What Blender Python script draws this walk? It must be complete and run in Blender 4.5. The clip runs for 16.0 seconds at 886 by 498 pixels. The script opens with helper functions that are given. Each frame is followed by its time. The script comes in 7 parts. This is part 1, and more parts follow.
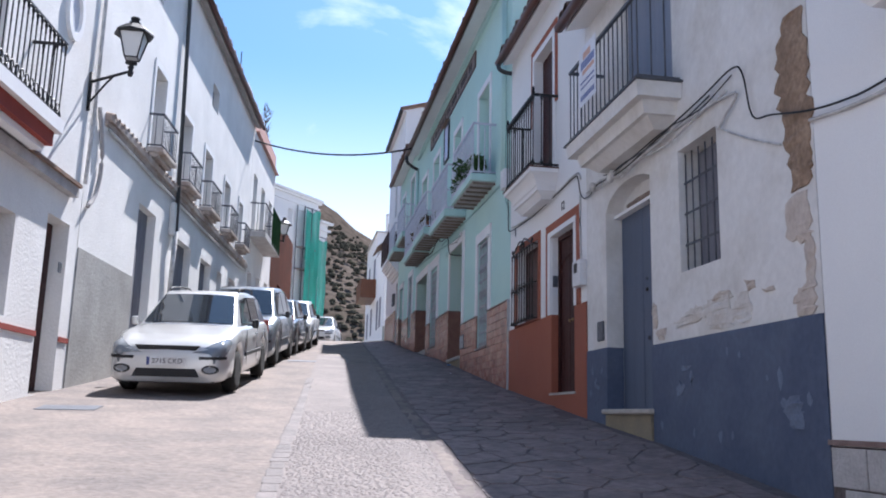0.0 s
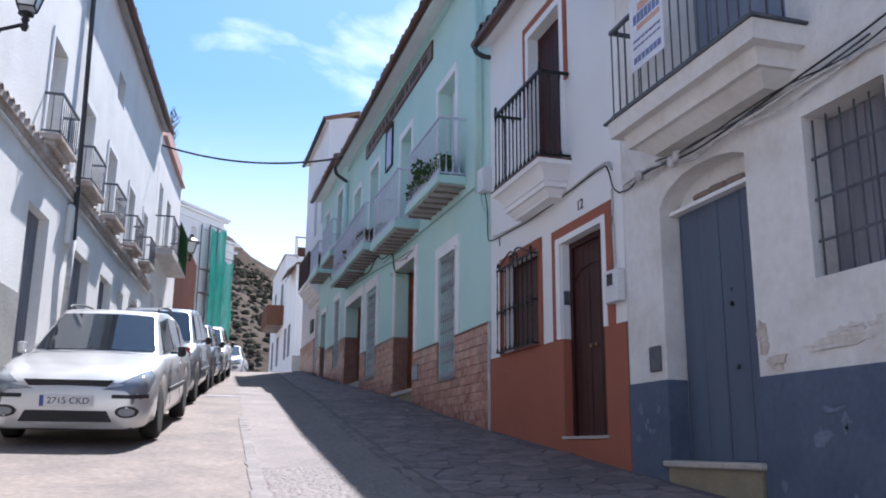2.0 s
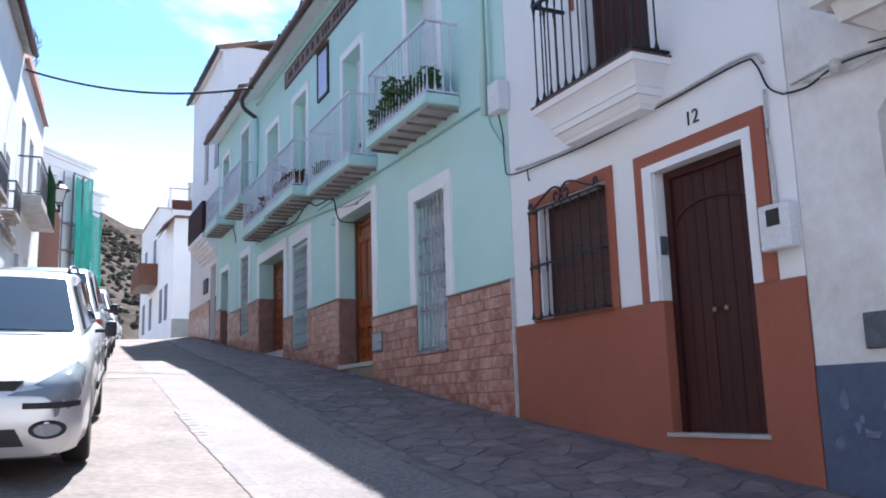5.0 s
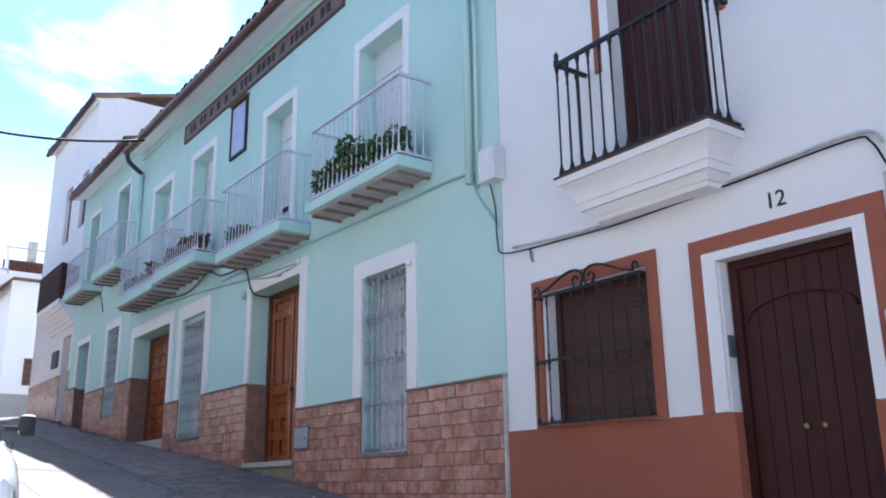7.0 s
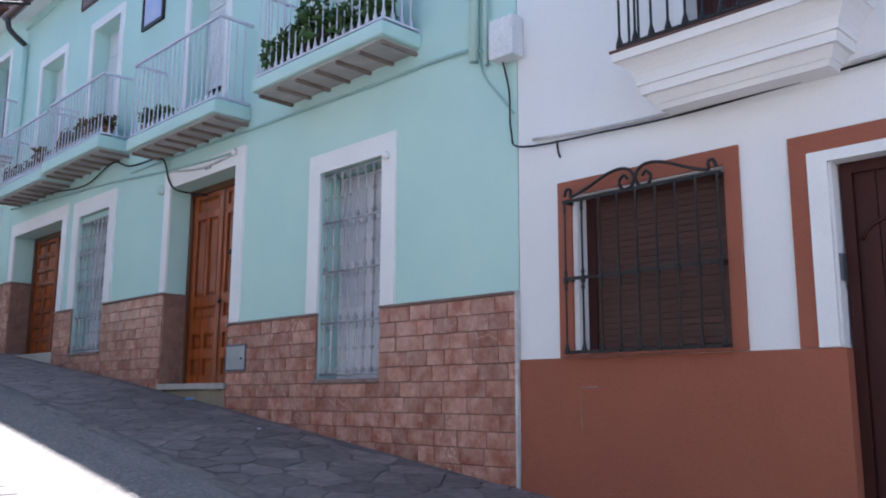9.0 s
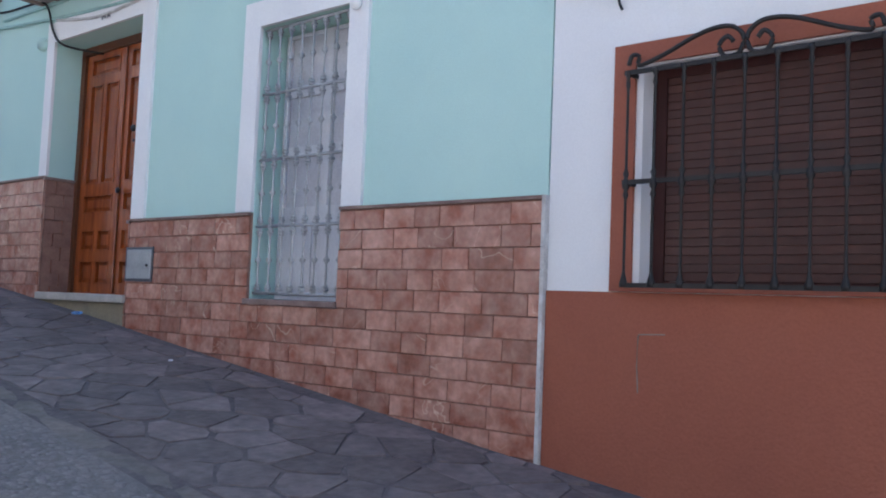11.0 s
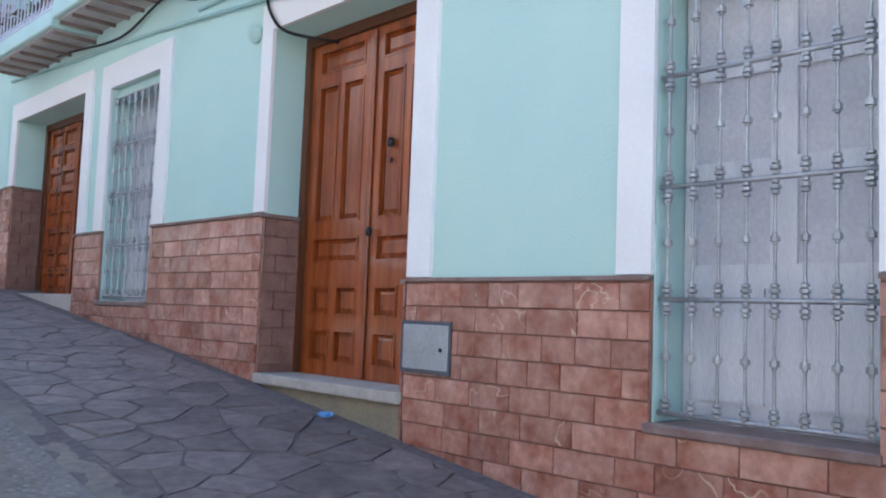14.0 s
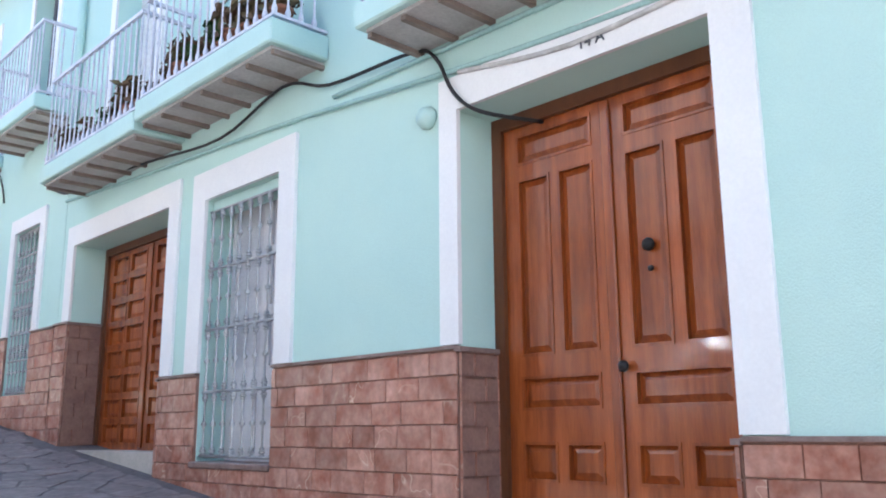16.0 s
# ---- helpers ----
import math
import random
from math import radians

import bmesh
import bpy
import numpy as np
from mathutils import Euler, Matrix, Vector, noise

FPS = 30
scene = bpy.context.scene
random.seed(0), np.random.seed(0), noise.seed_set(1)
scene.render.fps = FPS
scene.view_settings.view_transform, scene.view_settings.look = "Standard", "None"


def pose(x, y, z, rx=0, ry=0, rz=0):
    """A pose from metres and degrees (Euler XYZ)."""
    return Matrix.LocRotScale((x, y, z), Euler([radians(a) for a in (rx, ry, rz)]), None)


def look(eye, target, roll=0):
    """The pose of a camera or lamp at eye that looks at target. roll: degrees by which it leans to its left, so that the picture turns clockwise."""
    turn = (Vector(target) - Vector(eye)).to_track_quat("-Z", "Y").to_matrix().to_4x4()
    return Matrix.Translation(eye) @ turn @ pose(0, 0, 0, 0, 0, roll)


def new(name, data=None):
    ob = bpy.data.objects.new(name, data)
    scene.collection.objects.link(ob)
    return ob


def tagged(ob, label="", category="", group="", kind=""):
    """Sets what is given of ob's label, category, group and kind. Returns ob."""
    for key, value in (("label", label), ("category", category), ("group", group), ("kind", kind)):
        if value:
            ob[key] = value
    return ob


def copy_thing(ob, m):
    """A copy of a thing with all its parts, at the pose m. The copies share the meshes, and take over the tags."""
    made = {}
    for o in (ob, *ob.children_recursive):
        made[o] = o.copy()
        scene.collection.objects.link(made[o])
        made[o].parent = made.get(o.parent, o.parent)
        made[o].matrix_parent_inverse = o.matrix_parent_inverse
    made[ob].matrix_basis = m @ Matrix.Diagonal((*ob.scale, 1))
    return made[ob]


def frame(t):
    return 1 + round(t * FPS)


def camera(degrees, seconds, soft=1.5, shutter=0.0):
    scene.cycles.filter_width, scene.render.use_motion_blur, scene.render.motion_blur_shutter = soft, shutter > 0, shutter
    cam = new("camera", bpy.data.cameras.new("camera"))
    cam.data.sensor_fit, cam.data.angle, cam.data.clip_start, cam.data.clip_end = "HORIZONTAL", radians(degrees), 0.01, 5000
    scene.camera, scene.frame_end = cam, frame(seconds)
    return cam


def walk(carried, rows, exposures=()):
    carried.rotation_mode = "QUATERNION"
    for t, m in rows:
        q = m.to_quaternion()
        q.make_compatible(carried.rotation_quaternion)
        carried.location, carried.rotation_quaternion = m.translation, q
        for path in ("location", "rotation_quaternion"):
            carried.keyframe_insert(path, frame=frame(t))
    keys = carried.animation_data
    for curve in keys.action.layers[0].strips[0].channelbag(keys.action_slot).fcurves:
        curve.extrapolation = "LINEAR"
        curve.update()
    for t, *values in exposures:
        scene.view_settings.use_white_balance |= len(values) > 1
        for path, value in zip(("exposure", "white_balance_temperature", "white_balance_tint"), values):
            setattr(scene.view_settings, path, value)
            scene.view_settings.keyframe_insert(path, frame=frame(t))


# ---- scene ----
cam = camera(54.4, 16.0, soft=1.9)
PATH = [
    (0, (-0.038, -0.062, 1.333), (0.282, 1.875, 1.716), 1.4),
    (0.5, (-0.155, 0.573, 1.433), (0.192, 2.504, 1.823), 1.6),
    (1, (-0.35, 1.3, 1.446), (0.097, 3.204, 1.864), 1.3),
    (1.5, (-0.444, 1.937, 1.503), (0.062, 3.822, 1.94), 0.7),
    (2, (-0.649, 2.569, 1.542), (-0.098, 4.437, 1.995), 0.5),
    (2.5, (-0.693, 3.176, 1.614), (-0.105, 5.031, 2.076), 0.7),
    (3, (-0.753, 3.867, 1.778), (-0.102, 5.708, 2.212), 0.3),
    (3.5, (-0.831, 4.498, 1.961), (-0.115, 6.329, 2.331), -0.5),
    (3.7, (-0.853, 4.704, 2.067), (-0.119, 6.533, 2.405), -1.3),
    (5.8, (-1.614, 6.68, 1.964), (-0.675, 8.4, 2.366), -1.6),
    (6, (-1.64, 6.907, 2.08), (-0.677, 8.601, 2.528), -2.1),
    (6.5, (-1.796, 7.351, 2.235), (-0.749, 8.964, 2.782), -1.9),
    (7, (-1.9, 7.813, 2.313), (-0.753, 9.364, 2.841), -0.8),
    (7.5, (-1.937, 8.284, 2.366), (-0.691, 9.767, 2.865), 0.3),
    (8, (-1.827, 8.774, 2.38), (-0.494, 10.21, 2.781), 0.3),
    (8.2, (-1.841, 8.942, 2.378), (-0.466, 10.36, 2.693), 0.0),
    (10.3, (-1.152, 10.918, 2.711), (0.238, 12.297, 3.118), 0.6),
    (10.5, (-1.035, 11.091, 2.718), (0.413, 12.442, 2.997), 0.3),
    (11, (-0.717, 11.436, 2.673), (0.831, 12.695, 2.805), 2.3),
    (11.5, (-0.561, 12.035, 2.815), (0.95, 13.33, 3.02), 3.4),
    (12, (-0.371, 12.503, 2.892), (1.074, 13.864, 3.129), 3.8),
    (12.5, (-0.223, 12.961, 2.895), (1.18, 14.371, 3.106), 2.9),
    (13, (-0.129, 13.45, 2.954), (1.257, 14.88, 3.139), 1.7),
    (13.5, (-0.009, 13.994, 3.027), (1.369, 15.434, 3.189), 1.2),
    (14, (0.087, 14.55, 3.112), (1.456, 15.999, 3.267), 2.1),
    (14.5, (0.121, 15.101, 3.16), (1.476, 16.561, 3.334), 2.8),
    (15, (0.171, 15.638, 3.2), (1.526, 17.096, 3.396), 2.2),
    (15.5, (0.162, 16.158, 3.274), (1.518, 17.596, 3.574), 0.9),
    (16, (0.095, 16.641, 3.355), (1.446, 18.057, 3.77), -0.4),
]
EXPOSURES = [(0.0, 1.15, 5750, 16), (2.5, 1.2, 5750, 16), (3.5, 1.35, 5700, 15), (6.5, 1.85, 5650, 13), (8.0, 1.88, 5750, 13), (10.5, 1.93, 5720, 13), (11.5, 2.28, 5760, 12), (12.5, 2.34, 5800, 12), (14.5, 2.66, 5900, 12), (16.0, 2.88, 6050, 12)]
walk(cam, [(t, look(eye, target, roll)) for t, eye, target, roll in PATH], EXPOSURES)

# ---- world, sun, exposure ----
SUN = Vector((2.25, 5.4, 8.2)).normalized()
world = bpy.data.worlds.new("sky")
scene.world = world
world.use_nodes = True
wn, wl = world.node_tree.nodes, world.node_tree.links
wn.clear()
w_out = wn.new("ShaderNodeOutputWorld")
w_bg = wn.new("ShaderNodeBackground")
w_sky = wn.new("ShaderNodeTexSky")
w_sky.sky_type, w_sky.sun_disc = "NISHITA", False
w_sky.sun_elevation = math.asin(SUN.z)
w_sky.sun_rotation = math.atan2(SUN.x, SUN.y)
w_sky.dust_density, w_sky.ozone_density = 0.6, 2.0
w_tc = wn.new("ShaderNodeTexCoord")
w_map = wn.new("ShaderNodeMapping")
w_map.inputs["Scale"].default_value = (1.6, 1.2, 3.4)
w_map.inputs["Location"].default_value = (0.35, 0.1, 0.0)
w_noise = wn.new("ShaderNodeTexNoise")
w_noise.inputs["Scale"].default_value, w_noise.inputs["Detail"].default_value = 2.1, 7
w_noise.inputs["Roughness"].default_value, w_noise.inputs["Distortion"].default_value = 0.55, 0.4
w_ramp = wn.new("ShaderNodeValToRGB")
w_ramp.color_ramp.elements[0].position, w_ramp.color_ramp.elements[1].position = 0.60, 0.80
w_mix = wn.new("ShaderNodeMix")
w_mix.data_type = "RGBA"
w_mix.inputs[7].default_value = (8.6, 9.2, 9.6, 1)
wl.new(w_tc.outputs["Generated"], w_map.inputs[0])
wl.new(w_map.outputs[0], w_noise.inputs["Vector"])
wl.new(w_noise.outputs[0], w_ramp.inputs[0])
wl.new(w_ramp.outputs[0], w_mix.inputs[0])
w_tint = wn.new("ShaderNodeMix")
w_tint.data_type, w_tint.blend_type = "RGBA", "MULTIPLY"
w_tint.inputs[0].default_value = 1.0
w_tint.inputs[7].default_value = (0.76, 1.0, 1.06, 1)
wl.new(w_sky.outputs[0], w_tint.inputs[6])
wl.new(w_tint.outputs[2], w_mix.inputs[6])
w_sep = wn.new("ShaderNodeSeparateXYZ")
wl.new(w_tc.outputs["Generated"], w_sep.inputs[0])
w_hz = wn.new("ShaderNodeMapRange")
w_hz.interpolation_type = "SMOOTHSTEP"
w_hz.inputs[1].default_value, w_hz.inputs[2].default_value = 0.40, 0.10
w_hz.inputs[3].default_value, w_hz.inputs[4].default_value = 0.0, 0.92
wl.new(w_sep.outputs[2], w_hz.inputs[0])
w_haze = wn.new("ShaderNodeMix")
w_haze.data_type = "RGBA"
w_haze.inputs[7].default_value = (8.7, 9.0, 9.2, 1)
wl.new(w_hz.outputs[0], w_haze.inputs[0])
wl.new(w_mix.outputs[2], w_haze.inputs[6])
wl.new(w_haze.outputs[2], w_bg.inputs[0])
wl.new(w_bg.outputs[0], w_out.inputs[0])
w_bg.inputs[1].default_value = 0.075

sun_data = bpy.data.lights.new("sun", "SUN")
sun_data.energy, sun_data.angle, sun_data.color = 5.0, radians(0.55), (1.0, 0.935, 0.84)
sun = new("sun", sun_data)
sun.matrix_world = look(SUN * 60, (0, 0, 0))


# ---- materials ----
def rgb(c):
    return (c[0], c[1], c[2], 1)


def mat(name, c1, c2=None, rough=0.8, metal=0.0, scale=1.5, bump=0.15, bscale=45.0, grain=0.12, spec=0.4, rand=0.0, coat=0.0,
        stretch=(1, 1, 1), lo=0.35, hi=0.65, wave=0.0, local=False):
    """A surface with broad stains (c1 to c2 at scale), fine grain and relief (bscale); rand varies it from piece to piece."""
    c2 = c2 or tuple(0.85 * a for a in c1)
    m = bpy.data.materials.new(name)
    m.use_nodes = True
    n, k = m.node_tree.nodes, m.node_tree.links
    b = n["Principled BSDF"]
    b.inputs["Roughness"].default_value, b.inputs["Metallic"].default_value = rough, metal
    b.inputs["Specular IOR Level"].default_value, b.inputs["Coat Weight"].default_value = spec, coat
    b.inputs["Coat Roughness"].default_value = 0.08
    if local:
        src = n.new("ShaderNodeTexCoord").outputs["Object"]
    else:
        src = n.new("ShaderNodeNewGeometry").outputs["Position"]
    mp = n.new("ShaderNodeMapping")
    mp.inputs["Scale"].default_value = stretch
    k.new(src, mp.inputs[0])
    vec = mp.outputs[0]
    if rand:
        oi = n.new("ShaderNodeObjectInfo")
        sh = n.new("ShaderNodeVectorMath")
        sh.operation = "SCALE"
        cx = n.new("ShaderNodeCombineXYZ")
        for i in range(3):
            k.new(oi.outputs["Random"], cx.inputs[i])
        sh.inputs["Scale"].default_value = 37.0
        k.new(cx.outputs[0], sh.inputs[0])
        ad = n.new("ShaderNodeVectorMath")
        k.new(vec, ad.inputs[0])
        k.new(sh.outputs[0], ad.inputs[1])
        vec = ad.outputs[0]
    n1 = n.new("ShaderNodeTexNoise")
    n1.inputs["Scale"].default_value, n1.inputs["Detail"].default_value, n1.inputs["Roughness"].default_value = scale, 6, 0.6
    k.new(vec, n1.inputs["Vector"])
    r1 = n.new("ShaderNodeValToRGB")
    r1.color_ramp.elements[0].position, r1.color_ramp.elements[1].position = lo, hi
    r1.color_ramp.elements[0].color, r1.color_ramp.elements[1].color = rgb(c1), rgb(c2)
    k.new(n1.outputs[0], r1.inputs[0])
    n2 = n.new("ShaderNodeTexNoise")
    n2.inputs["Scale"].default_value, n2.inputs["Detail"].default_value = bscale, 4
    k.new(vec, n2.inputs["Vector"])
    mr = n.new("ShaderNodeMapRange")
    mr.inputs[1].default_value, mr.inputs[2].default_value = 0.25, 0.75
    mr.inputs[3].default_value, mr.inputs[4].default_value = 1 - grain, 1 + grain
    k.new(n2.outputs[0], mr.inputs[0])
    val = mr.outputs[0]
    if rand:
        mr2 = n.new("ShaderNodeMapRange")
        mr2.inputs[3].default_value, mr2.inputs[4].default_value = 1 - rand, 1 + rand
        k.new(oi.outputs["Random"], mr2.inputs[0])
        mm = n.new("ShaderNodeMath")
        mm.operation = "MULTIPLY"
        k.new(val, mm.inputs[0])
        k.new(mr2.outputs[0], mm.inputs[1])
        val = mm.outputs[0]
    hs = n.new("ShaderNodeVectorMath")
    hs.operation = "SCALE"
    k.new(r1.outputs[0], hs.inputs[0])
    k.new(val, hs.inputs["Scale"])
    k.new(hs.outputs[0], b.inputs["Base Color"])
    height = n2.outputs[0]
    if wave:
        wv = n.new("ShaderNodeTexWave")
        wv.inputs["Scale"].default_value, wv.inputs["Distortion"].default_value, wv.inputs["Detail"].default_value = wave, 5, 3
        k.new(vec, wv.inputs["Vector"])
        mx = n.new("ShaderNodeMix")
        mx.data_type, mx.blend_type = "RGBA", "MULTIPLY"
        mx.inputs[0].default_value = 0.2
        k.new(hs.outputs[0], mx.inputs[6])
        k.new(wv.outputs["Color"], mx.inputs[7])
        k.new(mx.outputs[2], b.inputs["Base Color"])
    bp = n.new("ShaderNodeBump")
    bp.inputs["Strength"].default_value, bp.inputs["Distance"].default_value = bump, 0.02
    k.new(height, bp.inputs["Height"])
    k.new(bp.outputs[0], b.inputs["Normal"])
    return m


def stone_mat(name, c1, c2, vein, rough=0.35):
    """Veined marble facing, different on each piece."""
    m = mat(name, c1, c2, rough, scale=5.0, bump=0.08, bscale=22, grain=0.2, rand=0.19, spec=0.5, lo=0.34, hi=0.68)
    n, k = m.node_tree.nodes, m.node_tree.links
    b = n["Principled BSDF"]
    link = b.inputs["Base Color"].links[0]
    base, vec = link.from_socket, n["Noise Texture"].inputs["Vector"].links[0].from_socket
    nz = n.new("ShaderNodeTexNoise")
    nz.inputs["Scale"].default_value, nz.inputs["Detail"].default_value, nz.inputs["Distortion"].default_value = 2.2, 3, 0.7
    k.new(vec, nz.inputs["Vector"])
    rp = n.new("ShaderNodeValToRGB")
    rp.color_ramp.elements[0].position, rp.color_ramp.elements[1].position = 0.495, 0.5
    rp.color_ramp.elements[0].color, rp.color_ramp.elements[1].color = (0, 0, 0, 1), (1, 1, 1, 1)
    e = rp.color_ramp.elements.new(0.505)
    e.color = (0, 0, 0, 1)
    k.new(nz.outputs[0], rp.inputs[0])
    msk = n.new("ShaderNodeTexNoise")
    msk.inputs["Scale"].default_value = 1.7
    k.new(vec, msk.inputs["Vector"])
    mr = n.new("ShaderNodeMapRange")
    mr.inputs[1].default_value, mr.inputs[2].default_value = 0.50, 0.62
    k.new(msk.outputs[0], mr.inputs[0])
    mu = n.new("ShaderNodeMath")
    mu.operation = "MULTIPLY"
    k.new(rp.outputs[0], mu.inputs[0])
    k.new(mr.outputs[0], mu.inputs[1])
    mx = n.new("ShaderNodeMix")
    mx.data_type = "RGBA"
    mx.inputs[7].default_value = rgb(vein)
    k.new(mu.outputs[0], mx.inputs[0])
    k.new(base, mx.inputs[6])
    k.new(mx.outputs[2], b.inputs["Base Color"])
    return m


def glass_mat(name, tint, rough=0.03):
    m = bpy.data.materials.new(name)
    m.use_nodes = True
    b = m.node_tree.nodes["Principled BSDF"]
    b.inputs["Base Color"].default_value, b.inputs["Roughness"].default_value = rgb(tint), rough
    b.inputs["Specular IOR Level"].default_value, b.inputs["Coat Weight"].default_value = 0.8, 0.6
    return m


M_MINT = mat("mint_plaster", (0.52, 0.72, 0.665), (0.475, 0.68, 0.64), 0.9, scale=0.9, bump=0.25, bscale=120, grain=0.03)
M_MINT_DEEP = mat("mint_gloss_paint", (0.49, 0.68, 0.64), (0.44, 0.63, 0.60), 0.6, scale=1.2, bump=0.1, bscale=80, grain=0.03)
M_WHITE = mat("white_limewash", (0.80, 0.79, 0.77), (0.70, 0.69, 0.67), 0.92, scale=0.8, bump=0.35, bscale=28, grain=0.04)
M_WHITE_NEW = mat("white_masonry_paint", (0.80, 0.80, 0.80), (0.76, 0.76, 0.765), 0.88, scale=0.7, bump=0.18, bscale=90, grain=0.03)
M_TRIM = mat("white_trim_paint", (0.82, 0.82, 0.82), (0.77, 0.77, 0.78), 0.7, scale=1.6, bump=0.08, bscale=60, grain=0.03)
M_OLDWHITE = mat("peeling_white_plaster", (0.70, 0.69, 0.675), (0.55, 0.525, 0.485), 0.95, scale=1.4, bump=0.5, bscale=14, grain=0.06, lo=0.45, hi=0.75)
M_BLUE = mat("worn_blue_dado_paint", (0.076, 0.097, 0.155), (0.097, 0.121, 0.18), 0.8, scale=2.4, bump=0.35, bscale=18, grain=0.1)
M_BLUECHIP = mat("chipped_pale_paint", (0.17, 0.205, 0.28), (0.12, 0.145, 0.21), 0.9, scale=6, bump=0.3, bscale=40)
M_BLUEDOOR = mat("blue_painted_wood", (0.094, 0.12, 0.178), (0.078, 0.10, 0.15), 0.6, scale=1.2, bump=0.2, bscale=30, grain=0.06, stretch=(3, 3, 0.4))
M_PALEBLUE = mat("faded_grey_blue_wood", (0.23, 0.265, 0.34), (0.18, 0.21, 0.28), 0.65, scale=1.4, bump=0.2, bscale=30, grain=0.08, stretch=(3, 3, 0.4))
M_TERRA = mat("terracotta_paint", (0.32, 0.105, 0.062), (0.285, 0.09, 0.055), 0.8, scale=1.1, bump=0.22, bscale=60, grain=0.06)
M_ADOBE = mat("bare_rammed_earth", (0.33, 0.235, 0.165), (0.21, 0.145, 0.10), 1.0, scale=5, bump=0.9, bscale=22, grain=0.25)
M_SCAR = mat("old_render_under_paint", (0.58, 0.52, 0.465), (0.47, 0.40, 0.345), 1.0, scale=4, bump=0.6, bscale=25, grain=0.12)
M_PALESCAR = mat("weathered_undercoat", (0.645, 0.625, 0.595), (0.57, 0.53, 0.485), 1.0, scale=5, bump=0.5, bscale=25, grain=0.1)
M_TILE = stone_mat("red_marble_facing", (0.275, 0.098, 0.062), (0.49, 0.28, 0.22), (0.66, 0.47, 0.36), 0.27)
M_GROUT = mat("pinkish_grout", (0.31, 0.18, 0.14), (0.22, 0.12, 0.095), 0.95, scale=6, bump=0.3)
M_CAP = mat("dark_stone_capping", (0.17, 0.105, 0.09), (0.26, 0.19, 0.17), 0.5, scale=5, bump=0.1)
M_WOOD = mat("varnished_orange_wood", (0.39, 0.093, 0.02), (0.225, 0.047, 0.010), 0.24, scale=2.2, bump=0.06, bscale=30, grain=0.16, stretch=(6, 6, 0.5), spec=0.5, coat=0.35, wave=2.0)
M_WOODFRAME = mat("dark_door_frame_wood", (0.14, 0.048, 0.018), (0.10, 0.033, 0.014), 0.4, scale=3, bump=0.08, stretch=(5, 5, 0.6))
M_DARKWOOD = mat("dark_brown_wood", (0.052, 0.013, 0.011), (0.034, 0.009, 0.008), 0.55, spec=0.25, scale=2.5, bump=0.12, bscale=30, grain=0.14, stretch=(6, 6, 0.5))
M_SLAT = mat("brown_roller_slats", (0.064, 0.021, 0.015), (0.046, 0.015, 0.011), 0.45, scale=4, bump=0.05, rand=0.12)
M_IRON = mat("black_wrought_iron", (0.018, 0.018, 0.02), (0.03, 0.028, 0.027), 0.5, 0.3, scale=12, bump=0.15)
M_GREYIRON = mat("old_grey_iron", (0.12, 0.13, 0.15), (0.08, 0.085, 0.10), 0.6, 0.3, scale=9, bump=0.2)
M_PALEIRON = mat("pale_painted_iron", (0.62, 0.63, 0.71), (0.54, 0.55, 0.63), 0.45, 0.0, scale=8, bump=0.1)
M_MINTIRON = mat("silver_painted_iron", (0.43, 0.44, 0.46), (0.30, 0.31, 0.33), 0.38, 0.6, scale=8, bump=0.1)
M_SHUTTER = mat("grey_white_painted_wood", (0.68, 0.68, 0.71), (0.59, 0.59, 0.63), 0.6, scale=2.5, bump=0.1, stretch=(4, 4, 0.7))
M_DULLGLASS = mat("curtained_grey_glass", (0.60, 0.60, 0.64), (0.50, 0.50, 0.55), 0.3, scale=1.5, bump=0.02)
M_BLIND = mat("white_roller_blind", (0.70, 0.72, 0.73), (0.64, 0.66, 0.68), 0.6, scale=2.0, bump=0.05)
M_GREYWOOD = mat("weathered_grey_wood", (0.22, 0.22, 0.25), (0.15, 0.15, 0.18), 0.8, scale=2, bump=0.25, stretch=(5, 5, 0.5))
M_JOIST = mat("old_brown_joist", (0.27, 0.215, 0.185), (0.19, 0.145, 0.12), 0.9, scale=4, bump=0.3)
M_SOFFIT = mat("bare_cement_soffit", (0.48, 0.46, 0.45), (0.36, 0.335, 0.32), 0.95, scale=3, bump=0.3)
M_OLDCORNICE = mat("weathered_brown_cornice", (0.34, 0.265, 0.22), (0.52, 0.47, 0.43), 0.95, scale=2.4, bump=0.5, bscale=18, grain=0.15)
M_ROOF = mat("weathered_clay_tile", (0.24, 0.14, 0.095), (0.13, 0.095, 0.075), 0.95, scale=3, bump=0.4, bscale=25, rand=0.25)
M_GUTTER = mat("brown_gutter_metal", (0.11, 0.045, 0.035), (0.085, 0.038, 0.03), 0.45, 0.2, scale=4, bump=0.05)
M_PIPE = mat("dark_downpipe", (0.05, 0.055, 0.06), (0.035, 0.04, 0.045), 0.5, scale=4)
M_STEP = mat("pale_stone_step", (0.48, 0.44, 0.40), (0.38, 0.35, 0.31), 0.8, scale=5, bump=0.2)
M_STEPRISE = mat("ochre_rendered_riser", (0.28, 0.235, 0.16), (0.22, 0.19, 0.14), 0.9, scale=4, bump=0.2)
M_CABLE = mat("black_cable", (0.015, 0.015, 0.017), rough=0.6)
M_CABLEW = mat("whitewashed_cable", (0.62, 0.61, 0.60), (0.40, 0.39, 0.38), 0.8, scale=8)
M_CABLEM = mat("mint_painted_cable", (0.36, 0.56, 0.54), rough=0.8)
M_PLASTIC = mat("white_plastic_box", (0.74, 0.75, 0.77), rough=0.45, bump=0.02, scale=2)
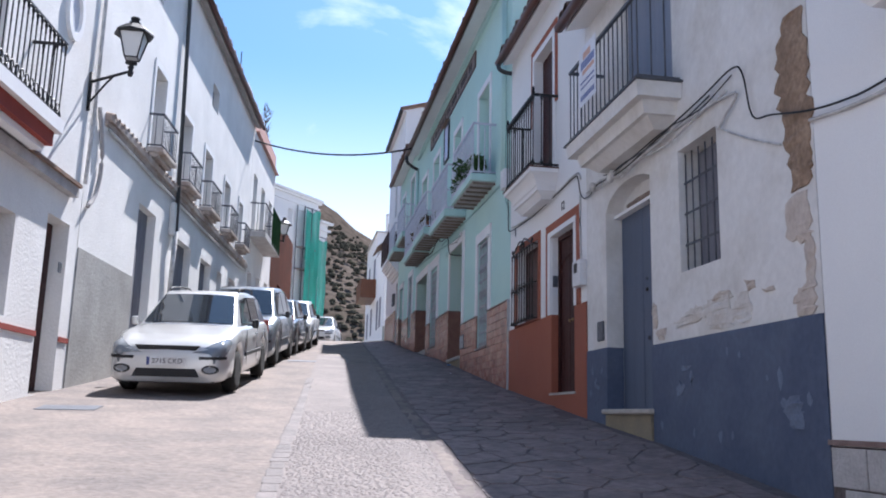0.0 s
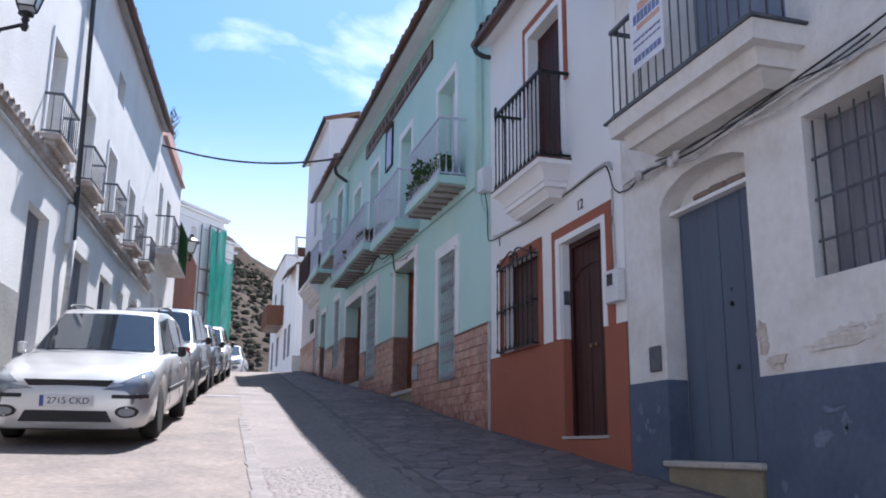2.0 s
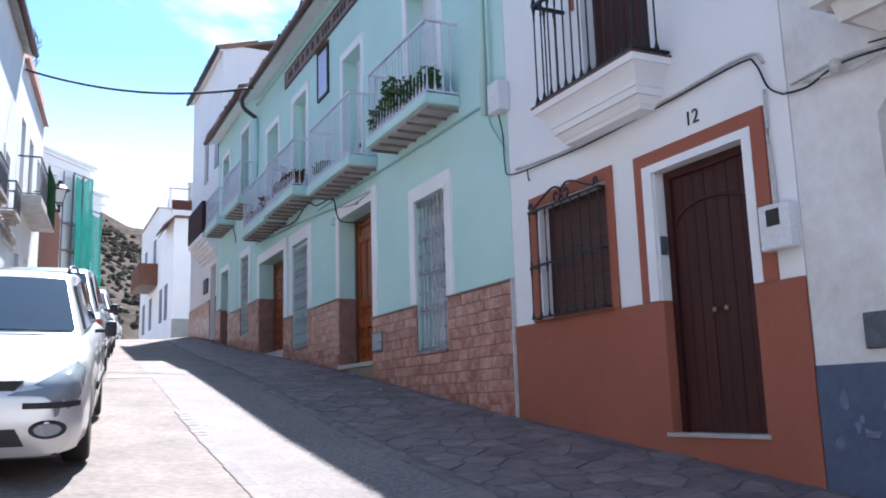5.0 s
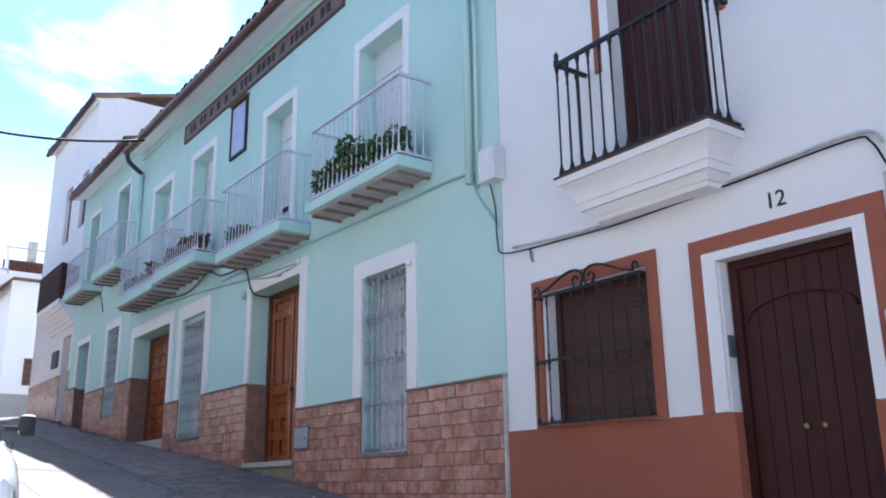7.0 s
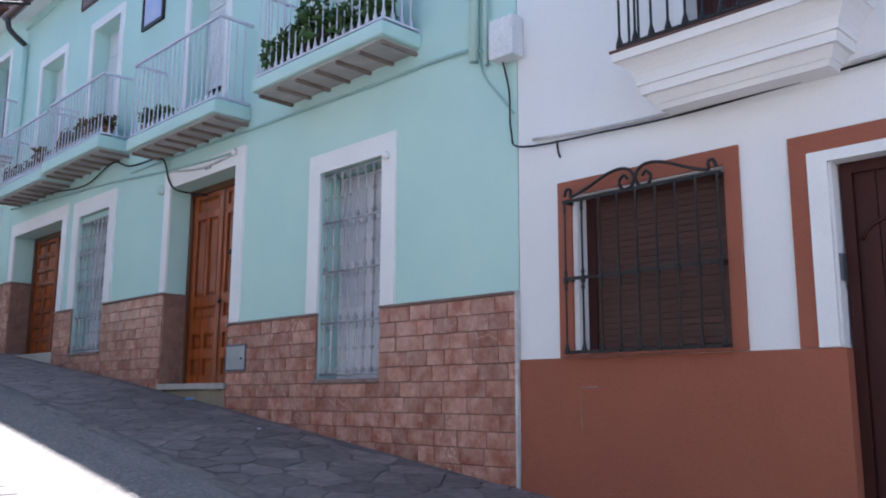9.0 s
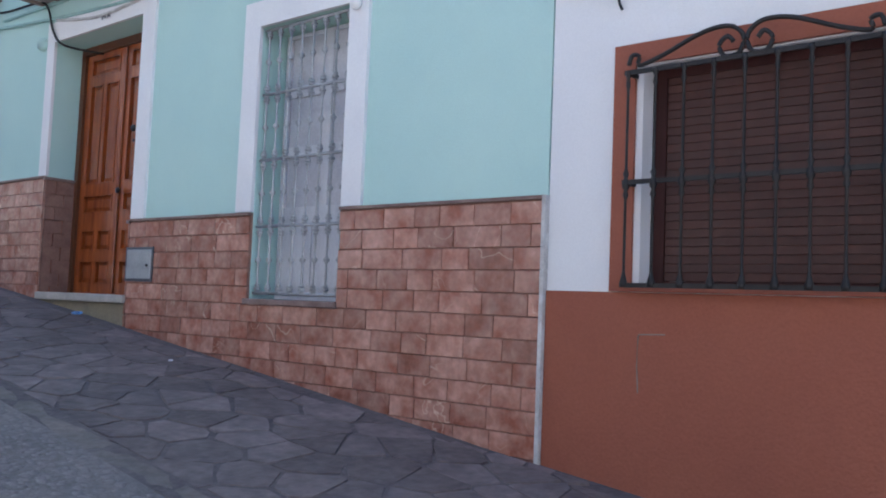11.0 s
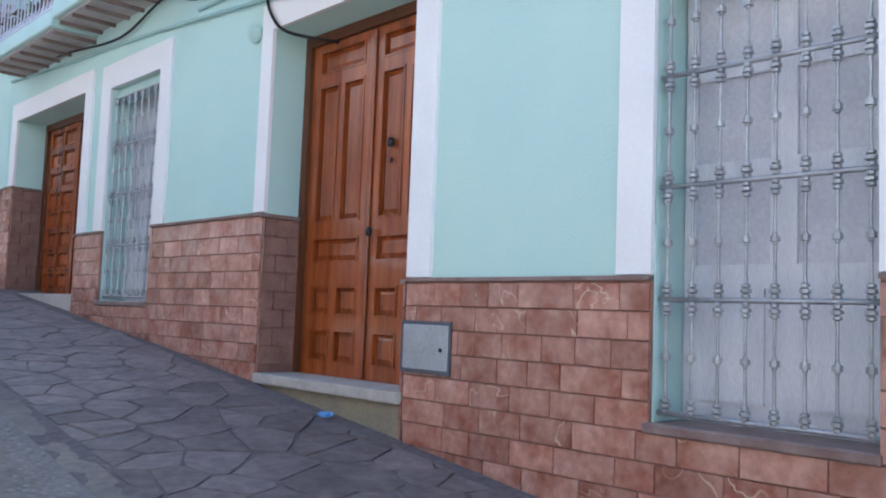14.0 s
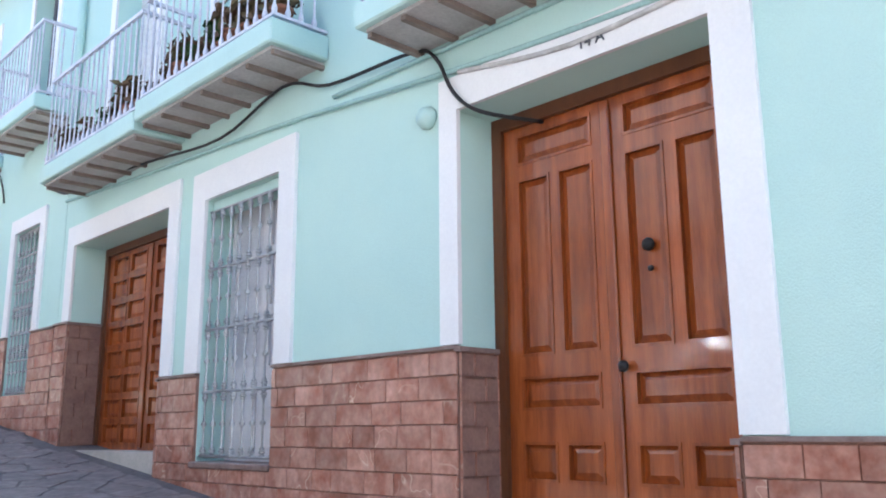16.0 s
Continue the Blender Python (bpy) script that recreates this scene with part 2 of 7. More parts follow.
M_STEEL = mat("galvanised_cover", (0.40, 0.42, 0.44), (0.33, 0.35, 0.37), 0.5, 0.4, scale=5, bump=0.08)
# near-black colour that stands for the shade indoors
M_DARK = mat("room_shade_black", (0.02, 0.02, 0.025), rough=0.9)
M_GREYDADO = mat("grey_cement_dado", (0.36, 0.355, 0.34), (0.29, 0.285, 0.27), 0.95, scale=1.4, bump=0.4, bscale=25)
M_LEAF = mat("green_leaves", (0.06, 0.12, 0.03), (0.035, 0.075, 0.02), 0.6, scale=9, bump=0.1)
M_DRYLEAF = mat("reddish_dry_leaves", (0.14, 0.075, 0.05), (0.08, 0.075, 0.03), 0.7, scale=9, bump=0.1)
M_POT = mat("clay_flowerpot", (0.26, 0.11, 0.065), (0.20, 0.085, 0.05), 0.85, scale=5)
M_DARKPOT = mat("dark_plastic_pot", (0.035, 0.03, 0.03), rough=0.5)
M_PAVE = mat("slate_flagstone", (0.19, 0.151, 0.144), (0.125, 0.099, 0.097), 0.7, scale=3.2, bump=0.7, bscale=14, grain=0.26, rand=0.22)
M_MORTAR = mat("dark_paving_mortar", (0.150, 0.124, 0.121), (0.105, 0.087, 0.087), 0.9, scale=1.6, bump=0.8, bscale=20, grain=0.25)
M_ROAD = mat("worn_pebbled_concrete", (0.21, 0.182, 0.168), (0.155, 0.135, 0.128), 0.85, scale=1.1, bump=0.8, bscale=26, grain=0.22)
M_ROADOLD = mat("dusty_concrete", (0.225, 0.187, 0.162), (0.145, 0.125, 0.115), 0.9, scale=1.3, bump=0.8, bscale=16, grain=0.22)
M_CHAN = mat("worn_channel_stone", (0.20, 0.175, 0.165), (0.14, 0.125, 0.12), 0.8, scale=3, bump=0.5, bscale=20, rand=0.15)
M_PEBBLE = mat("river_pebble", (0.25, 0.218, 0.205), (0.165, 0.145, 0.138), 0.75, scale=14, bump=0.2, bscale=60, lo=0.3, hi=0.7)
M_SOIL = mat("dry_ground", (0.24, 0.19, 0.13), (0.15, 0.14, 0.08), 0.95, scale=0.05, bump=0.3)
M_HILL = mat("scrubby_hillside", (0.075, 0.062, 0.05), (0.115, 0.095, 0.08), 1.0, scale=0.06, bump=0.8, bscale=0.5, grain=0.4, spec=0.0)
M_SCRUB = mat("dark_scrub", (0.055, 0.053, 0.04), (0.075, 0.068, 0.052), 1.0, scale=0.2, bump=0.3, bscale=2.0, spec=0.0)
M_NET = mat("green_scaffold_net", (0.035, 0.42, 0.31), (0.02, 0.30, 0.22), 0.75, scale=2.5, bump=0.5, bscale=9, stretch=(1, 1, 0.25))
_n, _k = M_NET.node_tree.nodes, M_NET.node_tree.links
_t, _m = _n.new("ShaderNodeBsdfTransparent"), _n.new("ShaderNodeMixShader")
_m.inputs[0].default_value = 0.8
_k.new(_t.outputs[0], _m.inputs[1])
_k.new(_n["Principled BSDF"].outputs[0], _m.inputs[2])
_k.new(_m.outputs[0], _n["Material Output"].inputs[0])
M_REDWALL = mat("unplastered_red_brick", (0.10, 0.034, 0.022), (0.075, 0.028, 0.019), 0.95, scale=1.5, bump=0.5, bscale=12, spec=0.05)
M_GREENCLOTH = mat("green_awning_cloth", (0.045, 0.13, 0.035), (0.03, 0.095, 0.03), 0.85, scale=3)
M_REDBAND = mat("red_painted_band", (0.30, 0.055, 0.04), rough=0.8)
M_PINKWALL = mat("faded_pink_plaster", (0.55, 0.33, 0.28), (0.48, 0.28, 0.24), 0.9, scale=1.2)
M_CERAMIC = mat("glazed_brown_frieze", (0.13, 0.075, 0.065), (0.21, 0.145, 0.125), 0.3, scale=9, bump=0.05, lo=0.4, hi=0.6)
M_CERBLUE = mat("glazed_blue_picture_tile", (0.34, 0.38, 0.62), (0.50, 0.45, 0.55), 0.3, scale=5, bump=0.02)
M_INK = mat("dark_lettering", (0.03, 0.03, 0.035), rough=0.6)
M_BANNER = mat("white_vinyl_banner", (0.76, 0.77, 0.82), rough=0.5, bump=0.03)
M_ORANGE = mat("orange_print", (0.62, 0.36, 0.26), rough=0.5)
M_NAVY = mat("blue_print", (0.06, 0.09, 0.30), rough=0.5)
M_BANNERBLUE = mat("faded_blue_print", (0.16, 0.19, 0.38), rough=0.5)
M_BRASS = mat("dull_brass", (0.35, 0.24, 0.12), rough=0.4, metal=0.8)
M_SILVER = mat("silver_car_paint", (0.68, 0.68, 0.665), (0.64, 0.64, 0.63), 0.3, 0.4, scale=1, bump=0.0, grain=0.02, coat=0.9, local=True)
M_BLUECAR = mat("grey_blue_car_paint", (0.29, 0.315, 0.345), (0.26, 0.285, 0.31), 0.3, 0.5, scale=1, bump=0.0, grain=0.02, coat=0.9, local=True)
M_DARKCAR = mat("dark_car_paint", (0.03, 0.033, 0.042), rough=0.3, metal=0.3, scale=1, bump=0.0, grain=0.02, coat=0.9, local=True)
M_WHITECAR = mat("white_car_paint", (0.72, 0.72, 0.71), rough=0.35, scale=1, bump=0.0, grain=0.02, coat=0.9, local=True)
M_TYRE = mat("black_rubber", (0.02, 0.02, 0.02), rough=0.85, local=True)
M_ALLOY = mat("alloy_wheel", (0.50, 0.50, 0.51), rough=0.35, metal=0.8, bump=0.0, local=True)
M_TRIMBLACK = mat("black_plastic_trim", (0.025, 0.025, 0.027), rough=0.6, bump=0.03, local=True)
M_GLASS = glass_mat("tinted_glass", (0.025, 0.032, 0.04))
M_WINGLASS = glass_mat("window_glass", (0.03, 0.035, 0.045), 0.06)
M_HEADLAMP = glass_mat("headlamp_lens", (0.22, 0.24, 0.26), 0.08)
M_PLATE = mat("white_number_plate", (0.75, 0.75, 0.75), rough=0.4, bump=0.0, local=True)
M_LAMPGLASS = glass_mat("lantern_glass", (0.62, 0.63, 0.62), 0.25)
M_LITBLUE = mat("crumpled_blue_wrapper", (0.12, 0.30, 0.62), rough=0.4)


# ---- helpers for building ----
BASE = {}


def adopt(ob, parent):
    if parent is not None:
        ob.parent = parent
        ob.matrix_parent_inverse = BASE.get(parent.name, Matrix.Identity(4)).inverted()
    return ob


def part(name, bm, material, parent=None, label="", smooth=False, fix=True):
    """One mesh object from bm, under a thing or a part."""
    if fix:
        bmesh.ops.recalc_face_normals(bm, faces=bm.faces)
    me = bpy.data.meshes.new(name)
    bm.to_mesh(me)
    bm.free()
    me.materials.append(material)
    if smooth:
        me.polygons.foreach_set("use_smooth", [True] * len(me.polygons))
    ob = adopt(new(name, me), parent)
    return tagged(ob, label)


def piece(name, mesh, m, parent, label=""):
    """An object of its own on a mesh that alike pieces share."""
    ob = new(name, mesh)
    ob.matrix_basis = m
    return tagged(adopt(ob, parent), label)


def mesh_of(name, bm, material, smooth=False):
    bmesh.ops.recalc_face_normals(bm, faces=bm.faces)
    me = bpy.data.meshes.new(name)
    bm.to_mesh(me)
    bm.free()
    me.materials.append(material)
    if smooth:
        me.polygons.foreach_set("use_smooth", [True] * len(me.polygons))
    return me


def thing(name, base, label, category, group="", kind=""):
    """An Empty at the base of a thing whose parts are built in world coordinates."""
    ob = new(name)
    ob.empty_display_size = 0.1
    ob.location = base
    BASE[ob.name] = Matrix.Translation(base)
    return tagged(ob, label, category, group, kind)


HEX = ((0, 1, 3, 2), (4, 6, 7, 5), (0, 4, 5, 1), (2, 3, 7, 6), (0, 2, 6, 4), (1, 5, 7, 3))


def hexa(bm, pts):
    """A box from eight corners, in the order of three nested loops."""
    v = [bm.verts.new(p) for p in pts]
    for f in HEX:
        bm.faces.new([v[i] for i in f])
    return v


def box(bm, x0, x1, y0, y1, z0, z1):
    return hexa(bm, [(x, y, z) for x in (x0, x1) for y in (y0, y1) for z in (z0, z1)])


def bevel(bm, w, seg=1):
    bmesh.ops.bevel(bm, geom=list(bm.edges), offset=w, segments=seg, affect="EDGES", profile=0.6)
    return bm


def tube(bm, pts, r, n=6, closed=False):
    """A round bar along pts; r may be a list."""
    pts = [Vector(p) for p in pts]
    rings = []
    for i, p in enumerate(pts):
        a, b = pts[max(0, i - 1)], pts[min(len(pts) - 1, i + 1)]
        d = (b - a).normalized()
        s = d.cross(Vector((0, 0, 1)))
        if s.length < 1e-3:
            s = d.cross(Vector((1, 0, 0)))
        s.normalize()
        t = s.cross(d)
        rr = r[i] if isinstance(r, (list, tuple)) else r
        rings.append([bm.verts.new(p + rr * (math.cos(6.2832 * j / n) * s + math.sin(6.2832 * j / n) * t)) for j in range(n)])
    for a, b in zip(rings, rings[1:]):
        for j in range(n):
            bm.faces.new((a[j], a[(j + 1) % n], b[(j + 1) % n], b[j]))
    bm.faces.new(rings[0][::-1])
    bm.faces.new(rings[-1])
    return bm


def lathe(prof, n=8, bm=None, at=(0, 0, 0)):
    """A turned solid about z from (radius, height) pairs."""
    bm = bm or bmesh.new()
    rings = [[bm.verts.new((at[0] + max(r, 0.0005) * math.cos(6.2832 * j / n), at[1] + max(r, 0.0005) * math.sin(6.2832 * j / n), at[2] + z)) for j in range(n)] for r, z in prof]
    for a, b in zip(rings, rings[1:]):
        for j in range(n):
            bm.faces.new((a[j], a[(j + 1) % n], b[(j + 1) % n], b[j]))
    bm.faces.new(rings[0][::-1])
    bm.faces.new(rings[-1])
    return bm


def smooth_path(pts, n=6):
    """Points of a rounded line through pts."""
    p = [Vector(a) for a in pts]
    out = []
    for i in range(len(p) - 1):
        a, b, c, d = p[max(0, i - 1)], p[i], p[i + 1], p[min(len(p) - 1, i + 2)]
        for j in range(n):
            t = j / n
            out.append(0.5 * ((2 * b) + (c - a) * t + (2 * a - 5 * b + 4 * c - d) * t * t + (3 * b - a - 3 * c + d) * t ** 3))
    return out + [p[-1]]


# ---- the lie of the land ----
GY = (-80, -10, 0, 5.3, 8.1, 10, 14.2, 18.5, 21.5, 25.5, 33.6, 37, 44, 60, 90, 150, 3000)
GZ = (-10, -1.2, 0.12, 0.82, 1.17, 1.36, 1.84, 2.41, 2.79, 3.22, 4.22, 4.52, 4.62, 4.5, 3.2, 0.5, 0.5)


def gz(y):
    """Height of the wall foot on the shady side."""
    return float(np.interp(y, GY, GZ))


def kerb(y):
    return 1.27 + (min(max(y, -10), 40) - 5.9) * 0.041


WALL = 3.47


def pz(x, y):
    """Height of the paved street: the flagged side falls to a gutter."""
    k = kerb(y)
    if x >= k:
        return gz(y) - 0.09 * (1 - min(1, (x - k) / (WALL - k)))
    return gz(y) - 0.09 - 0.02 * min(1, (k - x) / 0.4)


class Side:
    """A facade: u along the street, v up, w into the wall."""

    def __init__(self, x0, lean, sign):
        self.x0, self.lean, self.sign = x0, lean, sign

    def p(self, u, v, w):
        return Vector((self.x0 + self.lean * u + self.sign * w, u, v))

    def box(self, bm, u0, u1, v0, v1, w0, w1):
        return hexa(bm, [self.p(u, v, w) for u in (u0, u1) for v in (v0, v1) for w in (w0, w1)])

    def sheet(self, u0, u1, v0, v1, holes, w0, w1, bm=None):
        """A slab of wall with openings that go through it."""
        bm = bm or bmesh.new()
        us = sorted({u0, u1, *[min(max(h[i], u0), u1) for h in holes for i in (0, 1)]})
        vs = sorted({v0, v1, *[min(max(h[i], v0), v1) for h in holes for i in (2, 3)]})

        def solid(i, j):
            if not (0 <= i < len(us) - 1 and 0 <= j < len(vs) - 1):
                return False
            cu, cv = (us[i] + us[i + 1]) / 2, (vs[j] + vs[j + 1]) / 2
            return not any(h[0] < cu < h[1] and h[2] < cv < h[3] for h in holes)

        vert = {}

        def at(i, j, w):
            if (i, j, w) not in vert:
                vert[i, j, w] = bm.verts.new(self.p(us[i], vs[j], w))
            return vert[i, j, w]

        for i in range(len(us) - 1):
            for j in range(len(vs) - 1):
                if not solid(i, j):
                    continue
                for w in (w0, w1):
                    bm.faces.new([at(i, j, w), at(i + 1, j, w), at(i + 1, j + 1, w), at(i, j + 1, w)])
                for di, dj, a, b in ((-1, 0, (i, j), (i, j + 1)), (1, 0, (i + 1, j), (i + 1, j + 1)), (0, -1, (i, j), (i + 1, j)), (0, 1, (i, j + 1), (i + 1, j + 1))):
                    if not solid(i + di, j + dj):
                        bm.faces.new([at(*a, w0), at(*b, w0), at(*b, w1), at(*a, w1)])
        return bm


RIGHT = Side(WALL, 0.0, 1)
LEFT = Side(-4.62, 0.1, -1)
ROW = "houses along the street"


def wire(house, S, pts, r, material, name="cable", label=""):
    bm = tube(bmesh.new(), smooth_path([S.p(*q) for q in pts], 5), r, 6)
    return part(name, bm, material, house, label, smooth=True)


def roof(house, S, u0, u1, v, over=0.42, depth=6.0, rise=0.28, soffit=M_TRIM, gutter=M_GUTTER):
    """A pitched roof whose clay tiles overhang the street."""
    bm = bmesh.new()
    a = [S.p(u, v + rise * (w + over) + dv, w) for u in (u0, u1) for w in (-over + 0.06, depth) for dv in (0.03, 0.12)]
    hexa(bm, a)
    body = part("roof", bm, M_ROOF, house)
    tb = bmesh.new()
    n, r, L = 5, 0.105, 1.3
    ring = []
    for k, ww in ((0, 0.0), (1, L)):
        for rr in (r, r - 0.018):
            ring.append([tb.verts.new((ww, rr * math.cos(math.pi * j / n), rr * math.sin(math.pi * j / n) + ww * rise)) for j in range(n + 1)])
    for j in range(n):
        tb.faces.new((ring[0][j], ring[0][j + 1], ring[2][j + 1], ring[2][j]))
        tb.faces.new((ring[1][j], ring[1][j + 1], ring[0][j + 1], ring[0][j]))
    me = mesh_of("roof_tile", tb, M_ROOF, True)
    count = int((u1 - u0) / 0.235)
    for i in range(count):
        u = u0 + 0.12 + (u1 - u0 - 0.24) * i / max(1, count - 1)
        jit = random.uniform(-0.02, 0.03)
        m = Matrix.Translation(S.p(u, v + 0.115, -over + jit)) @ Matrix.Rotation(random.uniform(-0.02, 0.02), 4, "X")
        if S.sign < 0:
            m = m @ Matrix.Rotation(math.pi, 4, "Z")
        piece("roof_tile", me, m, body)
    # boarded eave below the tiles
    bm = bmesh.new()
    hexa(bm, [S.p(u, v + rise * (w + over) + dv, w) for u in (u0, u1) for w in (-over + 0.1, 0.0) for dv in (-0.03, 0.02)])
    part("eave", bm, soffit, house)
    if gutter:
        bm = tube(bmesh.new(), [S.p(u0, v + 0.03, -over + 0.01), S.p(u1, v + 0.03, -over + 0.01)], 0.065, 8)
        part("gutter", bm, gutter, house, smooth=True)
    return body


def shell(house, S, u0, u1, v0, v1, holes, material, thick=0.5, depth=7.0, label=""):
    """The street wall with its openings, and plain walls that close the house behind it."""
    wall = part("wall", S.sheet(u0, u1, v0, v1, holes, 0.0, thick), material, house, label)
    for name, a, b, w0, w1 in (("side_wall", u0, u0 + 0.3, thick + 0.003, depth), ("side_wall", u1 - 0.3, u1, thick + 0.003, depth), ("back_wall", u0, u1, depth + 0.003, depth + 0.3)):
        bm = bmesh.new()
        S.box(bm, a, b, v0, v1, w0, w1)
        part(name, bm, material, house)
    # added sheet behind the openings, with the rooms' shade put into its colour
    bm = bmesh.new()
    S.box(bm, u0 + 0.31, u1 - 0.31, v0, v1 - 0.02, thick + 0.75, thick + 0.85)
    part("room_shade_sheet", bm, M_DARK, house, "near-black sheet that stands in for the shade of the rooms")
    return wall


def cornice(S, u0, u1, steps):
    """Stepped moulding under a balcony: (v0, v1, outreach, inset at the ends)."""
    bm = bmesh.new()
    levels = []
    for v0, v1, o0, o1, e0, e1 in sorted(steps):
        levels += [(v0, o0, e0), (v1, o1, e1)]
    rings = [[bm.verts.new(S.p(u, v, w)) for u, w in ((u0 + e, 0.0), (u0 + e, -o), (u1 - e, -o), (u1 - e, 0.0))] for v, o, e in levels]
    for a, b in zip(rings, rings[1:]):
        for i in range(4):
            bm.faces.new((a[i], a[(i + 1) % 4], b[(i + 1) % 4], b[i]))
    bm.faces.new(rings[0])
    bm.faces.new(rings[-1])
    return bm


BARS = {}


def bar_mesh(kind, h, material):
    key = (kind, round(h, 3), material.name)
    if key not in BARS:
        if kind == "turned":
            prof = [(0.02, 0.0), (0.02, 0.02), (0.024, 0.05), (0.012, 0.09), (0.009, 0.12), (0.009, h * 0.45), (0.016, h * 0.47), (0.009, h * 0.50), (0.009, h * 0.84), (0.016, h * 0.86), (0.009, h * 0.88), (0.009, h)]
        elif kind == "iron":
            prof = [(0.02, 0.0), (0.026, 0.03), (0.013, 0.08), (0.009, 0.1), (0.009, h - 0.14), (0.014, h - 0.12), (0.01, h - 0.08), (0.022, h - 0.02), (0.02, h)]
        elif kind == "knotted":
            prof = [(0.018, 0.0), (0.022, 0.02), (0.011, 0.06), (0.0075, 0.08), (0.0075, h * 0.40), (0.016, h * 0.42), (0.009, h * 0.44), (0.02, h * 0.46), (0.02, h * 0.48), (0.009, h * 0.50), (0.016, h * 0.52), (0.0075, h * 0.54), (0.0075, h - 0.1), (0.013, h - 0.08), (0.009, h - 0.04), (0.018, h - 0.02), (0.016, h)]
        elif kind == "grille":
            prof = []
            for k in range(4):
                a, b = h * k / 4, h * (k + 1) / 4
                c = (a + b) / 2
                end = [(0.009, 0.004), (0.019, 0.014), (0.019, 0.024), (0.010, 0.028), (0.025, 0.034), (0.025, 0.048), (0.012, 0.053), (0.020, 0.058), (0.020, 0.068), (0.010, 0.074), (0.0075, 0.10)]
                mid = [(0.0075, -0.028), (0.012, -0.022), (0.012, -0.014), (0.022, -0.012), (0.022, 0.012), (0.012, 0.014), (0.012, 0.022), (0.0075, 0.028)]
                prof += [(r, a + z) for r, z in end] + [(r, c + z) for r, z in mid] + [(r, b - z) for r, z in end[::-1]]
        else:
            prof = [(0.008, 0.0), (0.008, h)]
        BARS[key] = mesh_of(kind + "_bar", lathe(prof, 8 if kind == "grille" else 6), material, kind != "grille")
    return BARS[key]


def railing(balcony, S, u0, u1, v0, v1, reach, kind, material, step=0.115, mid=True, name="baluster"):
    """Balusters on three sides, a handrail and a foot rail."""
    h = v1 - v0
    me = bar_mesh(kind, h - 0.05, material)
    n = max(2, round((u1 - u0) / step))
    spots = [(u0 + (u1 - u0) * i / n, -reach) for i in range(n + 1)]
    k = max(1, round(reach / step))
    spots += [(u, -reach * j / k) for j in range(1, k) for u in (u0, u1)]
    for u, w in spots:
        piece(name, me, Matrix.Translation(S.p(u, v0 + 0.03, w)), balcony)
    for dv, dr, nm in ((h, 0.016, "handrail"), (0.04, 0.011, "foot_rail")):
        for a, b, w0, w1 in ((u0 - 0.02, u1 + 0.02, -reach - 0.018, -reach + 0.018), (u0 - 0.018, u0 + 0.018, -reach + 0.019, 0.0), (u1 - 0.018, u1 + 0.018, -reach + 0.019, 0.0)):
            bm = bmesh.new()
            S.box(bm, a, b, v0 + dv - dr, v0 + dv + dr, w0, w1)
            part(nm, bm, material, balcony)


def planked(name, S, u0, u1, v0, v1, w, n, material, house, label="", gap=0.006, thick=0.035):
    """A boarded leaf: a backing with each board a part of its own."""
    bm = bmesh.new()
    S.box(bm, u0, u1, v0, v1, w + thick + 0.002, w + thick + 0.02)
    back = part(name, bm, material, house, label)
    for i in range(n):
        a, b = u0 + (u1 - u0) * i / n, u0 + (u1 - u0) * (i + 1) / n
        bm = bmesh.new()
        S.box(bm, a + gap / 2, b - gap / 2, v0, v1, w + random.uniform(-0.002, 0.002), w + thick)
        part("board", bm, material, back)
    return back


def leaf(house, S, u0, u1, v0, v1, w, panels, material, name="door", label="", raise_=0.018):
    """A door leaf of stiles and rails round raised panels, each panel (u0, u1, v0, v1) in fractions from the top."""
    rects = [(u0 + a * (u1 - u0), u0 + b * (u1 - u0), v1 - d * (v1 - v0), v1 - c * (v1 - v0)) for a, b, c, d in panels]
    bm = S.sheet(u0, u1, v0, v1, rects, w, w + 0.045)
    S.box(bm, u0 + 0.004, u1 - 0.004, v0 + 0.004, v1 - 0.004, w + 0.049, w + 0.07)
    door = part(name, bm, material, house, label)
    for a, b, c, d in rects:
        bm = bmesh.new()
        e, q = 0.001, min(0.055, (b - a) * 0.24)
        lo = [S.p(a + e, c + e, w + 0.034), S.p(b - e, c + e, w + 0.034), S.p(b - e, d - e, w + 0.034), S.p(a + e, d - e, w + 0.034)]
        hi = [S.p(a + q, c + q, w + 0.012), S.p(b - q, c + q, w + 0.012), S.p(b - q, d - q, w + 0.012), S.p(a + q, d - q, w + 0.012)]
        x, y = [bm.verts.new(t) for t in lo], [bm.verts.new(t) for t in hi]
        for i in range(4):
            bm.faces.new((x[i], x[(i + 1) % 4], y[(i + 1) % 4], y[i]))
        bm.faces.new(y)
        bm.faces.new(x[::-1])
        part("panel", bm, material, door)
        bm = S.sheet(a, b, c, d, [(a + 0.016, b - 0.016, c + 0.016, d - 0.016)], w - 0.006, w + 0.03)
        part("moulding", bm, material, door)
    return door


